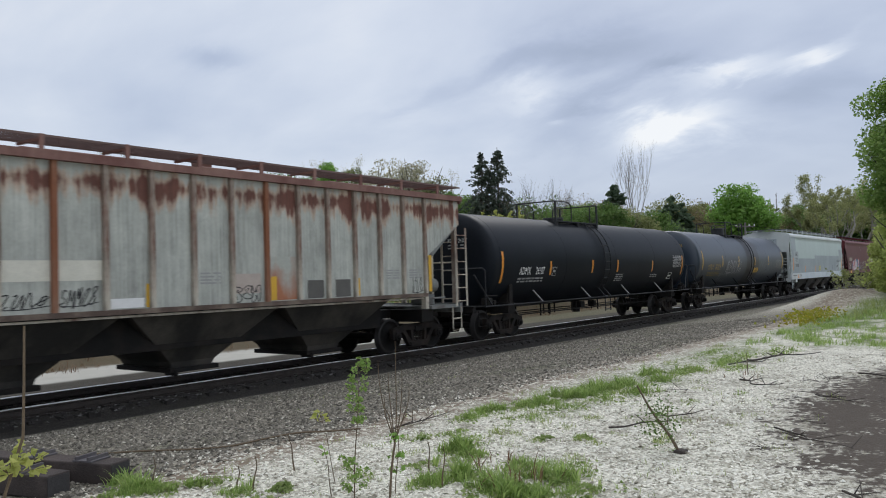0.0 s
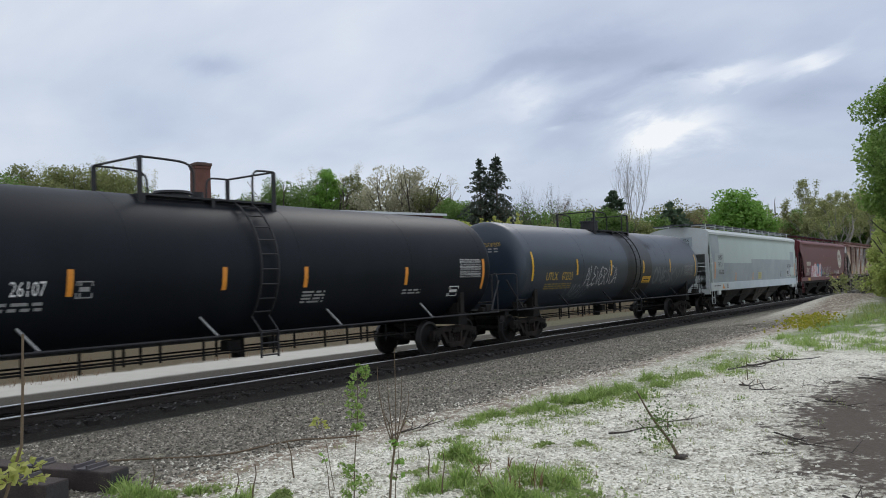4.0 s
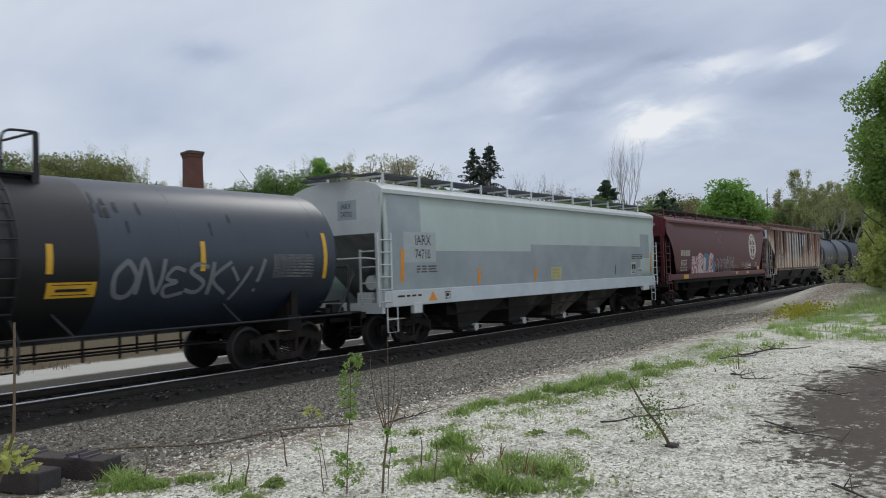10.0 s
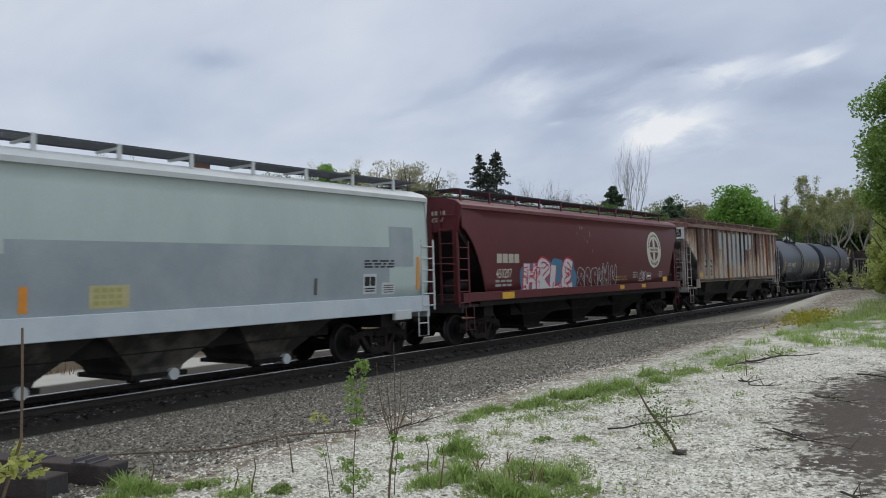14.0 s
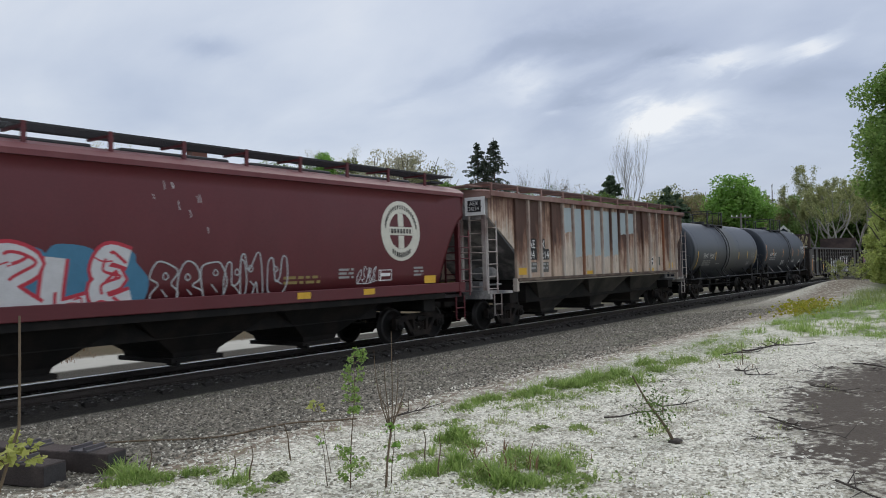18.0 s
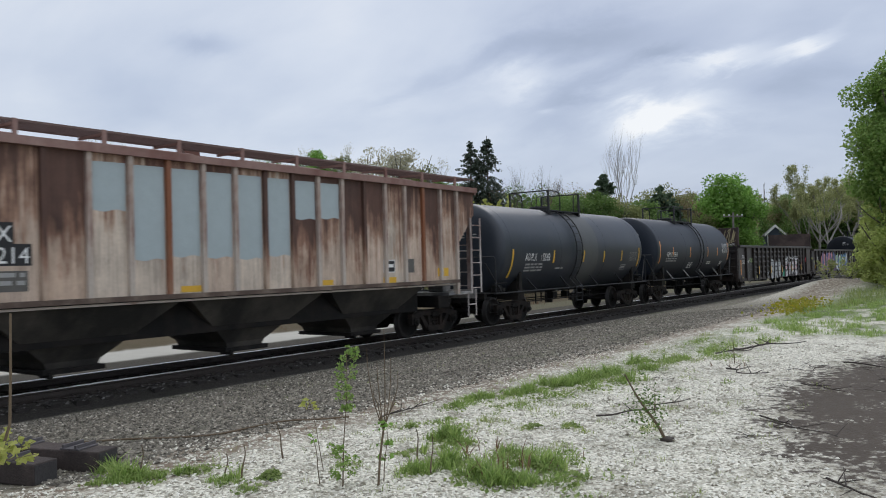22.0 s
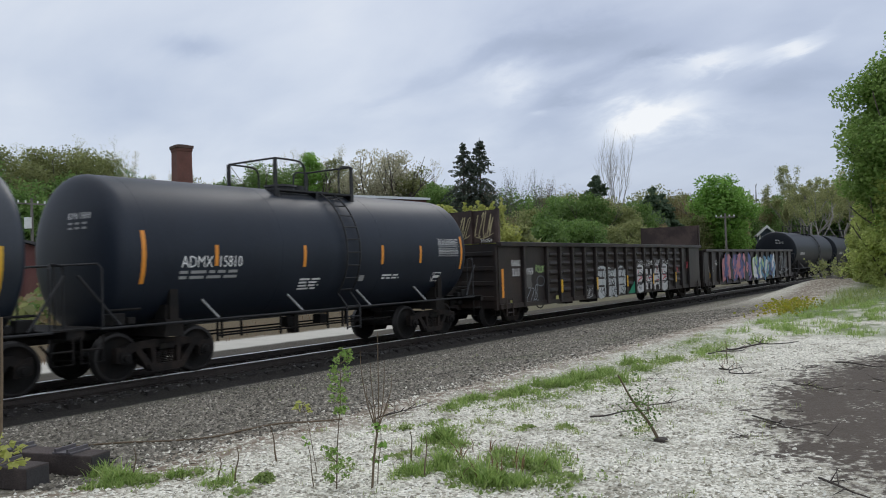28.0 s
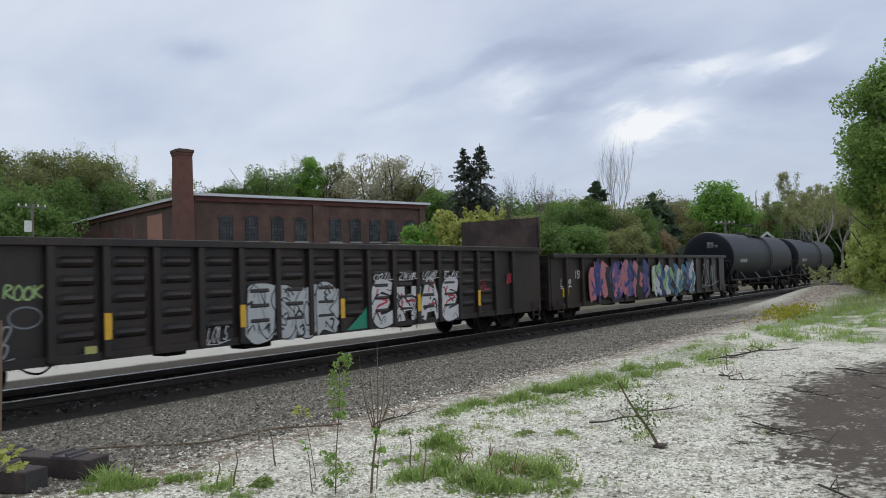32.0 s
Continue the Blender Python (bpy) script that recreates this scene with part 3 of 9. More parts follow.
def slashes(rng, car, x0, x1, z0, z1, n, place, mats):
    """A dense sprayed piece of upright, pointed strokes in several colours."""
    h, w = z1 - z0, (x1 - x0) / n
    for k in range(n // 3):
        back = lambda x, z, k=k: tuple(Vector(place(x, z)) + Vector((0, -0.0005 * (k % 5), 0)))
        part("graffiti_cloud", fan(bmesh.new(), blob(rng, x0 + (x1 - x0) * (k + 0.5) / (n // 3), (z0 + z1) / 2 + rng.uniform(-0.1, 0.1) * h, w * 5.0, h * rng.uniform(0.75, 1.0)), back), mats[k % len(mats)], car)
    for i in range(n):
        lift = lambda x, z, i=i: tuple(Vector(place(x, z)) + Vector((0, -0.003 - 0.0007 * (i % 11), 0)))
        x = x0 + (x1 - x0) * rng.random()
        a = z0 + rng.random() * 0.55 * h
        b = min(z1, a + h * rng.uniform(0.3, 0.75))
        lean = rng.uniform(-2.6, 2.6) * w
        p = curve_points([(x - lean, a), (x + rng.uniform(-2, 2) * w, (a * 2 + b) / 3), (x + rng.uniform(-1, 1) * w, (a + 2 * b) / 3), (x + lean * 0.7, b)], 5)
        part("graffiti_stroke", ribbon(bmesh.new(), p, w * rng.uniform(0.5, 1.7), lift), mats[rng.randrange(len(mats))], car)


def bubbles(rng, x0, x1, z0, z1, letters, width, place):
    """Hollow bubble letters in one colour: overlapping outlines, each with a small eye and a stroke."""
    bm = bmesh.new()
    w, h = (x1 - x0) / letters, z1 - z0
    for i in range(letters):
        cx, cz = x0 + (i + rng.uniform(0.35, 0.65)) * w, (z0 + z1) / 2 + rng.uniform(-0.1, 0.1) * h
        k = h * rng.uniform(0.85, 1.1)
        p = rng.choice((
            [(-0.42, -0.45), (-0.50, -0.1), (-0.44, 0.3), (-0.15, 0.5), (0.22, 0.46), (0.44, 0.22), (0.2, 0.03), (0.46, -0.14), (0.5, -0.42), (0.2, -0.52), (0.02, -0.3), (-0.16, -0.5)],
            [(-0.45, 0.4), (-0.5, -0.2), (-0.3, -0.5), (0.2, -0.5), (0.48, -0.2), (0.46, 0.42), (0.22, 0.46), (0.15, -0.05), (-0.08, -0.1), (-0.14, 0.45)],
            [(0.4, 0.42), (-0.2, 0.5), (-0.48, 0.2), (-0.2, -0.02), (-0.45, -0.25), (-0.3, -0.5), (0.25, -0.5), (0.5, -0.2), (0.2, 0.05), (0.48, 0.2)],
            [(-0.4, -0.5), (-0.46, 0.3), (-0.3, 0.5), (-0.1, 0.1), (0.15, 0.5), (0.42, 0.45), (0.46, -0.4), (0.25, -0.5), (0.1, -0.1), (-0.1, -0.48)],
            [(0.0, 0.5), (-0.4, 0.3), (-0.5, -0.15), (-0.2, -0.5), (0.25, -0.48), (0.5, -0.1), (0.38, 0.35)]))
        p = [(cx + (u + rng.uniform(-0.08, 0.08)) * w * 1.12, cz + (v + rng.uniform(-0.06, 0.06)) * k) for u, v in p]
        ribbon(bm, curve_points(p, 5, True), width, place, True)
        ex, ez = cx + rng.uniform(-0.1, 0.1) * w, cz + 0.18 * k
        ribbon(bm, curve_points([(ex - 0.1 * w, ez), (ex, ez + 0.09 * k), (ex + 0.12 * w, ez), (ex, ez - 0.07 * k)], 4, True), width * 0.8, place, True)
        ribbon(bm, [(cx - 0.1 * w, cz - 0.1 * k), (cx + rng.uniform(0.0, 0.3) * w, cz - rng.uniform(0.2, 0.4) * k)], width * 0.8, place)
    return bm


def blob(rng, cx, cz, w, h, n=11):
    """The outline of one fat sprayed letter."""
    return curve_points([(cx + w * (0.5 + rng.uniform(-0.16, 0.12)) * math.copysign(abs(math.cos(k)) ** 0.6, math.cos(k)), cz + h * (0.5 + rng.uniform(-0.14, 0.08)) * math.copysign(abs(math.sin(k)) ** 0.6, math.sin(k))) for k in (2 * math.pi * i / n for i in range(n))], 4, True)


def fan(bm, outline, place):
    c = (sum(p[0] for p in outline) / len(outline), sum(p[1] for p in outline) / len(outline))
    m = bm.verts.new(place(*c))
    vs = [bm.verts.new(place(*p)) for p in outline]
    for i in range(len(vs)):
        bm.faces.new((m, vs[i], vs[(i + 1) % len(vs)]))
    return bm


def skeleton(rng, cx, cz, w, h):
    """The strokes of one fat sprayed letter."""
    j = lambda k: rng.uniform(-k, k)
    x0, x1, z0, z1 = cx - w * 0.36, cx + w * 0.36, cz - h * 0.40, cz + h * 0.40
    m = cz + j(0.06) * h
    kinds = (
        [[(x0, z0), (cx - w * 0.1, z1), (cx + w * 0.12, z1), (x1, z0)], [(x0 + w * 0.12, m - h * 0.08), (x1 - w * 0.1, m - h * 0.08)]],
        [[(x0, z1), (x0, z0)], [(x0, z1), (x1, z1 - h * 0.15), (x0 + w * 0.1, m)], [(x0 + w * 0.1, m), (x1, z0)]],
        [[(x1, z1), (x0, z1 - h * 0.08), (x0 + w * 0.05, m), (x1, m - h * 0.05), (x1 - w * 0.05, z0 + h * 0.05), (x0, z0)]],
        [[(x0, z1), (x0 + w * 0.04, z0), (x1, z0)], [(x0, m), (x1 - w * 0.15, m)], [(x0, z1), (x1, z1)]],
        [[(cx, z1), (x0, m + h * 0.1), (x0 + w * 0.08, z0 + h * 0.05), (cx, z0), (x1, m - h * 0.1), (x1 - w * 0.08, z1 - h * 0.05), (cx, z1)]],
        [[(x0, z0), (x0, z1), (cx, m - h * 0.1), (x1, z1), (x1, z0)]],
        [[(x0, z1), (x0, z0)], [(x1, z1), (x0, m), (x1, z0)]],
    )
    return [[(x + j(0.13) * w, z + j(0.09) * h) for x, z in s] for s in rng.choice(kinds)]


def throw_up(rng, car, x0, x1, z0, z1, letters, place, fills, line, back=None, inner=None, text=None, edge=0.09):
    """A sprayed piece of fat letters: a cloud behind, outlined letters over each other, strokes and shine on them."""
    w, h = (x1 - x0) / letters, z1 - z0
    lift = lambda k: lambda x, z: tuple(Vector(place(x, z)) + Vector((0, -0.0016 * k, 0)))
    fills = fills if isinstance(fills, list) else [fills]
    if back:
        bm = bmesh.new()
        for i in range(letters):
            fan(bm, blob(rng, x0 + (i + 0.5) * w, (z0 + z1) / 2, w * 1.4, h * 1.12), lambda x, z, i=i: tuple(Vector(place(x, z)) + Vector((0, -0.0002 * i, 0))))
        part("graffiti_cloud", bm, back, car)
    for i in range(letters):
        cx, cz = x0 + (i + 0.5) * w, (z0 + z1) / 2 + rng.uniform(-0.04, 0.04) * h
        if text:
            sk = [[(cx + (u - 0.5) * w * 0.82 + rng.uniform(-0.03, 0.03) * w, cz + (v - 0.5) * h * 0.84) for u, v in s] for s in STROKES[text[i]]]
        else:
            sk = skeleton(rng, cx, cz, w * 1.35, h) + skeleton(rng, cx, cz, w * 1.1, h * 0.8)[:1]
        fat = w * rng.uniform(0.32, 0.42)
        o, f, q, d = bmesh.new(), bmesh.new(), bmesh.new(), bmesh.new()
        for k, s in enumerate(sk):
            c = curve_points(s, 7)
            ribbon(o, c, fat + edge, lift(1 + 2.2 * (i % 2) + 0.12 * k))
            ribbon(f, c, fat, lift(2 + 2.2 * (i % 2) + 0.12 * k))
            n = [(x + fat * 0.2, z + fat * 0.1) for x, z in c[len(c) // 4: 3 * len(c) // 4]]
            if len(n) > 2:
                ribbon(q, n, fat * 0.16, lift(2.7 + 2.2 * (i % 2) + 0.12 * k))
            for _ in range(5):
                a = rng.choice(c)
                ribbon(d, curve_points([(a[0] - fat * rng.uniform(0.2, 0.7), a[1] + rng.uniform(-0.5, 0.5) * fat), (a[0], a[1] + rng.uniform(-0.2, 0.5) * fat), (a[0] + rng.uniform(-0.3, 0.8) * fat, a[1] + rng.uniform(-0.7, 0.4) * fat)], 4), rng.uniform(0.018, 0.06), lift(2.9 + 2.2 * (i % 2) + 0.12 * k))
        part("graffiti_outline", o, line, car)
        part("graffiti_letter", f, fills[i % len(fills)], car)
        tagged(part("graffiti_shine", q, inner or line, car), kind="stuff")
        tagged(part("graffiti_detail", d, line, car), kind="stuff")


def paint(name, rgb, rough=0.55, var=0.15):
    return material(name, rgb, rough, 0, var, 5, 50, 0.03)


M["white_paint"] = paint("weathered_white_paint", (0.72, 0.72, 0.70))
M["dim_print"] = paint("dusty_print", (0.30, 0.30, 0.29))
M["yellow_mark"] = paint("yellow_reflector", (0.62, 0.36, 0.03), 0.4)
M["orange_mark"] = paint("orange_reflector", (0.68, 0.26, 0.03), 0.4)
M["yellow_print"] = paint("yellow_print", (0.50, 0.33, 0.06))
M["black_paint"] = paint("black_paint", (0.015, 0.015, 0.016))
M["silver_spray"] = paint("silver_spray", (0.40, 0.42, 0.42), 0.45)
M["white_spray"] = paint("white_spray", (0.52, 0.52, 0.52), 0.6)
M["grey_spray"] = paint("thin_grey_spray", (0.24, 0.26, 0.27), 0.6)
M["red_spray"] = paint("red_spray", (0.42, 0.03, 0.05), 0.5)
M["blue_spray"] = paint("light_blue_spray", (0.05, 0.17, 0.27), 0.5)
M["navy_spray"] = paint("navy_spray", (0.03, 0.05, 0.18), 0.5)
M["pink_spray"] = paint("salmon_spray", (0.42, 0.15, 0.17), 0.5)
M["violet_spray"] = paint("violet_spray", (0.16, 0.09, 0.22), 0.5)
M["green_spray"] = paint("green_spray", (0.02, 0.22, 0.13), 0.5)
M["lime_spray"] = paint("lime_spray", (0.28, 0.40, 0.16), 0.5)
M["cream_paint"] = paint("cream_paint", (0.60, 0.58, 0.49))
M["olive_print"] = paint("olive_print", (0.38, 0.36, 0.12))

# ---- running gear shared by the cars ----
WHEEL = 0.457


def wheelset_mesh():
    bm = bmesh.new()
    n = 28

    def turn(profile, slot):
        rings = [[bm.verts.new((r * math.sin(2 * math.pi * k / n), y, r * math.cos(2 * math.pi * k / n))) for k in range(n)] for y, r in profile]
        for q0, q1 in zip(rings, rings[1:]):
            for k in range(n):
                bm.faces.new((q0[k], q0[(k + 1) % n], q1[(k + 1) % n], q1[k])).material_index = slot

    for s in (-1, 1):
        turn([(s * y, r) for y, r in ((0.825, 0.10), (0.80, 0.16), (0.76, 0.30), (0.795, 0.385), (0.825, 0.395))], 0)
        turn([(s * y, r) for y, r in ((0.825, 0.395), (0.828, 0.45), (0.82, WHEEL), (0.725, WHEEL + 0.004), (0.715, 0.482), (0.69, 0.482), (0.685, 0.39))], 1)
        turn([(s * y, r) for y, r in ((0.685, 0.39), (0.72, 0.37), (0.74, 0.14), (0.69, 0.09))], 0)
    turn([(-1.03, 0.075), (-0.7, 0.085), (0.7, 0.085), (1.03, 0.075)], 0)
    bmesh.ops.recalc_face_normals(bm, faces=bm.faces[:])
    me = mesh_of("wheelset", bm)
    me.materials.append(M["running_gear"])
    me.materials.append(material("worn_wheel_rim", (0.03, 0.028, 0.027), 0.5, 0.5, 0.25, 6, 40, 0.1))
    for p in me.polygons:
        p.use_smooth = True
    return me


def side_frame_mesh(s):
    bm = bmesh.new()
    y0, y1 = s * 0.95, s * 1.09
    top = [(-1.02, 0.60), (-1.02, 0.52), (-0.80, 0.50), (-0.62, 0.60), (0.62, 0.60), (0.80, 0.50), (1.02, 0.52), (1.02, 0.60), (0.80, 0.70), (0.30, 0.755), (-0.30, 0.755), (-0.80, 0.70)]
    prism(bm, top, y0, y1)
    for d in (-1, 1):
        prism(bm, [(d * 0.70, 0.60), (d * 0.56, 0.60), (d * 0.26, 0.24), (d * 0.40, 0.19)], y0, y1)
        prism(bm, [(d * 0.34, 0.60), (d * 0.24, 0.60), (d * 0.22, 0.28), (d * 0.30, 0.26)], y0, y1)
        prism(bm, [(d * 1.06, 0.66), (d * 0.76, 0.62), (d * 0.74, 0.36), (d * 0.82, 0.33), (d * 0.82, 0.52), (d * 0.98, 0.52), (d * 0.98, 0.36), (d * 1.06, 0.38)], y0, y1)
    prism(bm, [(-0.42, 0.29), (0.42, 0.29), (0.34, 0.16), (-0.34, 0.16)], y0 - s * 0.02, y1 + s * 0.03)
    return mesh_of("side_frame", bm)


def spring_mesh(s):
    bm = bmesh.new()
    for x in (-0.14, 0.0, 0.14):
        for k in range(7):
            z = 0.30 + k * 0.035
            bmesh.ops.create_cone(bm, cap_ends=True, segments=10, radius1=0.062, radius2=0.062, depth=0.022, matrix=pose(x, s * 1.01, z))
    return mesh_of("spring_group", bm)


def bearing_mesh(s):
    bm = bmesh.new()
    rings = [[bm.verts.new((r * math.cos(k * math.pi / 7), s * y, WHEEL + r * math.sin(k * math.pi / 7))) for k in range(14)] for y, r in ((0.98, 0.115), (1.13, 0.115), (1.14, 0.075), (1.19, 0.06), (1.195, 0.02))]
    for q0, q1 in zip(rings, rings[1:]):
        for k in range(14):
            bm.faces.new((q0[k], q0[(k + 1) % 14], q1[(k + 1) % 14], q1[k]))
    bm.faces.new(rings[-1])
    bmesh.ops.recalc_face_normals(bm, faces=bm.faces[:])
    return mesh_of("axle_bearing", bm)


def bolster_mesh():
    bm = boxes((-0.2, 0.2, -0.93, 0.93, 0.52, 0.72), (-0.17, 0.17, -1.12, 1.12, 0.55, 0.68), bevel=0.02)
    bmesh.ops.create_cone(bm, cap_ends=True, segments=18, radius1=0.2, radius2=0.2, depth=0.12, matrix=pose(0, 0, 0.77))
    box(bm, -0.55, -0.45, -0.6, 0.6, 0.36, 0.44)
    box(bm, 0.45, 0.55, -0.6, 0.6, 0.36, 0.44)
    return mesh_of("truck", bm)


GEAR = dict(wheelset=wheelset_mesh(), frames=[side_frame_mesh(-1), side_frame_mesh(1)], springs=[spring_mesh(-1), spring_mesh(1)], bearings=[bearing_mesh(-1), bearing_mesh(1)], bolster=bolster_mesh())
M["rusty_casting"] = material("rust_brown_casting", (0.0115, 0.0095, 0.0085), 0.85, 0, 0.4, 4, 50, 0.3, (0.026, 0.019, 0.015), spec=0.25)
WHEELSETS, CARS = [], []


def truck(car, x):
    t = part("truck", GEAR["bolster"], M["running_gear"], car, "two-axle cast steel truck", at=pose(x, 0, 0))
    for k in (0, 1):
        part("side_frame", GEAR["frames"][k], M["rusty_casting"], t)
        tagged(part("spring_pack", GEAR["springs"][k], M["rusty_casting"], t), kind="stuff")
        for d in (-0.889, 0.889):
            part("axle_bearing", GEAR["bearings"][k], M["running_gear"], t, at=pose(d, 0, 0))
    for d in (-0.889, 0.889):
        w = part("wheelset", GEAR["wheelset"], None, t, at=pose(d, 0, WHEEL))
        WHEELSETS.append((w, d))


def coupler(car, x, s):
    bm = bmesh.new()
    box(bm, x, x + s * 0.62, -0.1, 0.1, 0.80, 0.95, 0.015)
    box(bm, x + s * 0.55, x + s * 0.80, -0.17, 0.13, 0.74, 1.0, 0.03)
    box(bm, x + s * 0.74, x + s * 0.90, 0.04, 0.15, 0.74, 1.0, 0.02)
    tube(bm, [(x + s * 0.2, 0.25, 0.72), (x + s * 0.45, 0.28, 0.42), (x + s * 0.8, 0.22, 0.38), (x + s * 0.95, 0.1, 0.5)], 0.022, 6)
    part("coupler", bm, M["running_gear"], car, "knuckle coupler with a hanging air hose")


def ladder_bm(bm, x0, x1, y, z0, z1, rungs, r=0.018, rail=0.03):
    for x in (x0, x1):
        box(bm, x - rail, x + rail, y - 0.01, y + 0.012, z0, z1)
    for k in range(rungs):
        z = z0 + (z1 - z0) * (k + 0.4) / rungs
        tube(bm, [(x0, y - 0.02, z), (x1, y - 0.02, z)], r, 6)
    return bm


def stirrup(car, x, y, z0, z1, mat, w=0.4):
    part("step", tubes([(x - w / 2, y, z1), (x - w / 2, y, z0), (x + w / 2, y, z0), (x + w / 2, y, z1)], [(x - w / 2, y, (z0 + z1) / 2), (x + w / 2, y, (z0 + z1) / 2)], r=0.02, sides=6), mat, car)


# ---- tank cars ----
HEAD, KNUCKLE = 0.52, 0.42


def tank_mesh(L, R, zc, depth=HEAD, n=56):
    """A shell with shallow dished heads and a tight knuckle along x."""
    prof = [(-L / 2 - depth * math.cos(a) ** KNUCKLE, R * math.sin(a)) for a in [math.pi / 2 * (1 - (1 - k / 15) ** 2.2) for k in range(15)] + [math.pi / 2]]
    nx = 24
    prof += [(-L / 2 + L * k / nx, R) for k in range(1, nx)]
    prof += [(-x, r) for x, r in prof[15::-1]]
    bm = bmesh.new()
    rings = []
    for x, r in prof:
        if r < 1e-6:
            rings.append([bm.verts.new((x, 0, zc))])
        else:
            rings.append([bm.verts.new((x, r * math.cos(2 * math.pi * k / n), zc + r * math.sin(2 * math.pi * k / n))) for k in range(n)])
    for q0, q1 in zip(rings, rings[1:]):
        for k in range(n):
            a, b = q0[k % len(q0)], q0[(k + 1) % len(q0)]
            c, d = q1[(k + 1) % len(q1)], q1[k % len(q1)]
            vs = [v for i, v in enumerate((a, b, c, d)) if v not in (a, b, c, d)[:i]]
            bm.faces.new(vs)
    bmesh.ops.recalc_face_normals(bm, faces=bm.faces[:])
    return mesh_of("tank", bm)


def tank_car(u0, u1, shell, label, trucks, ladder_u, plat, R=1.53, zc=2.41, dome="valve", weld=()):
    """A tank car whose straight shell runs from u0 to u1 along the train."""
    uc = (u0 + u1) / 2
    car = thing("tank_car", pose(uc, TRACK_Y, 0), label, "tank car", "cars of the freight train")
    CARS.append((car, uc))
    L = u1 - u0
    part("tank", tank_mesh(L, R, zc), shell, car, smooth=True)
    x0, x1 = -L / 2, L / 2
    near = round_side(R, zc)
    # weld seams round the shell
    for w in weld:
        bm = bmesh.new()
        rings = [[bm.verts.new((w - uc + dx, (R + dr) * math.cos(2 * math.pi * k / 48), zc + (R + dr) * math.sin(2 * math.pi * k / 48))) for k in range(48)] for dx, dr in ((-0.012, 0), (0, 0.006), (0.012, 0))]
        for q0, q1 in zip(rings, rings[1:]):
            for k in range(48):
                bm.faces.new((q0[k], q0[(k + 1) % 48], q1[(k + 1) % 48], q1[k]))
        part("weld_seam", bm, shell, car, smooth=True)
    ends = (x0 - 1.25, x1 + 1.25)
    gear = M["running_gear"]
    for s, xe, xt in ((-1, ends[0], trucks[0] - uc), (1, ends[1], trucks[1] - uc)):
        part("stub_sill", boxes((min(xe, xt - s * 1.2), max(xe, xt - s * 1.2), -0.2, 0.2, 0.78, 1.06), bevel=0.02), gear, car)
        part("end_sill", boxes((xe - 0.08, xe + 0.08, -1.42, 1.42, 0.92, 1.06), (xe - 0.10, xe + 0.6 * -s, -1.45, 1.45, 1.06, 1.09)), gear, car)
        bm = bmesh.new()
        prism(bm, [(xt - 0.22, 0.80), (xt + 0.22, 0.80), (xt + 0.18, 1.12), (xt - 0.18, 1.12)], -1.35, 1.35)
        for yy in (-1, 1):
            box(bm, xt - 0.09, xt + 0.09, yy * 1.30 - 0.05, yy * 1.30 + 0.05, 1.05, 1.75)
            box(bm, xt - 0.15, xt + 0.15, yy * 1.12 - 0.16, yy * 1.12 + 0.16, 1.0, 1.4)
        part("tank_saddle", bm, gear, car)
        coupler(car, xe, s)
        truck(car, xt)
        # end handrail: over the end platform and down at both sides
        rail = [(xe + s * -0.55, -1.46, 1.08), (xe + s * -0.55, -1.46, 2.12), (xe + s * -0.50, -1.40, 2.2), (xe, -0.9, 2.18), (xe, 0.9, 2.18), (xe + s * -0.50, 1.40, 2.2), (xe + s * -0.55, 1.46, 2.12), (xe + s * -0.55, 1.46, 1.08)]
        part("end_handrail", tubes(rail, [(xe, -0.9, 2.18), (xe, -0.9, 1.06)], [(xe, 0.9, 2.18), (xe, 0.9, 1.06)], r=0.02), M["black_paint"], car)
        part("brace", tubes([(xe + s * -0.2, -1.3, 2.0), (xe + s * -0.9, -1.44, 1.1)], r=0.025), M["black_paint"], car)
        stirrup(car, xe - s * 0.35, -1.46, 0.5, 0.95, gear)
        bm = boxes((xe - s * 0.75, xe - s * 1.05, -1.38, -1.15, 1.09, 1.3), (xe - s * 1.1, xe - s * 1.25, -1.38, -1.2, 1.09, 1.22), bevel=0.02)
        tube(bm, [(xe - s * 0.7, -1.3, 1.36), (xe - s * 1.4, -1.3, 1.36)], 0.025, 6)
        part("brake_rigging", bm, gear, car)
    # side handrail with brackets, and rods below the tank
    part("side_handrail", tubes([(ends[0] + 0.5, -1.46, 1.06), (ends[1] - 0.5, -1.46, 1.06)], r=0.026), M["black_paint"], car)
    nb = 4
    for k in range(nb):
        x = x0 + L * (k + 0.75) / (nb + 0.5)
        part("bracket", tubes([(x + 0.12, -1.45, 1.05), (x - 0.16, -1.22, 1.46)], r=0.025), M["dim_print"] if shell in (M["black"], M["black_clean"]) else M["black_paint"], car)
    xa, xb = trucks[0] - uc + 1.5, trucks[1] - uc - 1.5
    for y in (-0.75, -0.2, 0.6):
        part("brake_rod", tube(bmesh.new(), [(xa, y, 0.66), (xb, y, 0.66)], 0.022, 6), gear, car)
    k = xa
    r = random.Random(int(u0 * 10))
    while k < xb:
        y = r.choice((-0.75, -0.2))
        part("rod_hanger", boxes((k - 0.02, k + 0.02, y - 0.02, y + 0.02, 0.55, 0.95)), gear, car)
        k += r.uniform(0.35, 0.8)
    for a, b in ((-0.75, -0.4), (0.35, 0.6)):
        part("brake_box", boxes((a, b, -0.6, -0.33, 0.67, 0.9), bevel=0.03), gear, car)
    bm = bmesh.new()
    bmesh.ops.create_cone(bm, cap_ends=True, segments=16, radius1=0.15, radius2=0.14, depth=0.5, matrix=pose(0, 0, 0.72))
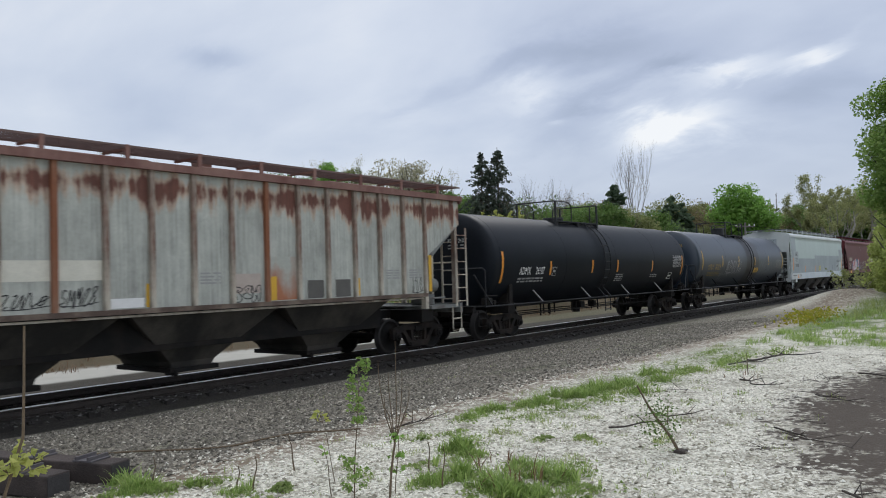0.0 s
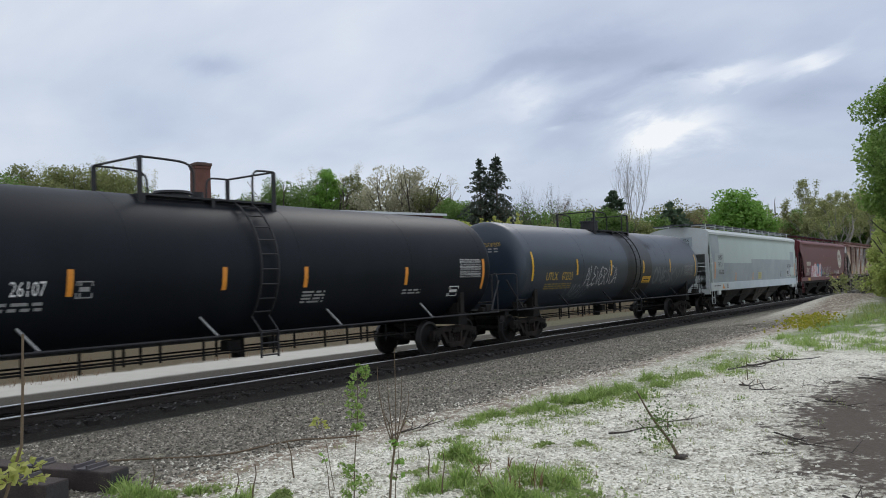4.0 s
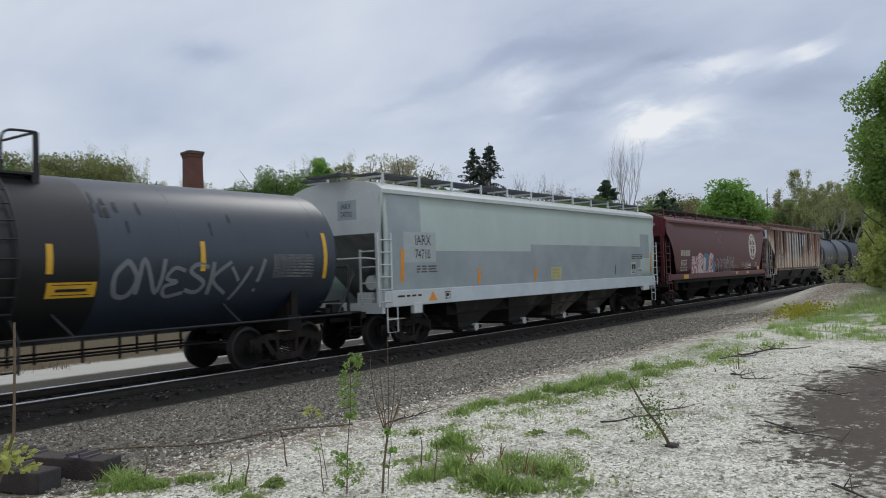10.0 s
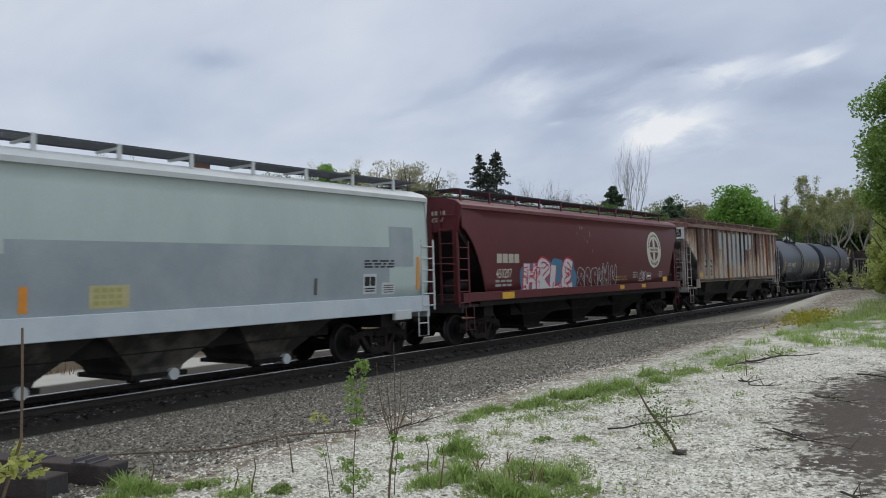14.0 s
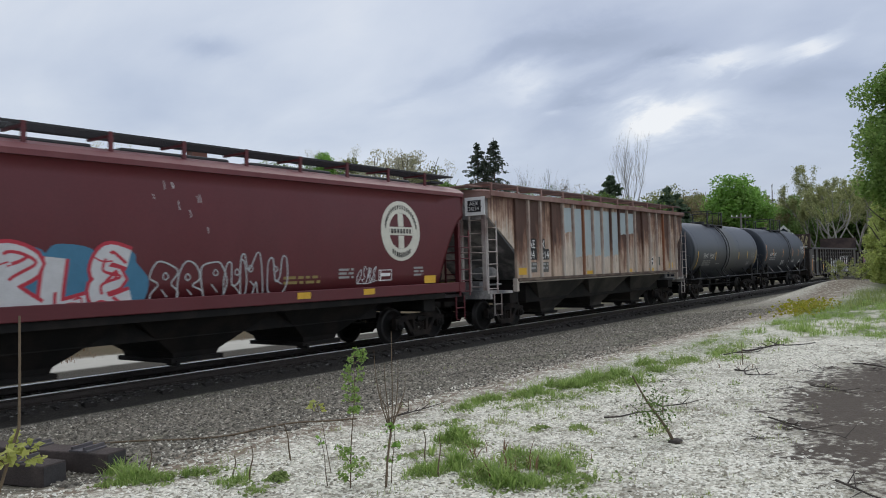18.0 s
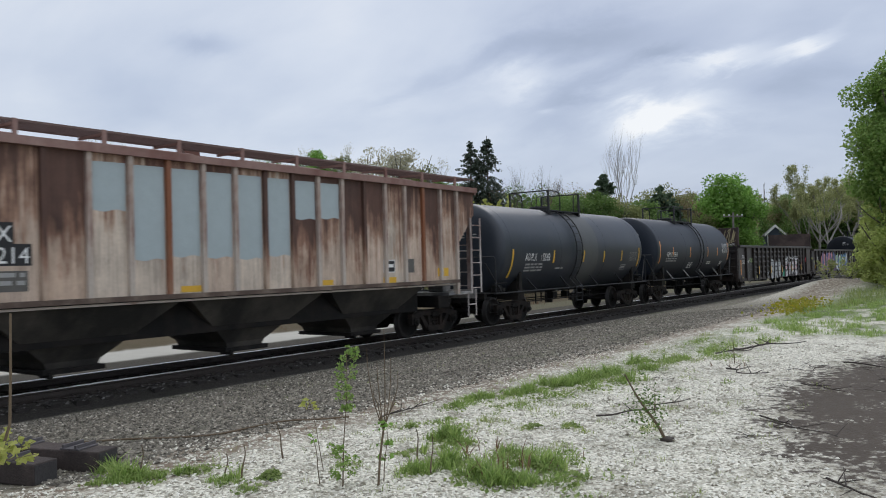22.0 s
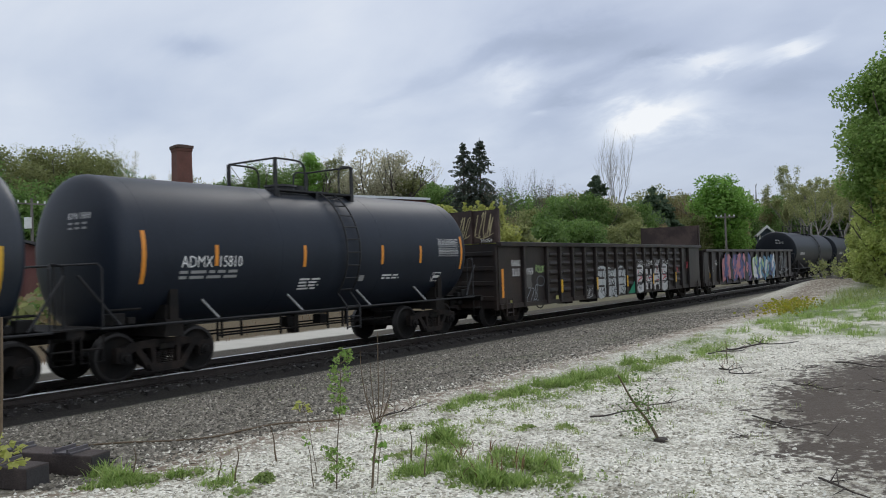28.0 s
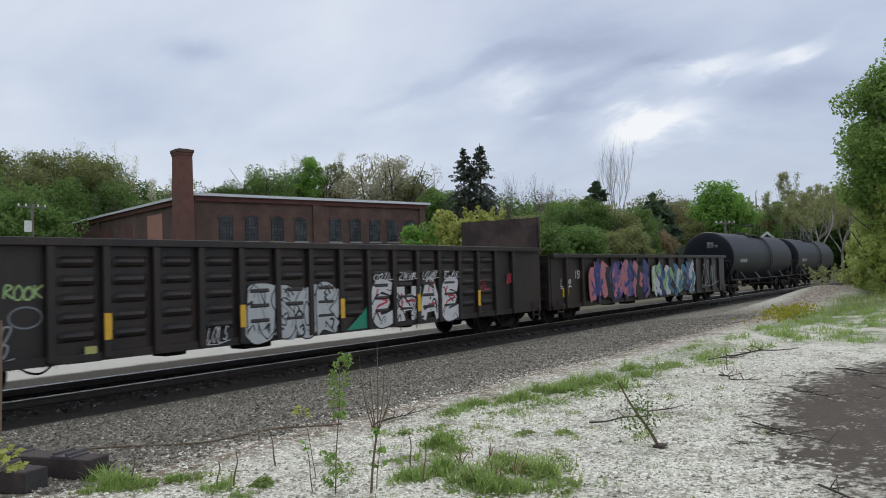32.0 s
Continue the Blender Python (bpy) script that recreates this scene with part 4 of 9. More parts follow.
    part("bottom_outlet", bm, gear, car)
    # ladder over the near side
    xl = ladder_u - uc
    bm = bmesh.new()
    far = round_side(R, zc, 0.10)
    for sx in (-0.23, 0.23):
        pts = [(xl + sx, -1.56, 0.55), (xl + sx, -1.56, 1.1)] + [far(xl + sx, R * radians(a)) for a in range(-38, 70, 9)]
        tube(bm, pts, 0.024, 6)
    for z in (0.6, 0.85, 1.1):
        tube(bm, [(xl - 0.23, -1.56, z), (xl + 0.23, -1.56, z)], 0.018, 6)
    for a in range(-34, 68, 11):
        tube(bm, [far(xl - 0.23, R * radians(a)), far(xl + 0.23, R * radians(a))], 0.018, 6)
    part("ladder", bm, M["black_paint"], car, "black side ladder curving over the tank")
    # top platform, railing and fittings
    p0, p1 = plat[0] - uc, plat[1] - uc
    zt = zc + R
    for s in (-1, 1):
        part("top_platform", boxes(*[(p0, p1, s * y - 0.05, s * y + 0.05, zt - 0.10, zt - 0.06) for y in (0.52, 0.65, 0.78)], *[(x - 0.04, x + 0.04, min(s * 0.42, s * 0.84), max(s * 0.42, s * 0.84), zt - 0.2, zt - 0.09) for x in (p0 + 0.05, (p0 + p1) / 2, p1 - 0.05)], *[(x - 0.04, x + 0.04, min(s * 0.76, s * 0.84), max(s * 0.76, s * 0.84), zt - 0.42, zt - 0.08) for x in (p0 + 0.05, (p0 + p1) / 2, p1 - 0.05)]), M["black_paint"], car)
    # a hoop along the tank from each corner post, and a rail across each end
    top = zt + 0.64
    for x, d, run in ((p0, 1, (p1 - p0) * 0.36), (p1, -1, (p1 - p0) * 0.18)):
        for y in (-0.8, 0.8):
            part("corner_post", boxes((x - 0.045, x + 0.045, y - 0.03, y + 0.03, zt - 0.32, top), bevel=0.01), M["black_paint"], car)
            part("hoop", tubes(curve_points([(x, y, top), (x + d * run * 0.45, y, top), (x + d * run * 0.85, y, top - 0.03), (x + d * run, y, top - 0.2), (x + d * run, y, zt - 0.08)], 5), r=0.024, sides=6), M["black_paint"], car)
        part("end_rail", tubes([(x, -0.8, top), (x, 0.8, top)], r=0.024, sides=6), M["black_paint"], car)
    bm = bmesh.new()
    tall = 0.36 if dome == "tall" else 0.12
    bmesh.ops.create_cone(bm, cap_ends=True, segments=20, radius1=0.36, radius2=0.34, depth=tall, matrix=pose((p0 + p1) / 2 - 0.4, 0, zt + tall / 2 - 0.04))
    bmesh.ops.create_cone(bm, cap_ends=True, segments=20, radius1=0.40, radius2=0.38, depth=0.05, matrix=pose((p0 + p1) / 2 - 0.4, 0, zt + tall - 0.02))
    part("manway", bm, M["black_paint"], car)
    bm = bmesh.new()
    bmesh.ops.create_cone(bm, cap_ends=True, segments=14, radius1=0.14, radius2=0.14, depth=0.3, matrix=pose((p0 + p1) / 2 + 0.3, 0.1, zt + 0.02))
    part("valve", bm, M["black_paint"], car)
    car["uc"] = uc
    return car, near, uc


def tank_mark(car, near, x, z, h, w, mat):
    part("reflector", sheet(bmesh.new(), x - w / 2, x + w / 2, z - h / 2, z + h / 2, near, 1, 6), mat, car)


def stencils(car, near, x, z, rng, lines=2, w=1.2, h=0.06, mat=None):
    rows = []
    for k in range(lines):
        a = x
        while a < x + w:
            b = a + rng.uniform(0.12, 0.4)
            rows.append((a, min(b, x + w), z - k * h * 1.8, z - k * h * 1.8 + h))
            a = b + 0.07
    tagged(part("stencil", bars(rows, near), mat or M["dim_print"], car), kind="stuff")


def data_panel(car, near, x0, x1, z0, z1, rng, mat):
    rows = []
    for k in range(8):
        z = z0 + (z1 - z0) * k / 8
        rows.append((x0, x1, z, z + 0.007))
        a = x0
        while a < x1 - 0.06:
            b = min(a + rng.uniform(0.05, 0.22), x1)
            rows.append((a, b, z + 0.024, z + (z1 - z0) / 8 * 0.52))
            a = b + 0.05
    tagged(part("data_panel", bars(rows, near), mat, car), kind="stuff")


def frame_sign(car, near, x0, x1, z0, z1, mat):
    t = 0.02
    part("frame_stencil", bars([(x0, x1, z0, z0 + t), (x0, x1, z1 - t, z1), (x0, x0 + t, z0, z1), (x1 - t, x1, z0, z1), (x0 + 0.06, x1 - 0.06, (z0 + z1) / 2 - 0.03, (z0 + z1) / 2 + 0.05), (x0 + 0.06, x0 + 0.09, z0, z1)], near), mat, car)


M["slate"] = material("slate_blue_tank_paint", (0.012, 0.021, 0.034), 0.38, 0, 0.2, 1.0, 30, 0.03, (0.018, 0.029, 0.045), (0.4, 0.65), 0.5, spec=0.62)
M["dusty_black"] = material("dusty_black_tank_paint", (0.020, 0.027, 0.038), 0.40, 0, 0.2, 1.1, 30, 0.03, (0.033, 0.036, 0.042), (0.4, 0.7), 0.6)
M["band_black"] = material("oily_black_band", (0.011, 0.011, 0.012), 0.38, 0, 0.3, 2.0, 30, 0.04, None, (0.4, 0.6), 0.8)
M["band_grey"] = material("repainted_grey_band", (0.07, 0.073, 0.072), 0.5, 0, 0.15, 2.0, 30, 0.03, None, (0.4, 0.6), 0.6)


def tank_band(car, R, zc, x0, x1, mat, lift=0.003):
    bm = bmesh.new()
    n = 56
    rings = [[bm.verts.new((x0 + (x1 - x0) * i / 6, (R + lift) * math.cos(2 * math.pi * k / n), zc + (R + lift) * math.sin(2 * math.pi * k / n))) for k in range(n)] for i in range(7)]
    for q0, q1 in zip(rings, rings[1:]):
        for k in range(n):
            bm.faces.new((q0[k], q1[k], q1[(k + 1) % n], q0[(k + 1) % n]))
    part("painted_band", bm, mat, car, smooth=True)


def arc(z, R=1.53, zc=2.41):
    return R * math.asin(max(-1, min(1, (z - zc) / R)))


rng = random.Random(7)
M["tag_yellow"] = paint("faded_yellow_print", (0.24, 0.18, 0.06))
M["faint_spray"] = paint("faded_grey_spray", (0.15, 0.165, 0.175), 0.6)
# black tank car behind the grey hopper
c, nr, uc = tank_car(20.25, 36.05, M["black"], "long black tank car with yellow reflectors and white lettering", (21.15, 35.05), 27.72, (25.25, 28.6), weld=(20.35, 24.6, 28.7, 32.6, 35.85))
part("lettering", lettering("ADMX", 21.47 - uc, arc(1.97), 0.25, nr, 0.68), M["white_paint"], c)
part("lettering", lettering("26107", 22.49 - uc, arc(1.97), 0.25, nr, 0.66), M["white_paint"], c)
for u, z, h in ((20.45, 2.2, 0.98), (23.47, 2.17, 0.46), (26.63, 2.2, 0.46), (28.84, 2.2, 0.46), (32.37, 2.18, 0.46), (35.93, 2.2, 0.88)):
    tank_mark(c, nr, u - uc, arc(z), h, 0.11, M["orange_mark"])
stencils(c, nr, 21.45 - uc, arc(1.82), rng, 2, 1.6, 0.055)
frame_sign(c, nr, 23.58 - uc, 23.88 - uc, arc(1.91), arc(2.2), M["dim_print"])
stencils(c, nr, 28.8 - uc, arc(1.85), rng, 4, 0.7, 0.045)
stencils(c, nr, 32.3 - uc, arc(1.8), rng, 2, 0.75, 0.045)
data_panel(c, nr, 34.75 - uc, 35.8 - uc, arc(2.12), arc(2.66), rng, M["white_paint"])
frame_sign(c, nr, 34.33 - uc, 34.8 - uc, arc(1.61), arc(1.88), M["white_paint"])
# slate tank car with the black band
c, nr, uc = tank_car(38.6, 54.55, M["slate"], "slate-blue tank car with a black band and sprayed tags", (39.27, 53.6), 47.25, (45.0, 48.2), dome="tall", weld=(38.9, 42.5, 50.6, 54.3))
tank_band(c, 1.53, 2.41, 46.4 - uc, 48.9 - uc, M["band_black"])
nr = round_side(1.53, 2.41, 0.007)
part("lettering", lettering("UTLX", 39.74 - uc, arc(1.95), 0.27, nr, 0.84), M["yellow_print"], c)
part("lettering", lettering("672323", 40.85 - uc, arc(1.95), 0.27, nr, 0.70), M["yellow_print"], c)
for u, z, h in ((38.84, 2.42, 0.95), (41.98, 2.38, 0.56), (44.83, 2.35, 0.58), (48.02, 2.38, 0.5), (51.05, 2.42, 0.58), (54.42, 2.43, 1.05)):
    tank_mark(c, nr, u - uc, arc(z), h, 0.11, M["yellow_mark"])
stencils(c, nr, 39.75 - uc, arc(1.8), rng, 3, 1.9, 0.045, M["tag_yellow"])
ws = part("warning_sign", sheet(bmesh.new(), 48.0 - uc, 48.87 - uc, arc(1.73), arc(1.99), nr, 2, 2), M["yellow_mark"], c, "yellow warning panel")
part("sign_print", bars([(48.08 - uc, 48.78 - uc, arc(1.94), arc(1.955)), (48.08 - uc, 48.78 - uc, arc(1.77), arc(1.785)), (48.15 - uc, 48.7 - uc, arc(1.83), arc(1.88))], round_side(1.53, 2.41, 0.011)), M["black_paint"], ws)
part("tag", tag_line("ALEVERICA", 42.65 - uc, 45.3 - uc, arc(1.72), arc(2.33), 0.026, nr, 3), M["white_spray"], c, "thin white sprayed tag")
part("tag", scrawl(rng, 41.3 - uc, 43.2 - uc, arc(1.3), arc(1.75), 5, 0.022, nr), M["grey_spray"], c, "thin grey sprayed tag")
part("tag", tag_line("ONESKY!", 49.1 - uc, 52.7 - uc, arc(1.7), arc(2.3), 0.085, nr, 5), M["faint_spray"], c, "broad faded grey spray tag")
for k in range(16):
    q = rng.uniform(42.9, 54.2) if k % 2 else rng.uniform(48.9, 49.6)
    z = rng.uniform(2.75, 3.5)
    part("paint_drip", sheet(bmesh.new(), q - uc, q - uc + rng.uniform(0.03, 0.08), arc(z), arc(z) + rng.uniform(0.08, 0.3), nr, 1, 2), M["band_black"], c)
data_panel(c, nr, 52.86 - uc, 54.05 - uc, arc(1.97), arc(2.48), rng, M["dim_print"])
# short dusty tank car with the grey band
c, nr, uc = tank_car(113.3, 124.1, M["dusty_black"], "dusty black tank car with a grey repainted band", (114.3, 123.65), 118.15, (117.4, 119.85), weld=(113.5, 116.9, 120.6, 123.9))
tank_band(c, 1.53, 2.41, 118.5 - uc, 119.95 - uc, M["band_grey"])
nr = round_side(1.53, 2.41, 0.007)
part("lettering", lettering("ADMX", 114.39 - uc, arc(2.05), 0.25, nr, 0.62, 1.3), M["white_paint"], c)
part("lettering", lettering("15583", 115.42 - uc, arc(2.04), 0.25, nr, 0.66, 1.15), M["white_paint"], c)
for u, z, h in ((113.58, 1.95, 0.95), (116.36, 2.17, 0.42), (118.72, 2.17, 0.42), (120.5, 2.15, 0.42), (122.2, 2.18, 0.42), (124.0, 2.1, 0.8)):
    tank_mark(c, nr, u - uc, arc(z), h, 0.09, M["yellow_mark"])
stencils(c, nr, 114.45 - uc, arc(1.9), rng, 3, 1.2, 0.06)
stencils(c, nr, 116.6 - uc, arc(1.75), rng, 1, 0.6, 0.05)
data_panel(c, nr, 123.0 - uc, 123.8 - uc, arc(1.95), arc(2.35), rng, M["dim_print"])
frame_sign(c, nr, 122.3 - uc, 122.8 - uc, arc(1.62), arc(1.82), M["dim_print"])
# short clean black tank car
c, nr, uc = tank_car(126.45, 136.95, M["black_clean"], "clean black tank car with orange reflectors and white lettering", (127.3, 136.1), 132.2, (130.5, 133.1), weld=(126.65, 130.0, 133.4, 136.75))
part("lettering", lettering("ADMX", 127.37 - uc, arc(2.1), 0.23, nr, 0.78), M["white_paint"], c)
part("lettering", lettering("15810", 128.24 - uc, arc(2.1), 0.23, nr, 0.76), M["white_paint"], c)
for u, z, h in ((126.55, 2.3, 1.0), (128.2, 2.33, 0.42), (130.66, 2.3, 0.48), (133.4, 2.32, 0.48), (135.01, 2.32, 0.46), (136.98, 2.36, 0.95)):
    tank_mark(c, nr, u - uc, arc(z), h, 0.09, M["orange_mark"])
stencils(c, nr, 127.35 - uc, arc(1.98), rng, 2, 1.4, 0.06)
stencils(c, nr, 130.6 - uc, arc(1.76), rng, 4, 0.65, 0.045, M["white_paint"])
stencils(c, nr, 133.5 - uc, arc(1.78), rng, 2, 0.7, 0.045, M["white_paint"])
data_panel(c, nr, 135.84 - uc, 136.82 - uc, arc(2.27), arc(2.78), rng, M["white_paint"])
frame_sign(c, nr, 135.7 - uc, 136.1 - uc, arc(1.58), arc(1.82), M["white_paint"])
part("small_label", sheet(bmesh.new(), 132.62 - uc, 132.8 - uc, arc(1.68), arc(1.82), nr, 1, 1), M["dim_print"], c)


def head_lettering(car, uc, u0, text, z, mat, R=1.53, zc=2.41, depth=HEAD):
    """The car's mark on the dished head, and small print below it."""
    def place(y, zz):
        q = max(0.0, 1 - (y * y + (zz - zc) ** 2) / (R * R))
        return (u0 - uc - depth * q ** (KNUCKLE / 2) - 0.006, -y, zz)
    part("head_lettering", lettering(text, 0.05, z, 0.12, place, 0.72), mat, car)
    for k in range(3):
        for j in range(2):
            part("head_stencil", bars([(0.08 + 0.22 * k, 0.22 + 0.22 * k, z - 0.1 - 0.09 * j, z - 0.06 - 0.09 * j)], place), M["dim_print"], car)


head_lettering(CARS[-1][0], uc, 126.45, "ADMX 15810", 3.05, M["white_paint"])
head_lettering(CARS[-2][0], CARS[-2][1], 113.3, "15583", 3.0, M["dim_print"])
head_lettering(CARS[-4][0], CARS[-4][1], 20.15, "ADMX 26107", 3.0, M["white_paint"])
head_lettering(CARS[-3][0], CARS[-3][1], 38.6, "UTLX 672323", 3.1, M["yellow_print"])
for a, b in ((183.4, 198.6), (201.6, 216.8)):
    c, nr, uc = tank_car(a, b, M["black"], "long black tank car far down the train", (a + 0.95, b - 0.45), (a + b) / 2 + 1, ((a + b) / 2 - 1.3, (a + b) / 2 + 1.5))
    stencils(c, nr, a + 1.2 - uc, arc(2.1), rng, 1, 1.6, 0.2, M["dim_print"])
    head_lettering(c, uc, a, "ADMX", 3.2, M["white_paint"])


# ---- covered hoppers ----
def rusty(name, coat, rust, z0, z1, low, high, spread=0.10, rough=0.75, streak=9.0, pale=None, cap=None, grime=0.0):
    """Flaking paint over rust in streaks that run down; the rust grows from low at z0 to high at z1."""
    m = bpy.data.materials.new(name)
    m.use_nodes = True
    n, l = m.node_tree.nodes, m.node_tree.links
    b = n["Principled BSDF"]
    b.inputs["Roughness"].default_value = rough
    tc, sep = n.new("ShaderNodeTexCoord"), n.new("ShaderNodeSeparateXYZ")
    l.new(tc.outputs["Object"], sep.inputs[0])

    def noise_tex(scale, sx, sz, detail=6, shift=0.0):
        mp, t = n.new("ShaderNodeMapping"), n.new("ShaderNodeTexNoise")
        mp.inputs["Scale"].default_value = (sx, 1.0, sz)
        mp.inputs["Location"].default_value = (shift, 0, shift)
        l.new(tc.outputs["Object"], mp.inputs[0])
        l.new(mp.outputs[0], t.inputs["Vector"])
        t.inputs["Scale"].default_value, t.inputs["Detail"].default_value, t.inputs["Roughness"].default_value = scale, detail, 0.62
        return t.outputs[0]

    def math(op, a, c):
        k = n.new("ShaderNodeMath")
        k.operation = op
        for i, v in enumerate((a, c)):
            if isinstance(v, (int, float)):
                k.inputs[i].default_value = v
            else:
                l.new(v, k.inputs[i])
        return k.outputs[0]

    mr = n.new("ShaderNodeMapRange")
    l.new(sep.outputs[2], mr.inputs[0])
    mr.inputs[1].default_value, mr.inputs[2].default_value, mr.inputs[3].default_value, mr.inputs[4].default_value = z0, z1, low, high
    streaks, patches, dust = noise_tex(1.0, streak, 0.55), noise_tex(1.0, 1.1, 0.8, 5, 3.3), noise_tex(22.0, 1, 1, 3)
    v = math("ADD", math("ADD", math("MULTIPLY", streaks, 0.55), math("MULTIPLY", patches, 0.45)), mr.outputs[0])
    if cap:
        # the rust stops below the top edge: from, to, how much less
        mc = n.new("ShaderNodeMapRange")
        l.new(sep.outputs[2], mc.inputs[0])
        mc.inputs[1].default_value, mc.inputs[2].default_value, mc.inputs[3].default_value, mc.inputs[4].default_value = cap[0], cap[1], 0.0, cap[2]
        v = math("SUBTRACT", v, mc.outputs[0])
    r = n.new("ShaderNodeValToRGB")
    r.color_ramp.elements[0].position, r.color_ramp.elements[1].position = 0.5 - spread, 0.5 + spread
    r.color_ramp.elements[0].color, r.color_ramp.elements[1].color = (*coat, 1), (*rust, 1)
    if pale:
        e = r.color_ramp.elements.new(0.5)
        e.color = (*pale, 1)
    l.new(v, r.inputs[0])
    sc = n.new("ShaderNodeVectorMath")
    sc.operation = "SCALE"
    l.new(r.outputs[0], sc.inputs[0])
    shade = math("ADD", math("MULTIPLY", dust, 0.35), 0.82)
    if grime:
        # dirt run down in thin lines and worn in wide patches
        run, wide = noise_tex(1.0, 26.0, 0.7, 5, 7.7), noise_tex(1.0, 1.7, 1.3, 4, 1.9)
        shade = math("MULTIPLY", shade, math("ADD", 1.0, math("MULTIPLY", math("SUBTRACT", math("ADD", run, wide), 1.0), grime)))
    l.new(shade, sc.inputs["Scale"])
    l.new(sc.outputs[0], b.inputs["Base Color"])
    bp = n.new("ShaderNodeBump")
    bp.inputs["Strength"].default_value, bp.inputs["Distance"].default_value = 0.12, 0.02
    l.new(dust, bp.inputs["Height"])
    l.new(bp.outputs[0], b.inputs["Normal"])
    return m


def walkway(car, x0, x1, y0, y1, z, mat, post_mat, step=1.55, foot=4.3):
    """A grating board on brackets along the roof."""
    bm = bmesh.new()
    k = x0
    verts, faces = [], []
    while k < x1:
        a = len(verts)
        for dx in (0, 0.016):
            for y in (y0, y1):
                for dz in (-0.024, 0):
                    verts.append((k + dx, y, z + dz))
        faces += [(a, a + 1, a + 3, a + 2), (a + 4, a + 6, a + 7, a + 5), (a, a + 4, a + 5, a + 1), (a + 2, a + 3, a + 7, a + 6), (a + 1, a + 5, a + 7, a + 3), (a, a + 2, a + 6, a + 4)]
        k += 0.077
    me = bpy.data.meshes.new("roof_walkway")
    me.from_pydata(verts, [], faces)
    bm.from_mesh(me)
    bpy.data.meshes.remove(me)
    box(bm, x0, x1, y0 - 0.02, y0, z - 0.036, z + 0.003)
    box(bm, x0, x1, y1, y1 + 0.02, z - 0.036, z + 0.003)
    part("roof_walkway", bm, mat, car, "steel grating walkway")
    k = x0 + 0.25
    while k < x1:
        part("walkway_bracket", boxes((k - 0.04, k + 0.04, y0 - 0.03, y0 + 0.01, foot - 0.12, z + 0.01), (k - 0.03, k + 0.03, y0, y1, z - 0.09, z - 0.045)), post_mat, car)
        k += step


def hatch_row(car, x0, x1, mat):
    n = int((x1 - x0) / 3.1)
    for i in range(n):
        x = x0 + (x1 - x0) * (i + 0.5) / n
        part("roof_hatch", boxes((x - 1.3, x + 1.3, -0.42, 0.42, 4.28, 4.45), bevel=0.05), mat, car)


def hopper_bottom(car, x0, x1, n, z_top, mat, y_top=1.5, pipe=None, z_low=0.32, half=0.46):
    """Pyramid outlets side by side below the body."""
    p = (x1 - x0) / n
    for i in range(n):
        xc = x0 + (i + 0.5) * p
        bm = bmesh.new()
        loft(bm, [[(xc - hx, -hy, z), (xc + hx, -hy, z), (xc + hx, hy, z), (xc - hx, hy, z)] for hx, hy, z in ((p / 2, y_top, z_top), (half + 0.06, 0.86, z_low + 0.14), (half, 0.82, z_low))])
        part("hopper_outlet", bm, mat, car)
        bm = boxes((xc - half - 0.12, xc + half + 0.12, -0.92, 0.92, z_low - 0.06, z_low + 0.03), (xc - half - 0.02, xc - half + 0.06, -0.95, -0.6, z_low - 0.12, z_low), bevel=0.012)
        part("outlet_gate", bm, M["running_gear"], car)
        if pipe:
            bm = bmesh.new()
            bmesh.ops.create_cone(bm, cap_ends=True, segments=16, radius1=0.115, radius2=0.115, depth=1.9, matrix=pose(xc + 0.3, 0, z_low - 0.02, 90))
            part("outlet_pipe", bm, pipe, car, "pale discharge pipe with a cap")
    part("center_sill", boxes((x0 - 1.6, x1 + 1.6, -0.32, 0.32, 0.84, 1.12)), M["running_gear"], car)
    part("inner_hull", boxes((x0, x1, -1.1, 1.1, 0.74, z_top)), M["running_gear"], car)


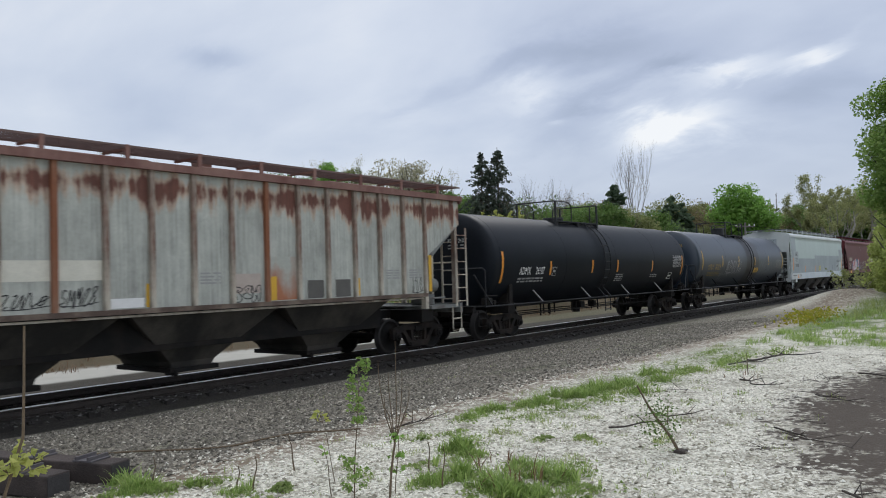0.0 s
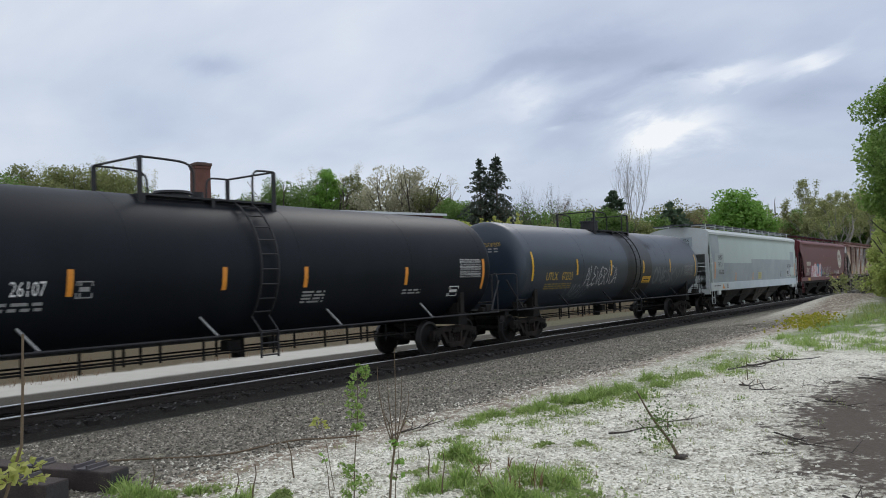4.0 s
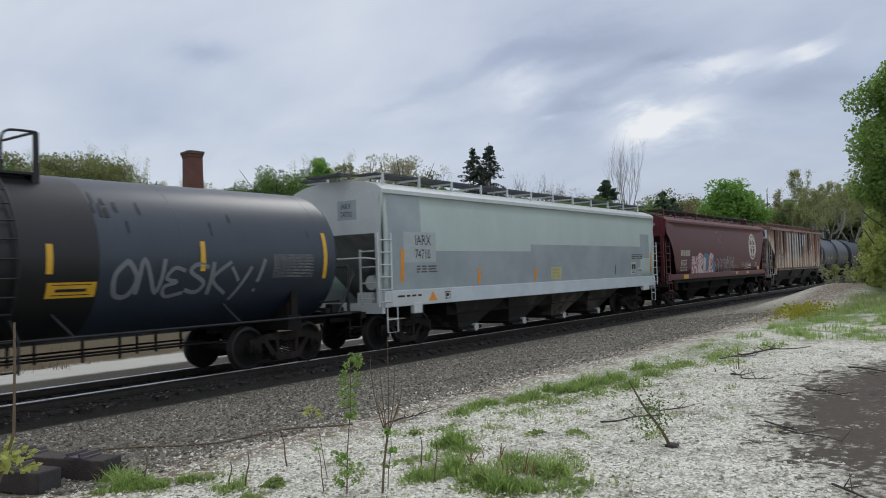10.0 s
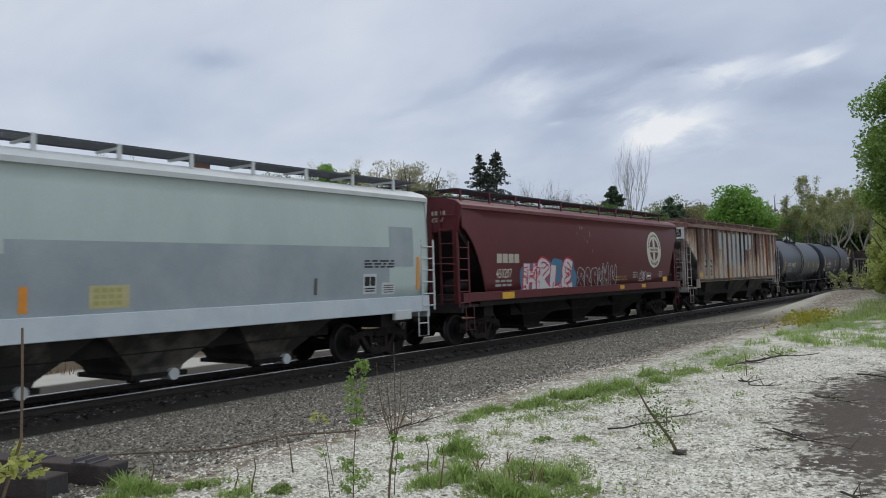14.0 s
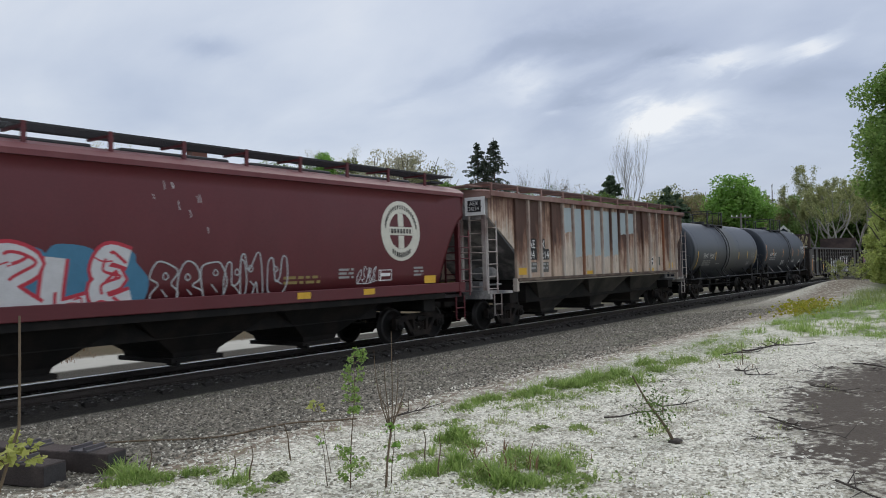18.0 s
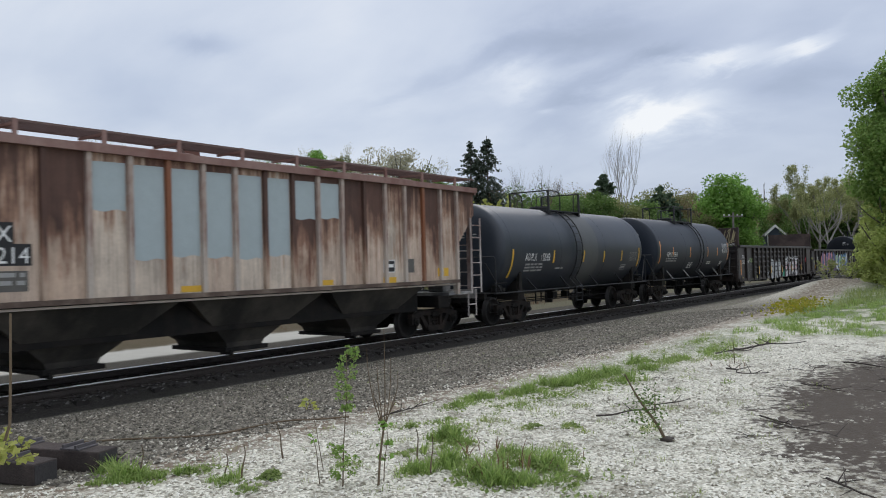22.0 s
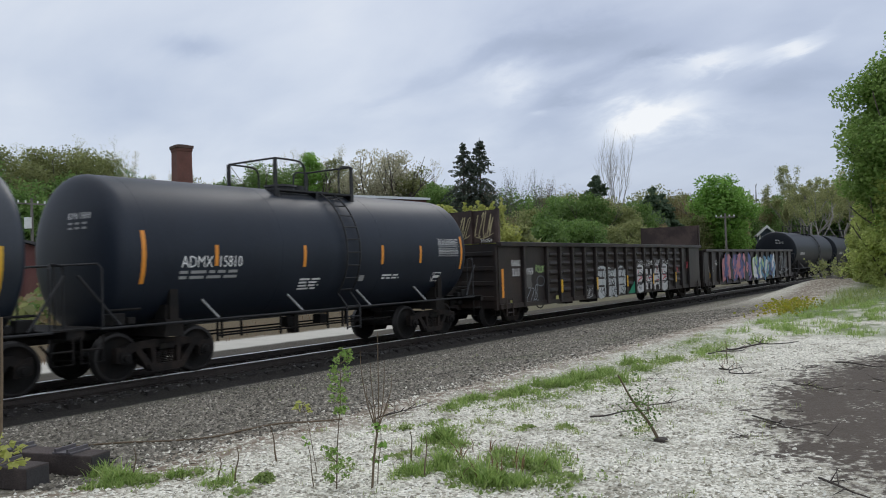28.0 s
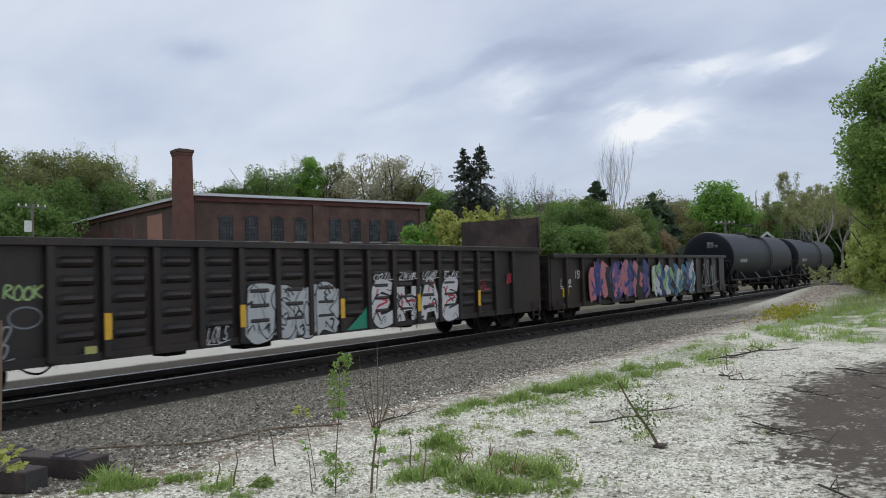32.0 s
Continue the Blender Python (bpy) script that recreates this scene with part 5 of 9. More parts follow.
def hopper_ends(car, L, trucks, uc, gear, post, u0z=1.15, cut=3.43, out=0.6, open_end=False):
    for s, xe, xt in ((-1, -L / 2, trucks[0] - uc), (1, L / 2, trucks[1] - uc)):
        # end slope sheet, platform, sill
        part("stub_sill", boxes((min(xe + s * out, xt), max(xe + s * out, xt), -0.25, 0.25, 0.78, 1.15)), M["running_gear"], car)
        part("end_platform", boxes((min(xe, xe - s * 1.3), max(xe, xe - s * 1.3), -1.5, 1.5, 1.12, 1.2), (xe - 0.06, xe + 0.06, -1.55, 1.55, 0.98, 1.24)), gear, car)
        part("bolster", boxes((xt - 0.25, xt + 0.25, -1.4, 1.4, 0.8, 1.12)), M["running_gear"], car)
        coupler(car, xe + s * (out - 0.1), s)
        truck(car, xt)
        for y in ((-1.43, 1.43) if open_end else (-1.36, -0.5, 0.5, 1.36)):
            part("end_post", boxes((xe - 0.05, xe + 0.05, y - 0.07, y + 0.07, 1.2, 4.05)), post, car)
        ladder = bmesh.new()
        a, b = sorted((xe + s * 0.22, xe - s * 0.28))
        ladder_bm(ladder, a, b, -1.6, u0z, cut - 0.1, 6)
        part("side_ladder", ladder, post, car)
        ladder = bmesh.new()
        for k in range(4 if open_end else 7):
            z = 1.35 + k * 0.4
            tube(ladder, [(xe + s * 0.09, -1.36, z), (xe + s * 0.09, -0.86, z)], 0.018, 6)
        box(ladder, xe + s * 0.05, xe + s * 0.08, -0.9, -0.84, 1.2, 2.6 if open_end else 4.0)
        part("end_ladder", ladder, post, car)
        part("end_rail", tubes([(xe + s * 0.06, -1.4, 2.35), (xe + s * 0.25, -1.2, 2.38), (xe + s * 0.25, 1.2, 2.38), (xe + s * 0.06, 1.4, 2.35)], r=0.02), post, car)
        stirrup(car, xe - s * 0.28, -1.6, 0.5, u0z, post)
        # brake gear on the platform
        bm = boxes((xe - s * 0.35, xe - s * 0.75, -0.9, -0.35, 1.2, 1.5), bevel=0.03)
        bmesh.ops.create_cone(bm, cap_ends=True, segments=18, radius1=0.19, radius2=0.19, depth=0.8, matrix=pose(xe - s * 0.75, -0.85, 1.75, 0, 90))
        tube(bm, [(xe - s * 0.3, -1.2, 1.4), (xe - s * 1.1, -1.2, 1.4)], 0.03, 6)
        part("brake_cylinder", bm, gear, car)


def body_core(car, L, half, z_top, cut, slope_x, slope_z, bottom_x, z_bot, mat):
    """The box inside the sides with its end slope sheets."""
    h = L / 2
    o = [(-h, z_top), (-h, cut), (-h + slope_x, slope_z), (-h + bottom_x, z_bot), (h - bottom_x, z_bot), (h - slope_x, slope_z), (h, cut), (h, z_top)]
    part("slope_body", prism(bmesh.new(), o, -half, half), mat, car)


M["sill_rust"] = material("dirty_rust_sill", (0.09, 0.062, 0.048), 0.8, 0, 0.35, 3, 40, 0.1, (0.17, 0.13, 0.10), (0.45, 0.62))


M["walk_rust"] = material("rust_brown_grating", (0.15, 0.10, 0.088), 0.7, 0.2, 0.25, 5, 40)


def ribbed_hopper(u0, u1, label, panel_mat, post_mat, chord_mat, end_mat, under_mat, first, pitch, count, trucks, end_post=None):
    uc, L = (u0 + u1) / 2, u1 - u0
    car = thing("covered_hopper", pose(uc, TRACK_Y, 0), label, "hopper car", "cars of the freight train")
    CARS.append((car, uc))
    body_core(car, L, 1.50, 4.12, 3.40, 1.36, 2.42, 2.6, 1.5, end_mat)
    zb, zt, y = 1.56, 4.08, -1.52
    ribs = [first - uc + pitch * k for k in range(count + 1)]
    post = mesh_of("side_post", boxes((-0.05, 0.05, -1.615, -1.515, zb - 0.02, zt), bevel=0.012))
    post_far = mesh_of("side_post", boxes((-0.05, 0.05, 1.515, 1.615, zb - 0.02, zt)))
    for x in ribs:
        part("side_post", post, post_mat, car, at=pose(x, 0, 0))
        part("side_post", post_far, post_mat, car, at=pose(x, 0, 0))
    for a, b in zip(ribs, ribs[1:]):
        part("side_panel", boxes((a, b, y - 0.012, y + 0.02, zb, zt)), panel_mat, car)
    for s, xr, xe in ((-1, ribs[0], -L / 2), (1, ribs[-1], L / 2)):
        part("side_panel", prism(bmesh.new(), [(xr, zt), (xe, zt), (xe, 3.42), (xr, 2.44)], y - 0.012, y + 0.02), panel_mat, car)
        part("post_skirt", boxes((xr - 0.06, xr + 0.06, -1.6, -1.45, 1.15, zb)), post_mat, car)
    part("side_panel_far", boxes((ribs[0], ribs[-1], 1.5, 1.53, zb, zt)), panel_mat, car)
    part("top_chord", boxes((-L / 2 - 0.03, L / 2 + 0.03, -1.66, -1.50, 4.06, 4.2), (-L / 2 - 0.03, L / 2 + 0.03, 1.50, 1.66, 4.06, 4.2), (-L / 2 - 0.05, -L / 2 + 0.03, -1.6, 1.6, 4.0, 4.2), (L / 2 - 0.03, L / 2 + 0.05, -1.6, 1.6, 4.0, 4.2)), chord_mat, car)
    part("side_sill", boxes((ribs[0], ribs[-1], -1.64, -1.5, 1.47, 1.56), (ribs[0], ribs[-1], 1.5, 1.64, 1.47, 1.56)), M["sill_rust"], car)
    bm = bmesh.new()
    loft(bm, [[(x, -1.56, 4.18), (x, -0.6, 4.33), (x, 0.6, 4.33), (x, 1.56, 4.18), (x, 1.56, 4.12), (x, -1.56, 4.12)] for x in (-L / 2, L / 2)])
    part("roof", bm, chord_mat, car)
    hatch_row(car, -L / 2 + 0.8, L / 2 - 0.8, chord_mat)
    for a, b in ((-1.38, -0.6), (0.6, 1.38)):
        walkway(car, -L / 2 + 0.15, L / 2 + 0.3, a, b, 4.50, M["walk_rust"], chord_mat, foot=4.34)
    tagged(part("cross_walkway", boxes(*[(-L / 2 - 0.5 + 0.11 * k, -L / 2 - 0.44 + 0.11 * k, -1.2, 1.2, 4.36, 4.39) for k in range(6)], (-L / 2 - 0.5, -L / 2 + 0.2, -1.2, -1.16, 4.35, 4.40), (-L / 2 - 0.5, -L / 2 + 0.2, 1.16, 1.2, 4.35, 4.40)), chord_mat, car), kind="stuff")
    part("hopper_ledge", boxes((ribs[0] + 0.1, ribs[-1] - 0.1, -1.56, -1.48, 1.41, 1.45)), post_mat, car)
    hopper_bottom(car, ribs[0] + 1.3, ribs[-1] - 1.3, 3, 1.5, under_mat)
    hopper_ends(car, L, trucks, uc, end_mat, end_post or post_mat)
    return car, uc


M["hopper_grey"] = rusty("grey_paint_with_rust_streaks", (0.385, 0.395, 0.35), (0.125, 0.048, 0.032), 2.95, 3.72, -0.20, 0.07, 0.06, pale=(0.40, 0.31, 0.235), streak=5.0, cap=(3.78, 3.98, 0.12), grime=1.1)
M["hopper_grey_post"] = rusty("chalky_post_paint", (0.46, 0.42, 0.34), (0.13, 0.06, 0.04), 1.5, 4.1, -0.08, 0.04, 0.08, streak=3.0, grime=1.6)
M["rust_chord"] = rusty("rusted_roof_chord", (0.26, 0.15, 0.12), (0.13, 0.05, 0.04), 4.0, 4.2, 0.0, 0.0, 0.15, streak=2.0)
# grime, with the slopes' sheen and shading put into the lighter patches
M["under_grey"] = material("grimy_dark_hopper_with_sheen", (0.021, 0.020, 0.018), 0.65, 0, 0.35, 1.4, 30, 0.1, (0.062, 0.055, 0.046), (0.45, 0.62), 0.3, spec=0.35)
M["end_grey"] = material("dull_grey_end_paint", (0.20, 0.21, 0.20), 0.7, 0, 0.3, 3, 30, 0.1, (0.11, 0.10, 0.09))
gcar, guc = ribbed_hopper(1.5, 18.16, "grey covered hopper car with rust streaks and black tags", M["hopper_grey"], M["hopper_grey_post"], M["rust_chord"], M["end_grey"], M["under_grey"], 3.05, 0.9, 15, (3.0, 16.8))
side = flat_side(-1.537)
M["rust_orange_post"] = rusty("orange_rusted_post", (0.30, 0.20, 0.14), (0.21, 0.075, 0.032), 1.5, 4.1, 0.02, 0.1, 0.1, streak=2.0)
for k, ob in enumerate([o for o in gcar.children if o.name.startswith("side_post") and o.data.vertices[0].co.y < 0]):
    ob.material_slots[0].link = "OBJECT"
    ob.material_slots[0].material = M["rust_orange_post" if k in (4, 9) else "hopper_grey_post"]
for u, h, w in ((8.42, 0.42, 0.16), (11.35, 0.5, 0.16), (13.95, 0.42, 0.16)):
    part("reflector", sheet(bmesh.new(), u - guc - w / 2, u - guc + w / 2, 1.58, 1.58 + h, side), M["yellow_mark"], gcar)
part("reflector", boxes((16.62 - guc, 16.74 - guc, -1.625, -1.615, 1.6, 2.55)), M["yellow_mark"], gcar, "tall yellow end reflector")
M["vent_grey"] = material("grey_brown_patch_paint", (0.105, 0.10, 0.09), 0.7, 0, 0.2, 4, 40)
for u in (12.62, 13.5):
    part("stencil_patch", sheet(bmesh.new(), u - guc - 0.3, u - guc + 0.2, 1.58, 1.98, side), M["vent_grey"], gcar)
M["rust_orange"] = rusty("orange_rust_stain", (0.385, 0.395, 0.35), (0.36, 0.14, 0.07), 1.5, 2.4, 0.14, -0.12, 0.10, streak=3.0)
part("rust_stain", sheet(bmesh.new(), 11.2 - guc, 12.0 - guc, 1.58, 2.5, flat_side(-1.5345), 4, 4), M["rust_orange"], gcar)
for a, b, z0, z1 in ((6.7, 7.5, 2.08, 2.42), (5.8, 6.6, 2.08, 2.42)):
    part("cream_patch", sheet(bmesh.new(), a - guc, b - guc, z0, z1, flat_side(-1.535)), M["cream_paint"], gcar)
part("white_patch", sheet(bmesh.new(), 7.65 - guc, 8.3 - guc, 1.58, 1.75, flat_side(-1.535)), M["white_paint"], gcar)
part("peach_patch", sheet(bmesh.new(), 10.3 - guc, 11.0 - guc, 1.75, 2.15, flat_side(-1.535)), paint("faded_peach_paint", (0.44, 0.37, 0.32)), gcar)
part("tag", scrawl(rng, 6.75 - guc, 7.4 - guc, 1.68, 1.95, 5, 0.022, side), M["black_paint"], gcar, "black sprayed tag")
part("tag", scrawl(rng, 5.8 - guc, 6.55 - guc, 1.66, 1.88, 5, 0.022, side), M["black_paint"], gcar, "black sprayed tag")
part("tag", bubbles(rng, 10.3 - guc, 11.0 - guc, 1.62, 1.9, 3, 0.02, side), M["black_paint"], gcar, "black sprayed tag")
part("tag", scrawl(rng, 16.0 - guc, 16.5 - guc, 1.62, 1.95, 3, 0.02, side), M["black_paint"], gcar, "black sprayed tag")
for u in (9.5, 15.0, 15.9):
    stencils(gcar, side, u - guc, 2.15, rng, 4, 0.5, 0.035, M["dim_print"])

M["bulkhead_brown"] = material("brown_black_bulkhead", (0.036, 0.023, 0.020), 0.65, 0, 0.3, 2, 30, 0.08, (0.075, 0.05, 0.042))
M["hopper_rust"] = rusty("pinkish_paint_over_brown_rust", (0.47, 0.365, 0.285), (0.088, 0.044, 0.031), 1.5, 4.1, -0.19, 0.13, 0.09, pale=(0.28, 0.165, 0.11), grime=1.2)
M["hopper_rust_dark"] = rusty("brown_rusted_panel", (0.43, 0.32, 0.24), (0.082, 0.041, 0.029), 1.5, 3.6, -0.13, 0.17, 0.08, pale=(0.23, 0.125, 0.082), streak=6.0, grime=1.2)
M["hopper_rust_pale"] = rusty("chalky_tan_panel", (0.53, 0.445, 0.36), (0.12, 0.056, 0.039), 1.5, 4.1, -0.22, 0.05, 0.09, pale=(0.35, 0.225, 0.155), streak=12.0, grime=1.2)
M["hopper_rust_post"] = rusty("streaked_post_paint", (0.46, 0.40, 0.34), (0.17, 0.07, 0.05), 1.5, 4.1, -0.12, 0.0, 0.08, streak=3.0)
M["sooty_grey"] = material("sooty_grey_end", (0.125, 0.125, 0.125), 0.7, 0, 0.4, 2, 30, 0.1, (0.36, 0.34, 0.32), (0.46, 0.6))
M["worn_post"] = rusty("worn_pale_end_post", (0.44, 0.40, 0.37), (0.15, 0.09, 0.075), 1.2, 4.1, -0.06, 0.03, 0.1, streak=3.0, grime=1.2)
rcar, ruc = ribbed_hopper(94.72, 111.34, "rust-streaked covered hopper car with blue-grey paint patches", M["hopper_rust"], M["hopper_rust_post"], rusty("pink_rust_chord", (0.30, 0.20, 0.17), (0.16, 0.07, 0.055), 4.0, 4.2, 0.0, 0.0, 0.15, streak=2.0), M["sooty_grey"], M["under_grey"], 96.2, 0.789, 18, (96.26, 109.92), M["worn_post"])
for k, ob in enumerate([o for o in rcar.children if o.name.startswith("side_panel") and "far" not in o.name]):
    ob.data.materials[0] = M[("hopper_rust_dark", "hopper_rust_dark", "hopper_rust", "hopper_rust_dark", "hopper_rust_pale", "hopper_rust_pale", "hopper_rust_pale", "hopper_rust", "hopper_rust_pale", "hopper_rust_pale", "hopper_rust_dark", "hopper_rust", "hopper_rust_dark", "hopper_rust", "hopper_rust_pale", "hopper_rust", "hopper_rust_dark", "hopper_rust", "hopper_rust_pale", "hopper_rust")[k % 20]]
for k, ob in enumerate([o for o in rcar.children if o.name.startswith("side_post") and o.data.vertices[0].co.y < 0]):
    ob.material_slots[0].link = "OBJECT"
    ob.material_slots[0].material = M[("hopper_rust_dark", "hopper_rust_post", "hopper_rust_post", "hopper_rust_dark", "hopper_rust_post", "hopper_rust_post", "rust_orange_post", "hopper_rust_post", "hopper_rust_post", "hopper_rust_dark")[k % 10]]
M["patch_blue"] = paint("blue_grey_patch_paint", (0.36, 0.42, 0.43), 0.6, 0.08)
for k in range(4, 12):
    a = 96.2 + 0.789 * k
    z0 = 3.08 + 0.04 * (k % 2) if k in (4, 10, 11) else 2.27 - 0.03 * (k % 3)
    bm = bmesh.new()
    o = [(a + 0.07 - ruc, 3.92), (a + 0.07 - ruc, z0), (a + 0.3 - ruc, z0 - 0.03), (a + 0.55 - ruc, z0 + 0.02), (a + 0.72 - ruc, z0 - 0.01), (a + 0.72 - ruc, 3.93)]
    bm.faces.new([bm.verts.new((x, -1.5355, z)) for x, z in o])
    part("paint_patch", bm, M["patch_blue"], rcar)
for u0, u1, z0, z1 in ((96.36, 96.86, 1.66, 1.88), (101.2, 101.75, 1.58, 1.7), (104.85, 105.35, 1.58, 1.7), (107.16, 107.68, 1.56, 1.7), (109.48, 110.0, 1.67, 1.9)):
    part("reflector", sheet(bmesh.new(), u0 - ruc, u1 - ruc, z0, z1, side), M["yellow_mark"], rcar)
for x, z, w, tx in ((97.03, 2.52, 0.5, "AE"), (97.83, 2.52, 0.28, "X"), (97.05, 2.18, 0.5, "24"), (97.83, 2.18, 0.56, "214")):
    part("number_patch", sheet(bmesh.new(), x - ruc - 0.02, x - ruc + w, z - 0.05, z + 0.3, side), M["black_paint"], rcar)
    part("lettering", lettering(tx, x - ruc, z - 0.01, 0.26, flat_side(-1.541), 0.95), M["white_paint"], rcar)
for x in (97.05, 97.83):
    part("stencil_patch", sheet(bmesh.new(), x - ruc - 0.02, x - ruc + 0.5, 1.72, 2.05, side), M["vent_grey"], rcar)
    stencils(rcar, flat_side(-1.541), x - ruc, 1.95, rng, 2, 0.45, 0.07, M["dim_print"])
part("stencil_patch", sheet(bmesh.new(), 108.02 - ruc, 108.43 - ruc, 1.8, 2.16, side), M["vent_grey"], rcar)
part("sign_plate", sheet(bmesh.new(), 107.17 - ruc, 107.63 - ruc, 1.82, 2.14, side), M["black_paint"], rcar)
frame_sign(rcar, flat_side(-1.541), 107.17 - ruc, 107.63 - ruc, 1.82, 2.14, M["white_paint"])
part("end_plate", boxes((94.62 - ruc, 94.66 - ruc, -1.45, -0.75, 3.5, 4.05)), M["white_paint"], rcar, "pale square number plate on the end")
epl = lambda y, z: (94.613 - ruc, -y, z)
part("number_patch", sheet(bmesh.new(), 0.85, 1.33, 3.6, 3.95, epl), M["black_paint"], rcar)
part("lettering", lettering("AEX", 0.92, 3.8, 0.12, lambda y, z: (94.607 - ruc, -y, z), 1.0), M["white_paint"], rcar)
part("lettering", lettering("24214", 0.88, 3.64, 0.12, lambda y, z: (94.607 - ruc, -y, z), 0.9), M["white_paint"], rcar)


# ---- smooth-sided covered hoppers ----
def smooth_hopper(u0, u1, label, skin, end_mat, post_mat, sill_mat, roof_mat, under_mat, trucks, hoppers, walk_mat, arched, zt=4.04, pipe=None, core=None):
    uc, L = (u0 + u1) / 2, u1 - u0
    car = thing("covered_hopper", pose(uc, TRACK_Y, 0), label, "hopper car", "cars of the freight train")
    CARS.append((car, uc))
    body_core(car, L, 1.44, 4.1, 3.0 if not arched else 3.3, 1.25, 2.1, 2.4, 1.2, core or end_mat)
    zb = 1.52

    def y_at(z):
        return 1.535 + 0.06 * math.sin(math.pi * (z - zb) / (zt - zb))

    def low(x):
        d = L / 2 - abs(x)
        if arched:
            return zb + 1.85 * max(0.0, 1 - (d / 1.2) ** 1.7) if d < 1.2 else zb
        return zb

    cols = sorted({-L / 2 + L * i / 40 for i in range(41)} | {s * (L / 2 - d) for s in (-1, 1) for d in (0, 0.1, 0.2, 0.3, 0.45, 0.6, 0.75, 0.9, 1.0, 1.08, 1.15, 1.2)})
    for s in (-1, 1):
        bm = bmesh.new()
        rows = []
        for x in cols:
            z0 = low(x)
            rows.append([bm.verts.new((x, s * y_at(z0 + (zt - z0) * j / 8), z0 + (zt - z0) * j / 8)) for j in range(9)])
        for q0, q1 in zip(rows, rows[1:]):
            for j in range(8):
                bm.faces.new((q0[j], q1[j], q1[j + 1], q0[j + 1]))
        bmesh.ops.solidify(bm, geom=bm.faces[:], thickness=0.012 * -s)
        part("side_sheet", bm, skin, car, smooth=True)
    bm = bmesh.new()
    arc_y = [(-1.60, zt - 0.04), (-1.60, zt + 0.06), (-1.45, zt + 0.17), (-1.1, zt + 0.28), (-0.5, zt + 0.36), (0.5, zt + 0.36), (1.1, zt + 0.28), (1.45, zt + 0.17), (1.60, zt + 0.06), (1.60, zt - 0.04)]
    loft(bm, [[(x, y, z) for y, z in arc_y] for x in (-L / 2, L / 2)])
    part("roof", bm, roof_mat, car)
    for s in (-1, 1):
        part("side_sill", boxes((-L / 2, L / 2, min(s * 1.48, s * 1.6), max(s * 1.48, s * 1.6), 1.28 if arched else 1.13, zb + 0.02), bevel=0.015), sill_mat, car)
        if arched:
            part("lower_sill", boxes((-L / 2 + 0.9, L / 2 - 0.9, min(s * 1.42, s * 1.54), max(s * 1.42, s * 1.54), 1.13, 1.28)), M["running_gear"], car)
    for s in (-1, 1):
        bm = bmesh.new()
        outline = [(y, z) for y, z in arc_y[1:-1]] + [(1.5, 3.0 if not arched else 3.3), (-1.5, 3.0 if not arched else 3.3)]
        loft(bm, [[(s * L / 2 + dx, y, z) for y, z in outline] for dx in (-0.03, 0.03)])
        part("end_sheet", bm, roof_mat if not arched else skin, car)
    hatch_row(car, -L / 2 + 0.6, L / 2 - 0.6, walk_mat)
    for a, b in ((-1.32, -0.6), (0.6, 1.32)):
        walkway(car, -L / 2 + 0.1, L / 2 - 0.1, a, b, zt + (0.55 if arched else 0.5), walk_mat, roof_mat if not arched else post_mat, 1.53, zt + 0.3)
    for s in (-1, 1):
        tagged(part("cross_walkway", boxes(*[(s * (L / 2 + 0.42 - 0.1 * k) - 0.03, s * (L / 2 + 0.42 - 0.1 * k) + 0.03, -0.56, 0.56, zt + 0.46, zt + 0.5) for k in range(5)], *[(min(s * (L / 2 - 0.12), s * (L / 2 + 0.46)), max(s * (L / 2 - 0.12), s * (L / 2 + 0.46)), y - 0.02, y + 0.02, zt + 0.45, zt + 0.51) for y in (-0.56, 0.56)]), walk_mat, car), kind="stuff")
    hopper_bottom(car, -L / 2 + 3.3, L / 2 - 3.3, hoppers, 1.2, under_mat, 1.42, pipe, 0.3, 0.5)
    hopper_ends(car, L, trucks, uc, end_mat, post_mat, 1.15, 3.1, 0.6, not arched)
    return car, uc


M["pale_grey"] = material("pale_grey_car_paint", (0.445, 0.525, 0.495), 0.5, 0, 0.06, 0.8, 30, 0.02, (0.41, 0.475, 0.45), (0.4, 0.65), 0.5)
M["mid_grey"] = material("darker_grey_repaint", (0.265, 0.305, 0.32), 0.5, 0, 0.07, 1.0, 30, 0.02, (0.33, 0.37, 0.38), (0.4, 0.65))
M["light_trim"] = material("off_white_trim_paint", (0.50, 0.53, 0.52), 0.5, 0, 0.1, 2, 30, 0.03, (0.46, 0.47, 0.45), (0.5, 0.75))
M["sill_grey"] = material("sill_grey_paint", (0.47, 0.53, 0.56), 0.5, 0, 0.08, 2, 30, 0.02, (0.52, 0.57, 0.59))
M["walk_dark"] = material("dark_galvanised_grating", (0.085, 0.09, 0.095), 0.6, 0.5, 0.2, 5, 40)
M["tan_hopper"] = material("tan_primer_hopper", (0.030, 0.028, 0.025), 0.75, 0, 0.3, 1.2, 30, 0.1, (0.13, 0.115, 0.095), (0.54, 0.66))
# the slope sheet's darker second grey is shade put into the colour
wcar, wuc = smooth_hopper(56.41, 74.63, "pale grey covered hopper car with darker grey repainted patches", M["pale_grey"], M["light_trim"], M["light_trim"], M["sill_grey"], M["light_trim"], M["tan_hopper"], (57.9, 73.15), 4, M["walk_dark"], False, pipe=M["light_trim"], core=material("shaded_grey_slope_sheet", (0.27, 0.275, 0.265), 0.65, 0, 0.25, 1.2, 30, 0.08, (0.15, 0.15, 0.14), (0.45, 0.62), 0.4))


def bowed(zb=1.52, zt=4.04, lift=0.005):
    return lambda x, z: (x, -(1.535 + 0.06 * math.sin(math.pi * (z - zb) / (zt - zb)) + lift), z)


bow = bowed()
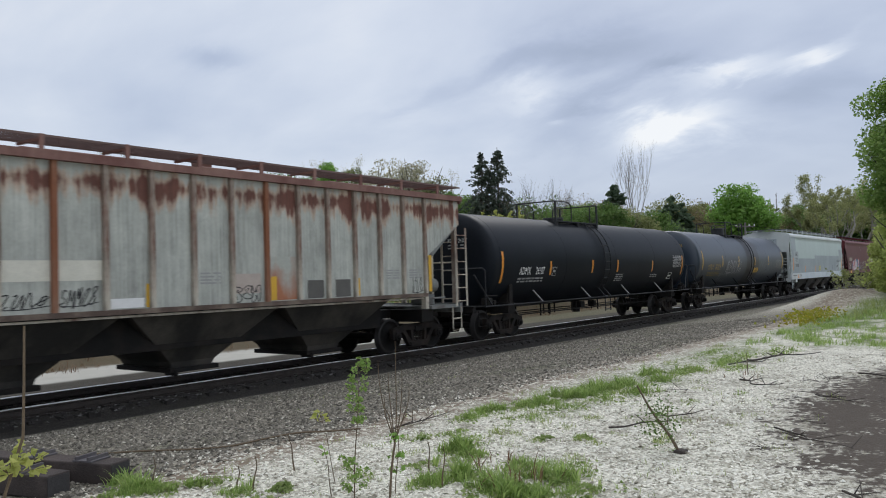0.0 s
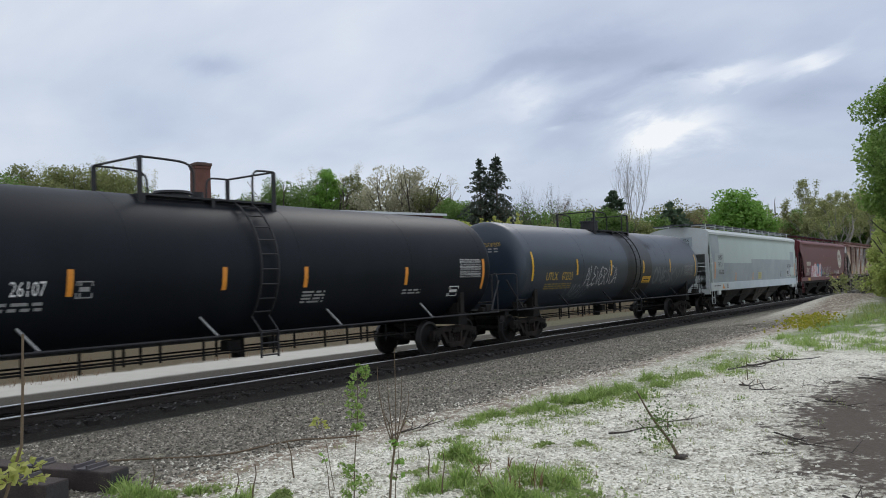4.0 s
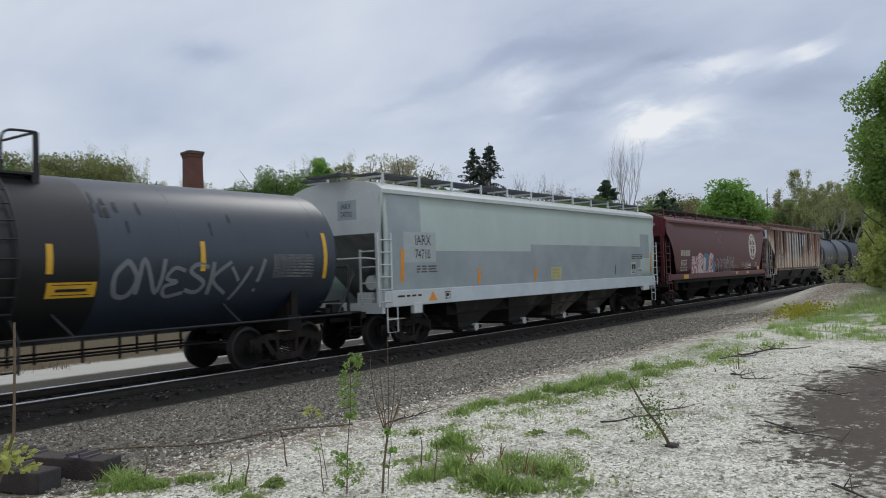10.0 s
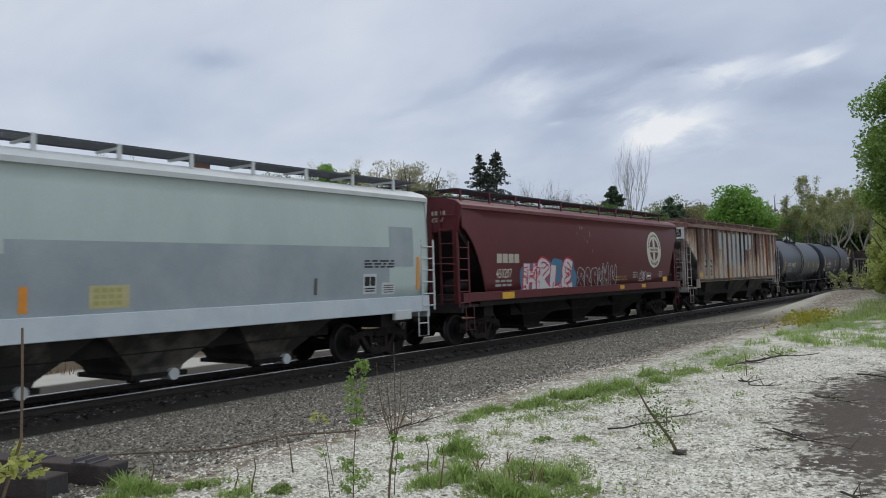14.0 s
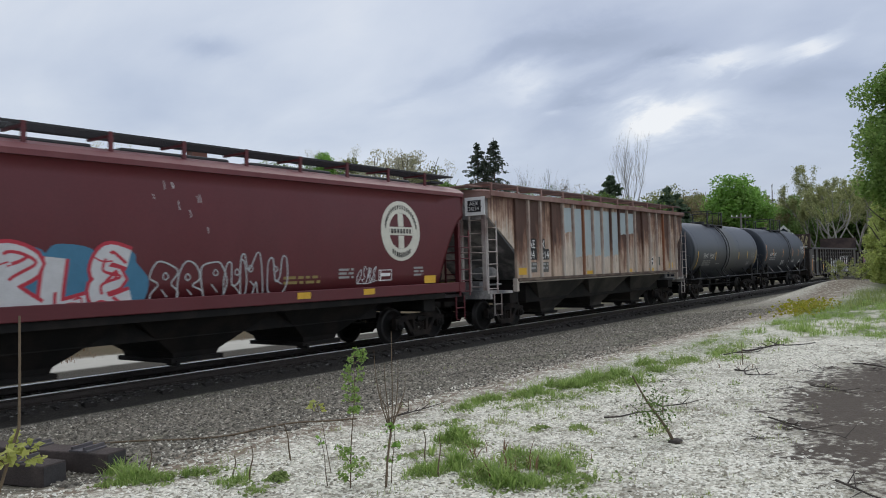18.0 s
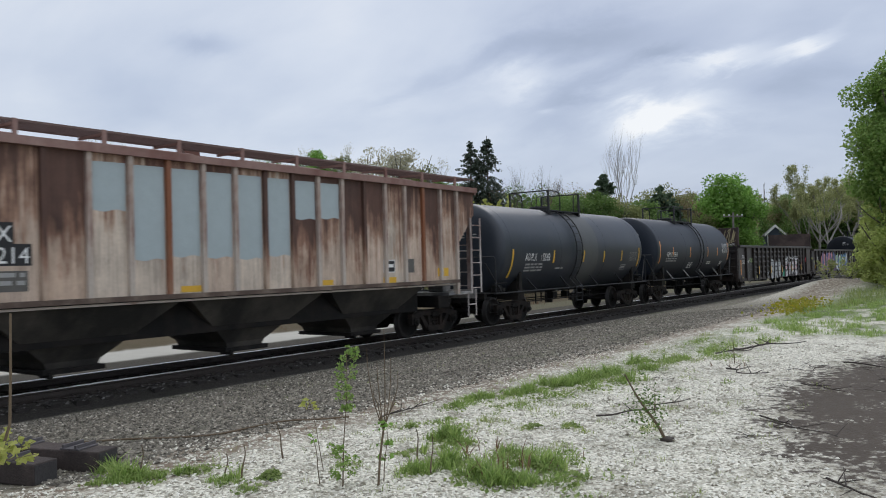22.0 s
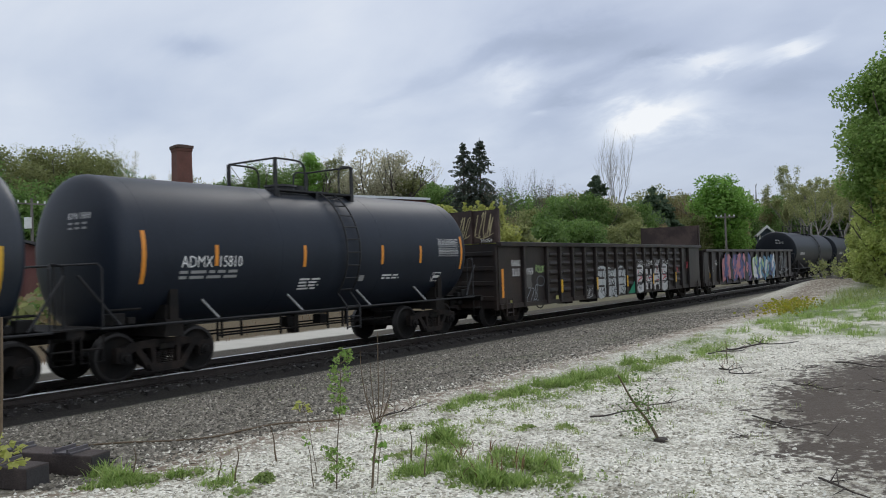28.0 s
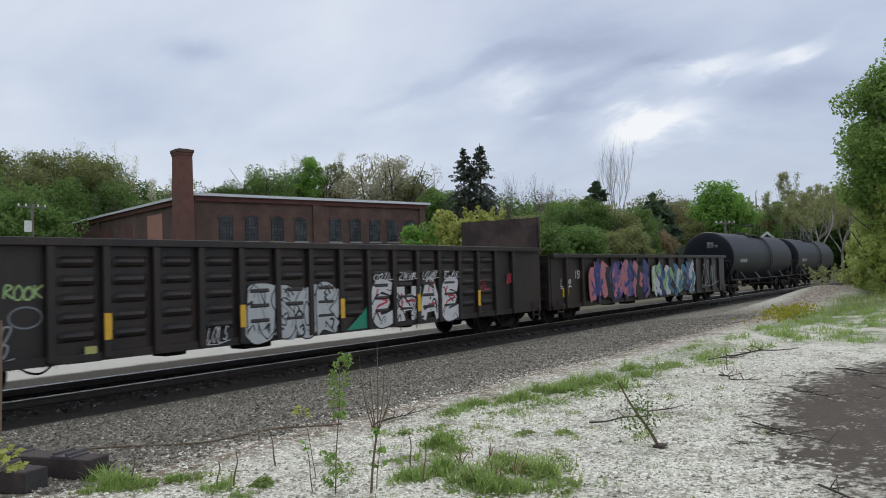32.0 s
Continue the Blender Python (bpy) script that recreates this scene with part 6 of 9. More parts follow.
bow2 = bowed(lift=0.009)
# repainted areas: each a sheet over the pale side
for a, b, z0, z1 in ((56.6, 57.97, 1.55, 3.98), (57.97, 63.8, 1.55, 2.55), (63.8, 73.05, 1.55, 2.78), (73.05, 74.0, 2.3, 3.3)):
    part("repainted_area", sheet(bmesh.new(), a - wuc, b - wuc, z0, z1, bow, 4, 8), M["mid_grey"], wcar, smooth=True)
part("repainted_area", sheet(bmesh.new(), 57.2 - wuc, 58.6 - wuc, 2.25, 3.04, bow2, 2, 6), paint("light_number_panel", (0.36, 0.40, 0.40)), wcar)
bow3 = bowed(lift=0.013)
part("lettering", lettering("IARX", 57.67 - wuc, 2.70, 0.27, bow3, 0.82), M["black_paint"], wcar)
part("lettering", lettering("74710", 57.67 - wuc, 2.34, 0.25, bow3, 0.76), M["black_paint"], wcar)
stencils(wcar, bow3, 57.75 - wuc, 2.12, rng, 3, 0.9, 0.04, M["vent_grey"])
part("reflector", sheet(bmesh.new(), 57.08 - wuc, 57.22 - wuc, 1.75, 2.6, bow3, 1, 4), M["orange_mark"], wcar)
for u in (60.76, 64.1):
    part("reflector", sheet(bmesh.new(), u - 0.07 - wuc, u + 0.07 - wuc, 1.6, 2.03, bow2, 1, 3), M["orange_mark"], wcar)
part("hazard_sign", sheet(bmesh.new(), 65.2 - wuc, 65.95 - wuc, 1.62, 2.02, bow2, 2, 2), paint("faded_yellow_sign", (0.46, 0.42, 0.22)), wcar, "faded yellow sign with small print")
part("sign_print", bars([(65.28 - wuc + 0.14 * i, 65.38 - wuc + 0.14 * i, 1.68 + 0.11 * j, 1.75 + 0.11 * j) for i in range(4) for j in range(3)], bow3), M["olive_print"], wcar)
stencils(wcar, bow2, 72.12 - wuc, 2.42, rng, 3, 1.1, 0.04, M["black_paint"])
for a, b, z0, z1 in ((72.08, 72.56, 1.65, 2.13), (72.77, 73.24, 1.62, 1.91)):
    part("placard", sheet(bmesh.new(), a - wuc, b - wuc, z0, z1, bow2), M["light_trim"], wcar, "white placard with black print")
part("placard_print", bars([(72.13 - wuc, 72.31 - wuc, 1.84, 2.06), (72.34 - wuc, 72.51 - wuc, 1.84, 2.06), (72.14 - wuc, 72.5 - wuc, 1.70, 1.73), (72.14 - wuc, 72.5 - wuc, 1.76, 1.79)], bow3), M["black_paint"], wcar)
part("placard_print", bars([(72.82 - wuc, 73.2 - wuc, 1.66 + 0.055 * k, 1.685 + 0.055 * k) for k in range(4)], bow3), M["vent_grey"], wcar)
part("reflector", sheet(bmesh.new(), 74.13 - wuc, 74.25 - wuc, 1.7, 2.55, bow3, 1, 4), M["orange_mark"], wcar)
part("small_label", sheet(bmesh.new(), 70.46 - wuc, 70.55 - wuc, 1.68, 2.05, bow3, 1, 2), M["vent_grey"], wcar)
part("jacking_pad", boxes((73.2 - wuc, 73.85 - wuc, -1.62, -1.5, 0.96, 1.2), bevel=0.02), M["light_trim"], wcar)
part("jacking_pad", boxes((57.54 - wuc, 57.92 - wuc, -1.62, -1.5, 0.92, 1.2), bevel=0.02), M["light_trim"], wcar)
sill = flat_side(-1.605)
part("hazard_triangle", bmesh.ops.contextual_create and (lambda b: (b.faces.new([b.verts.new((x - wuc, -1.606, z)) for x, z in ((58.2, 1.22), (58.6, 1.22), (58.4, 1.48))]), b)[1])(bmesh.new()), M["orange_mark"], wcar, "orange triangle on the sill")
part("sill_cover", sheet(bmesh.new(), 56.45 - wuc, 59.3 - wuc, 1.16, 1.52, flat_side(-1.6035)), M["light_trim"], wcar)
stencils(wcar, flat_side(-1.608), 56.9 - wuc, 1.36, rng, 1, 1.0, 0.05, M["black_paint"])
frame_sign(wcar, flat_side(-1.608), 58.95 - wuc, 59.2 - wuc, 1.24, 1.44, M["black_paint"])
part("number_patch", boxes((56.41 - wuc - 0.034, 56.41 - wuc - 0.028, -0.75, -0.1, 3.38, 3.88)), M["mid_grey"], wcar)
end_l = lambda y, z: (56.41 - wuc - 0.036, -y, z)
part("lettering", lettering("IARX", 0.2, 3.66, 0.15, end_l, 0.8), M["black_paint"], wcar)
part("lettering", lettering("74710", 0.2, 3.45, 0.15, end_l, 0.75), M["black_paint"], wcar)

M["oxide"] = material("oxide_red_car_paint", (0.098, 0.0140, 0.0180), 0.45, 0, 0.16, 0.9, 30, 0.02, (0.100, 0.019, 0.023), (0.4, 0.65), 0.4)
M["oxide_light"] = material("dusty_oxide_trim", (0.135, 0.034, 0.038), 0.5, 0, 0.2, 2, 30, 0.03, (0.16, 0.055, 0.055), (0.45, 0.7))
M["black_end"] = material("black_brown_end_paint", (0.020, 0.015, 0.015), 0.6, 0, 0.3, 2, 30, 0.05)
M["black_grating"] = material("black_grating", (0.03, 0.03, 0.032), 0.6, 0.2, 0.2, 5, 40)
bcar, buc = smooth_hopper(76.23, 93.3, "oxide-red covered hopper car with a cream emblem and graffiti", M["oxide"], M["black_end"], M["oxide"], M["oxide"], M["oxide_light"], M["running_gear"], (77.78, 91.85), 3, M["black_grating"], True, 3.98)
bow = bowed(1.52, 3.98, 0.005)
bow2 = bowed(1.52, 3.98, 0.012)
bow3 = bowed(1.52, 3.98, 0.018)
# the railway's name as plain upright blocks
nm = []
for i in range(4):
    a = 78.02 + i * 0.335 - buc
    nm += [(a, a + 0.28, 2.38, 2.66)]
M["worn_cream"] = paint("worn_cream_paint", (0.42, 0.39, 0.32))
for r in nm:
    part("name_block", bars([r], bow), M["worn_cream"], bcar, "cream block shape of a railway name")
part("lettering", lettering("450207", 77.98 - buc, 1.93, 0.28, bow, 0.75), M["cream_paint"], bcar)
stencils(bcar, bow, 77.95 - buc, 1.80, rng, 2, 0.95, 0.07)
# round cream emblem with a cross
bm = bmesh.new()
ring = [(90.48 - buc + 0.78 * math.cos(a), 2.92 + 0.76 * math.sin(a)) for a in [2 * math.pi * k / 48 for k in range(48)]]
hub = [(90.48 - buc + 0.47 * math.cos(a), 2.92 + 0.46 * math.sin(a)) for a in [2 * math.pi * k / 48 for k in range(48)]]
vo, vi = [bm.verts.new(bow(*p)) for p in ring], [bm.verts.new(bow(*p)) for p in hub]
for k in range(48):
    bm.faces.new((vo[k], vo[(k + 1) % 48], vi[(k + 1) % 48], vi[k]))
part("emblem_ring", bm, M["cream_paint"], bcar, "cream ring of a round emblem")
part("emblem_cross", bars([(90.37 - buc, 90.59 - buc, 2.47, 2.80), (90.37 - buc, 90.59 - buc, 3.03, 3.37), (90.02 - buc, 90.94 - buc, 2.81, 3.02)], bow), M["cream_paint"], bcar)
em = []
for k in range(19):
    a = math.pi * (0.06 + 0.88 * k / 18)
    em.append((90.48 - buc + 0.625 * math.cos(a) - 0.02, 90.48 - buc + 0.625 * math.cos(a) + 0.02, 2.92 + 0.61 * math.sin(a) - 0.055, 2.92 + 0.61 * math.sin(a) + 0.055))
for k in range(9):
    a = math.pi * (1.32 + 0.36 * k / 8)
    em.append((90.48 - buc + 0.625 * math.cos(a) - 0.025, 90.48 - buc + 0.625 * math.cos(a) + 0.025, 2.92 + 0.61 * math.sin(a) - 0.06, 2.92 + 0.61 * math.sin(a) + 0.06))
for k in range(7):
    em.append((90.08 - buc + 0.12 * k, 90.15 - buc + 0.12 * k, 2.86, 2.97))
tagged(part("emblem_print", bars(em, bow2), M["black_end"], bcar), kind="stuff")
throw_up(rng, bcar, 79.6 - buc, 83.0 - buc, 1.36, 2.42, 4, bow2, M["white_spray"], M["red_spray"], M["blue_spray"], M["red_spray"], "HRLE", 0.13)
part("tag", bubbles(rng, 83.35 - buc, 86.5 - buc, 1.40, 2.25, 6, 0.03, bow2), M["silver_spray"], bcar, "faded white outline tag")
part("tag", scrawl(rng, 88.8 - buc, 89.5 - buc, 1.66, 2.0, 4, 0.025, bow2), M["white_spray"], bcar, "small white tag")
frame_sign(bcar, bow2, 89.6 - buc, 90.1 - buc, 1.68, 1.95, M["white_paint"])
stencils(bcar, bow, 86.5 - buc, 1.8, rng, 2, 1.1, 0.06, M["tag_yellow"])
stencils(bcar, bow, 88.2 - buc, 1.95, rng, 3, 0.5, 0.05)
stencils(bcar, bow, 91.0 - buc, 1.95, rng, 3, 0.4, 0.05)
for a, b, z0, z1, y in ((78.26, 78.95, 1.3, 1.5, -1.606), (86.85, 87.25, 1.36, 1.5, -1.606), (89.0, 89.4, 1.36, 1.5, -1.606), (91.45, 91.95, 1.56, 1.76, -1.56)):
    part("reflector", sheet(bmesh.new(), a - buc, b - buc, z0, z1, flat_side(y)), M["yellow_mark"], bcar)
endb = lambda y, z: (76.23 - buc - 0.036, -y, z)
for i in range(4):
    part("name_block", bars([(0.55 + 0.14 * i, 0.64 + 0.14 * i, 3.78, 3.9)], endb), M["worn_cream"], bcar)
part("lettering", lettering("450207", 0.55, 3.58, 0.13, endb, 0.8), M["cream_paint"], bcar)
for k in range(9):
    x, z = 83.6 - buc + rng.uniform(-0.4, 1.1), 3.3 + rng.uniform(-0.45, 0.5)
    part("paint_splash", ribbon(bmesh.new(), [(x, z), (x + 0.02, z - 0.08), (x + 0.03, z - rng.uniform(0.1, 0.2))], 0.012, bow), M["white_spray"], bcar, "small white paint splash")

# ---- gondolas ----
M["gondola_black"] = material("worn_black_brown_paint", (0.0150, 0.0125, 0.0120), 0.5, 0, 0.4, 1.6, 30, 0.08, (0.036, 0.024, 0.019), (0.42, 0.68), 0.5)


def gondola(u0, u1, z0, z1, ribs, label, trucks, mat, panels):
    uc, L = (u0 + u1) / 2, u1 - u0
    car = thing("gondola_car", pose(uc, TRACK_Y, 0), label, "gondola car", "cars of the freight train")
    CARS.append((car, uc))
    for s in (-1, 1):
        part("side_plate", boxes((-L / 2, L / 2, min(s * 1.46, s * 1.49), max(s * 1.46, s * 1.49), z0, z1)), mat, car)
        part("top_chord", boxes((-L / 2 - 0.05, L / 2 + 0.05, min(s * 1.44, s * 1.63), max(s * 1.44, s * 1.63), z1 - 0.04, z1 + 0.10), bevel=0.015), mat, car)
        part("side_sill", boxes((-L / 2, L / 2, min(s * 1.44, s * 1.55), max(s * 1.44, s * 1.55), z0 - 0.03, z0 + 0.12)), mat, car)
    part("floor", boxes((-L / 2, L / 2, -1.45, 1.45, 1.04, 1.14)), mat, car)
    for s in (-1, 1):
        xe = s * L / 2
        wall = part("end_wall", boxes((xe - 0.04, xe + 0.04, -1.46, 1.46, z0, z1 + 0.05)), mat, car)
        for k in range(4):
            zz = z0 + 0.25 + k * (z1 - z0 - 0.3) / 3.6
            part("end_rib", boxes((min(xe + s * 0.02, xe + s * 0.11), max(xe + s * 0.02, xe + s * 0.11), -1.42, 1.42, zz, zz + 0.14), bevel=0.02), mat, wall)
        for y in (-1.42, 1.42, 0):
            part("end_post", boxes((min(xe + s * 0.02, xe + s * 0.13), max(xe + s * 0.02, xe + s * 0.13), y - 0.05, y + 0.05, z0 - 0.05, z1)), mat, wall)
        part("end_ladder", ladder_bm(bmesh.new(), xe - s * 0.45 - 0.2, xe - s * 0.45 + 0.2, -1.60, 0.36, z0 + 0.3, 2), mat, car)
        coupler(car, xe, s)
    part("center_sill", boxes((-L / 2 + 0.1, L / 2 - 0.1, -0.3, 0.3, 0.78, 1.04)), M["running_gear"], car)
    for t in trucks:
        part("bolster", boxes((t - uc - 0.2, t - uc + 0.2, -1.4, 1.4, 0.74, 1.04)), M["running_gear"], car)
        truck(car, t - uc)
    rib = mesh_of("side_rib", boxes((-0.07, 0.07, -1.61, -1.48, z0, z1), bevel=0.02))
    ribf = mesh_of("side_rib", boxes((-0.07, 0.07, 1.48, 1.61, z0, z1)))
    for r in ribs:
        part("side_rib", rib, mat, car, at=pose(r - uc, 0, 0))
        part("side_rib", ribf, mat, car, at=pose(r - uc, 0, 0))
    h = (z1 - z0 - 0.35) / 5.2
    made = {}
    for a, b in zip(ribs, ribs[1:]):
        if not panels(a, b):
            continue
        w = round(b - a - 0.3, 2)
        if w not in made:
            bm = bmesh.new()
            for k in range(5):
                zc = z0 + 0.32 + h * (k + 0.35)
                prof = [(-0.11, 0.0), (-0.075, 0.055), (-0.02, 0.085), (0.035, 0.07), (0.09, 0.0)]
                loft(bm, [[(x, -1.488 - d * f, zc + z) for z, d in prof] for x, f in ((-w / 2, 0.1), (-w / 2 + 0.1, 1), (w / 2 - 0.1, 1), (w / 2, 0.1))], close=True)
            made[w] = mesh_of("corrugated_panel", bm)
        part("corrugated_panel", made[w], mat, car, at=pose((a + b) / 2 - uc, 0, 0))
    bm = bmesh.new()
    for x, w, d in ((-4.1, 0.5, 0.16), (-2.0, 0.8, 0.2), (-6.0, 0.7, 0.1), (3.4, 0.3, 0.14)):
        box(bm, x - w / 2, x + w / 2, -1.0, -0.55, z0 - d, 0.82, 0.03)
    tube(bm, [(trucks[0] - uc + 1.3, -0.8, z0 - 0.04), (trucks[1] - uc - 1.3, -0.8, z0 - 0.04)], 0.025, 6)
    part("brake_gear", bm, M["running_gear"], car)
    return car, uc


ribs = [140.6, 142.2] + [143.2 + 1.002 * k for k in range(14)] + [157.3]
car, uc = gondola(139.1, 159.15, 0.62, 2.60, ribs, "long black-brown gondola car with corrugated sides and graffiti", (140.52, 157.6), M["gondola_black"], lambda a, b: 142 < a < 156)
for s, u in ((-1, 139.2), (1, 159.05)):
    bh = part("bulkhead", boxes((u - uc - 0.05, u - uc + 0.05, -1.5, 1.5, 2.68, 3.72)), M["bulkhead_brown"], car, "raised dark steel bulkhead")
    for y in (-1.5, -0.5, 0.5, 1.5):
        part("bulkhead_post", boxes((u - uc + min(0.05 * s, 0.16 * s), u - uc + max(0.05 * s, 0.16 * s), y - 0.06, y + 0.06, 2.68, 3.74)), M["bulkhead_brown"], bh)
end_g = lambda y, z: (139.2 - uc - 0.17, -y, z)
M["tan_spray"] = paint("tan_spray", (0.42, 0.36, 0.20))
part("tag", scrawl(rng, 0.7, 1.35, 2.9, 3.6, 4, 0.03, end_g), M["tan_spray"], car, "tan sprayed tag")
part("tag", scrawl(rng, 0.1, 0.5, 2.9, 3.5, 3, 0.025, end_g), M["tan_spray"], car, "tan sprayed tag")
part("lettering", lettering("365059", 0.9, 2.70, 0.11, end_g, 0.9), M["white_paint"], car)
gs = flat_side(-1.497)
part("lettering", lettering("GNBC", 139.87 - uc, 1.93, 0.2, gs, 0.78), M["white_paint"], car)
part("lettering", lettering("365", 139.9 - uc, 1.6, 0.25, gs, 0.98), M["white_paint"], car)
part("lettering", lettering("059", 140.84 - uc, 1.62, 0.23, gs, 1.0), M["white_paint"], car)
part("tag", tag_line("ROOK", 141.47 - uc, 142.1 - uc, 1.7, 1.92, 0.035, gs, 8), M["lime_spray"], car, "pale green sprayed tag")
part("tag", ribbon(bmesh.new(), curve_points([(141.83 - uc + 0.27 * math.cos(k * 0.785), 1.4 + 0.17 * math.sin(k * 0.785)) for k in range(8)], 4, True), 0.03, gs, True), M["faint_spray"], car, "faded grey ring")
part("tag", scrawl(rng, 140.85 - uc, 141.6 - uc, 0.72, 1.2, 3, 0.03, gs), M["grey_spray"], car, "smudged grey tag")
part("smudge", fan(bmesh.new(), blob(rng, 141.0 - uc, 1.45, 0.45, 0.6), gs), M["vent_grey"], car)
part("reflector", boxes((139.04 - uc, 139.16 - uc, -1.635, -1.625, 0.95, 1.85)), M["orange_mark"], car)
for u in (143.2, 146.2, 149.21, 152.22, 155.2):
    part("reflector", sheet(bmesh.new(), u - 0.07 - uc, u + 0.07 - uc, 0.94, 1.4, flat_side(-1.616)), M["yellow_mark"], car)
gp = flat_side(-1.555)
throw_up(rng, car, 146.4 - uc, 149.1 - uc, 0.66, 1.72, 4, gp, M["silver_spray"], M["black_paint"], M["silver_spray"], M["grey_spray"], "NSOR", 0.06)
throw_up(rng, car, 150.3 - uc, 154.3 - uc, 0.66, 1.72, 4, gp, M["white_spray"], M["black_paint"], None, M["red_spray"], "EHAE", 0.07)
for k in range(4):
    part("tag", scrawl(rng, 150.35 + k * 1.0 - uc, 151.1 + k * 1.0 - uc, 1.8, 1.98, 4, 0.02, flat_side(-1.62)), M["white_spray"], car, "small white and red sprayed letters")
part("green_patch", fan(bmesh.new(), [(149.4 - uc, 0.64), (150.25 - uc, 0.64), (150.3 - uc, 1.3), (149.95 - uc, 1.0)], flat_side(-1.552)), M["green_spray"], car)
part("tag", scrawl(rng, 145.32 - uc, 145.87 - uc, 0.68, 1.0, 4, 0.02, gp), M["white_spray"], car, "small white tag")
part("tag", scrawl(rng, 155.3 - uc, 155.8 - uc, 1.4, 1.75, 2, 0.04, gp), M["red_spray"], car, "small red tag")
part("tag", scrawl(rng, 156.9 - uc, 157.2 - uc, 1.6, 1.85, 2, 0.04, gp), M["red_spray"], car, "small red tag")
for u in (139.65, 142.8):
    part("yellow_plate", sheet(bmesh.new(), u - uc, u + 0.22 - uc, 0.72, 0.85, flat_side(-1.556)), M["olive_print"], car)
part("chain", tubes(curve_points([(141.75 - uc, -1.3, 0.66), (141.95 - uc, -1.3, 0.5), (142.2 - uc, -1.3, 0.47), (142.45 - uc, -1.3, 0.66)], 6), r=0.02, sides=5), M["running_gear"], car)

ribs = [161.1 + 1.34 * k for k in range(15)]
car, uc = gondola(160.05, 181.1, 0.58, 2.40, ribs, "black gondola car with colourful graffiti", (162.0, 179.2), M["gondola_black"], lambda a, b: False)
gs, gp = flat_side(-1.497), flat_side(-1.615)
slashes(rng, car, 163.0 - uc, 168.9 - uc, 0.64, 2.2, 34, gp, [M["pink_spray"], M["navy_spray"], M["pink_spray"], M["black_paint"], M["navy_spray"], M["violet_spray"]])
slashes(rng, car, 169.5 - uc, 175.3 - uc, 0.64, 2.15, 30, gp, [M["lime_spray"], M["blue_spray"], M["navy_spray"], M["white_spray"], M["black_paint"], M["blue_spray"]])
part("lettering", lettering("1501", 161.9 - uc, 1.6, 0.3, gs, 0.9), M["white_paint"], car)
part("reflector", sheet(bmesh.new(), 160.9 - uc, 161.4 - uc, 0.95, 1.25, gs), M["yellow_mark"], car)
part("tag", scrawl(rng, 160.7 - uc, 161.6 - uc, 1.3, 1.6, 3, 0.04, gs), M["white_spray"], car, "small white tag")
part("tag", scrawl(rng, 176.5 - uc, 179.5 - uc, 1.0, 2.1, 4, 0.06, gp), M["grey_spray"], car, "faded grey tag")
# ---- buildings beyond the track ----
def at_angle(turn, dist):
    """The place on the plan at an angle from the track and a distance from the eye."""
    return dist * math.cos(radians(turn)), dist * math.sin(radians(turn))


M["brick"] = material("dark_red_mill_brick", (0.080, 0.050, 0.041), 0.85, 0, 0.4, 0.7, 9, 0.1, (0.130, 0.080, 0.064), (0.42, 0.66))
M["brick_red"] = material("red_infill_brick", (0.115, 0.045, 0.042), 0.85, 0, 0.25, 0.9, 14, 0.1, (0.13, 0.06, 0.05))
M["brick_pink"] = material("pinkish_brick", (0.34, 0.17, 0.125), 0.85, 0, 0.2, 1.2, 14, 0.08)
M["brick_pale"] = material("whitewashed_brick", (0.27, 0.20, 0.175), 0.85, 0, 0.3, 0.8, 14, 0.08, (0.18, 0.115, 0.095))
M["brick_chimney"] = material("orange_brown_chimney_brick", (0.14, 0.062, 0.048), 0.85, 0, 0.35, 1.5, 14, 0.1, (0.12, 0.06, 0.048))
M["roof_edge"] = material("white_roof_edge_metal", (0.60, 0.62, 0.63), 0.5, 0, 0.1, 1, 20)
M["dark_glass"] = material("old_window_glass", (0.012, 0.013, 0.014), 0.35, 0, 0.3, 1.5, 10, 0.02, (0.06, 0.065, 0.07))
M["win_frame"] = material("grey_window_bars", (0.055, 0.06, 0.062), 0.6, 0, 0.15, 2, 20)
M["stone_cap"] = material("grey_stone_cap", (0.26, 0.25, 0.24), 0.85, 0, 0.25, 2, 20)


def arch_outline(w, h, rise, n=7):
    pts = [(-w / 2, 0), (w / 2, 0), (w / 2, h - rise)]
    for k in range(1, n):
        a = math.pi * k / n
        pts.append((w / 2 * math.cos(a), h - rise + rise * math.sin(a)))
    return pts + [(-w / 2, h - rise)]


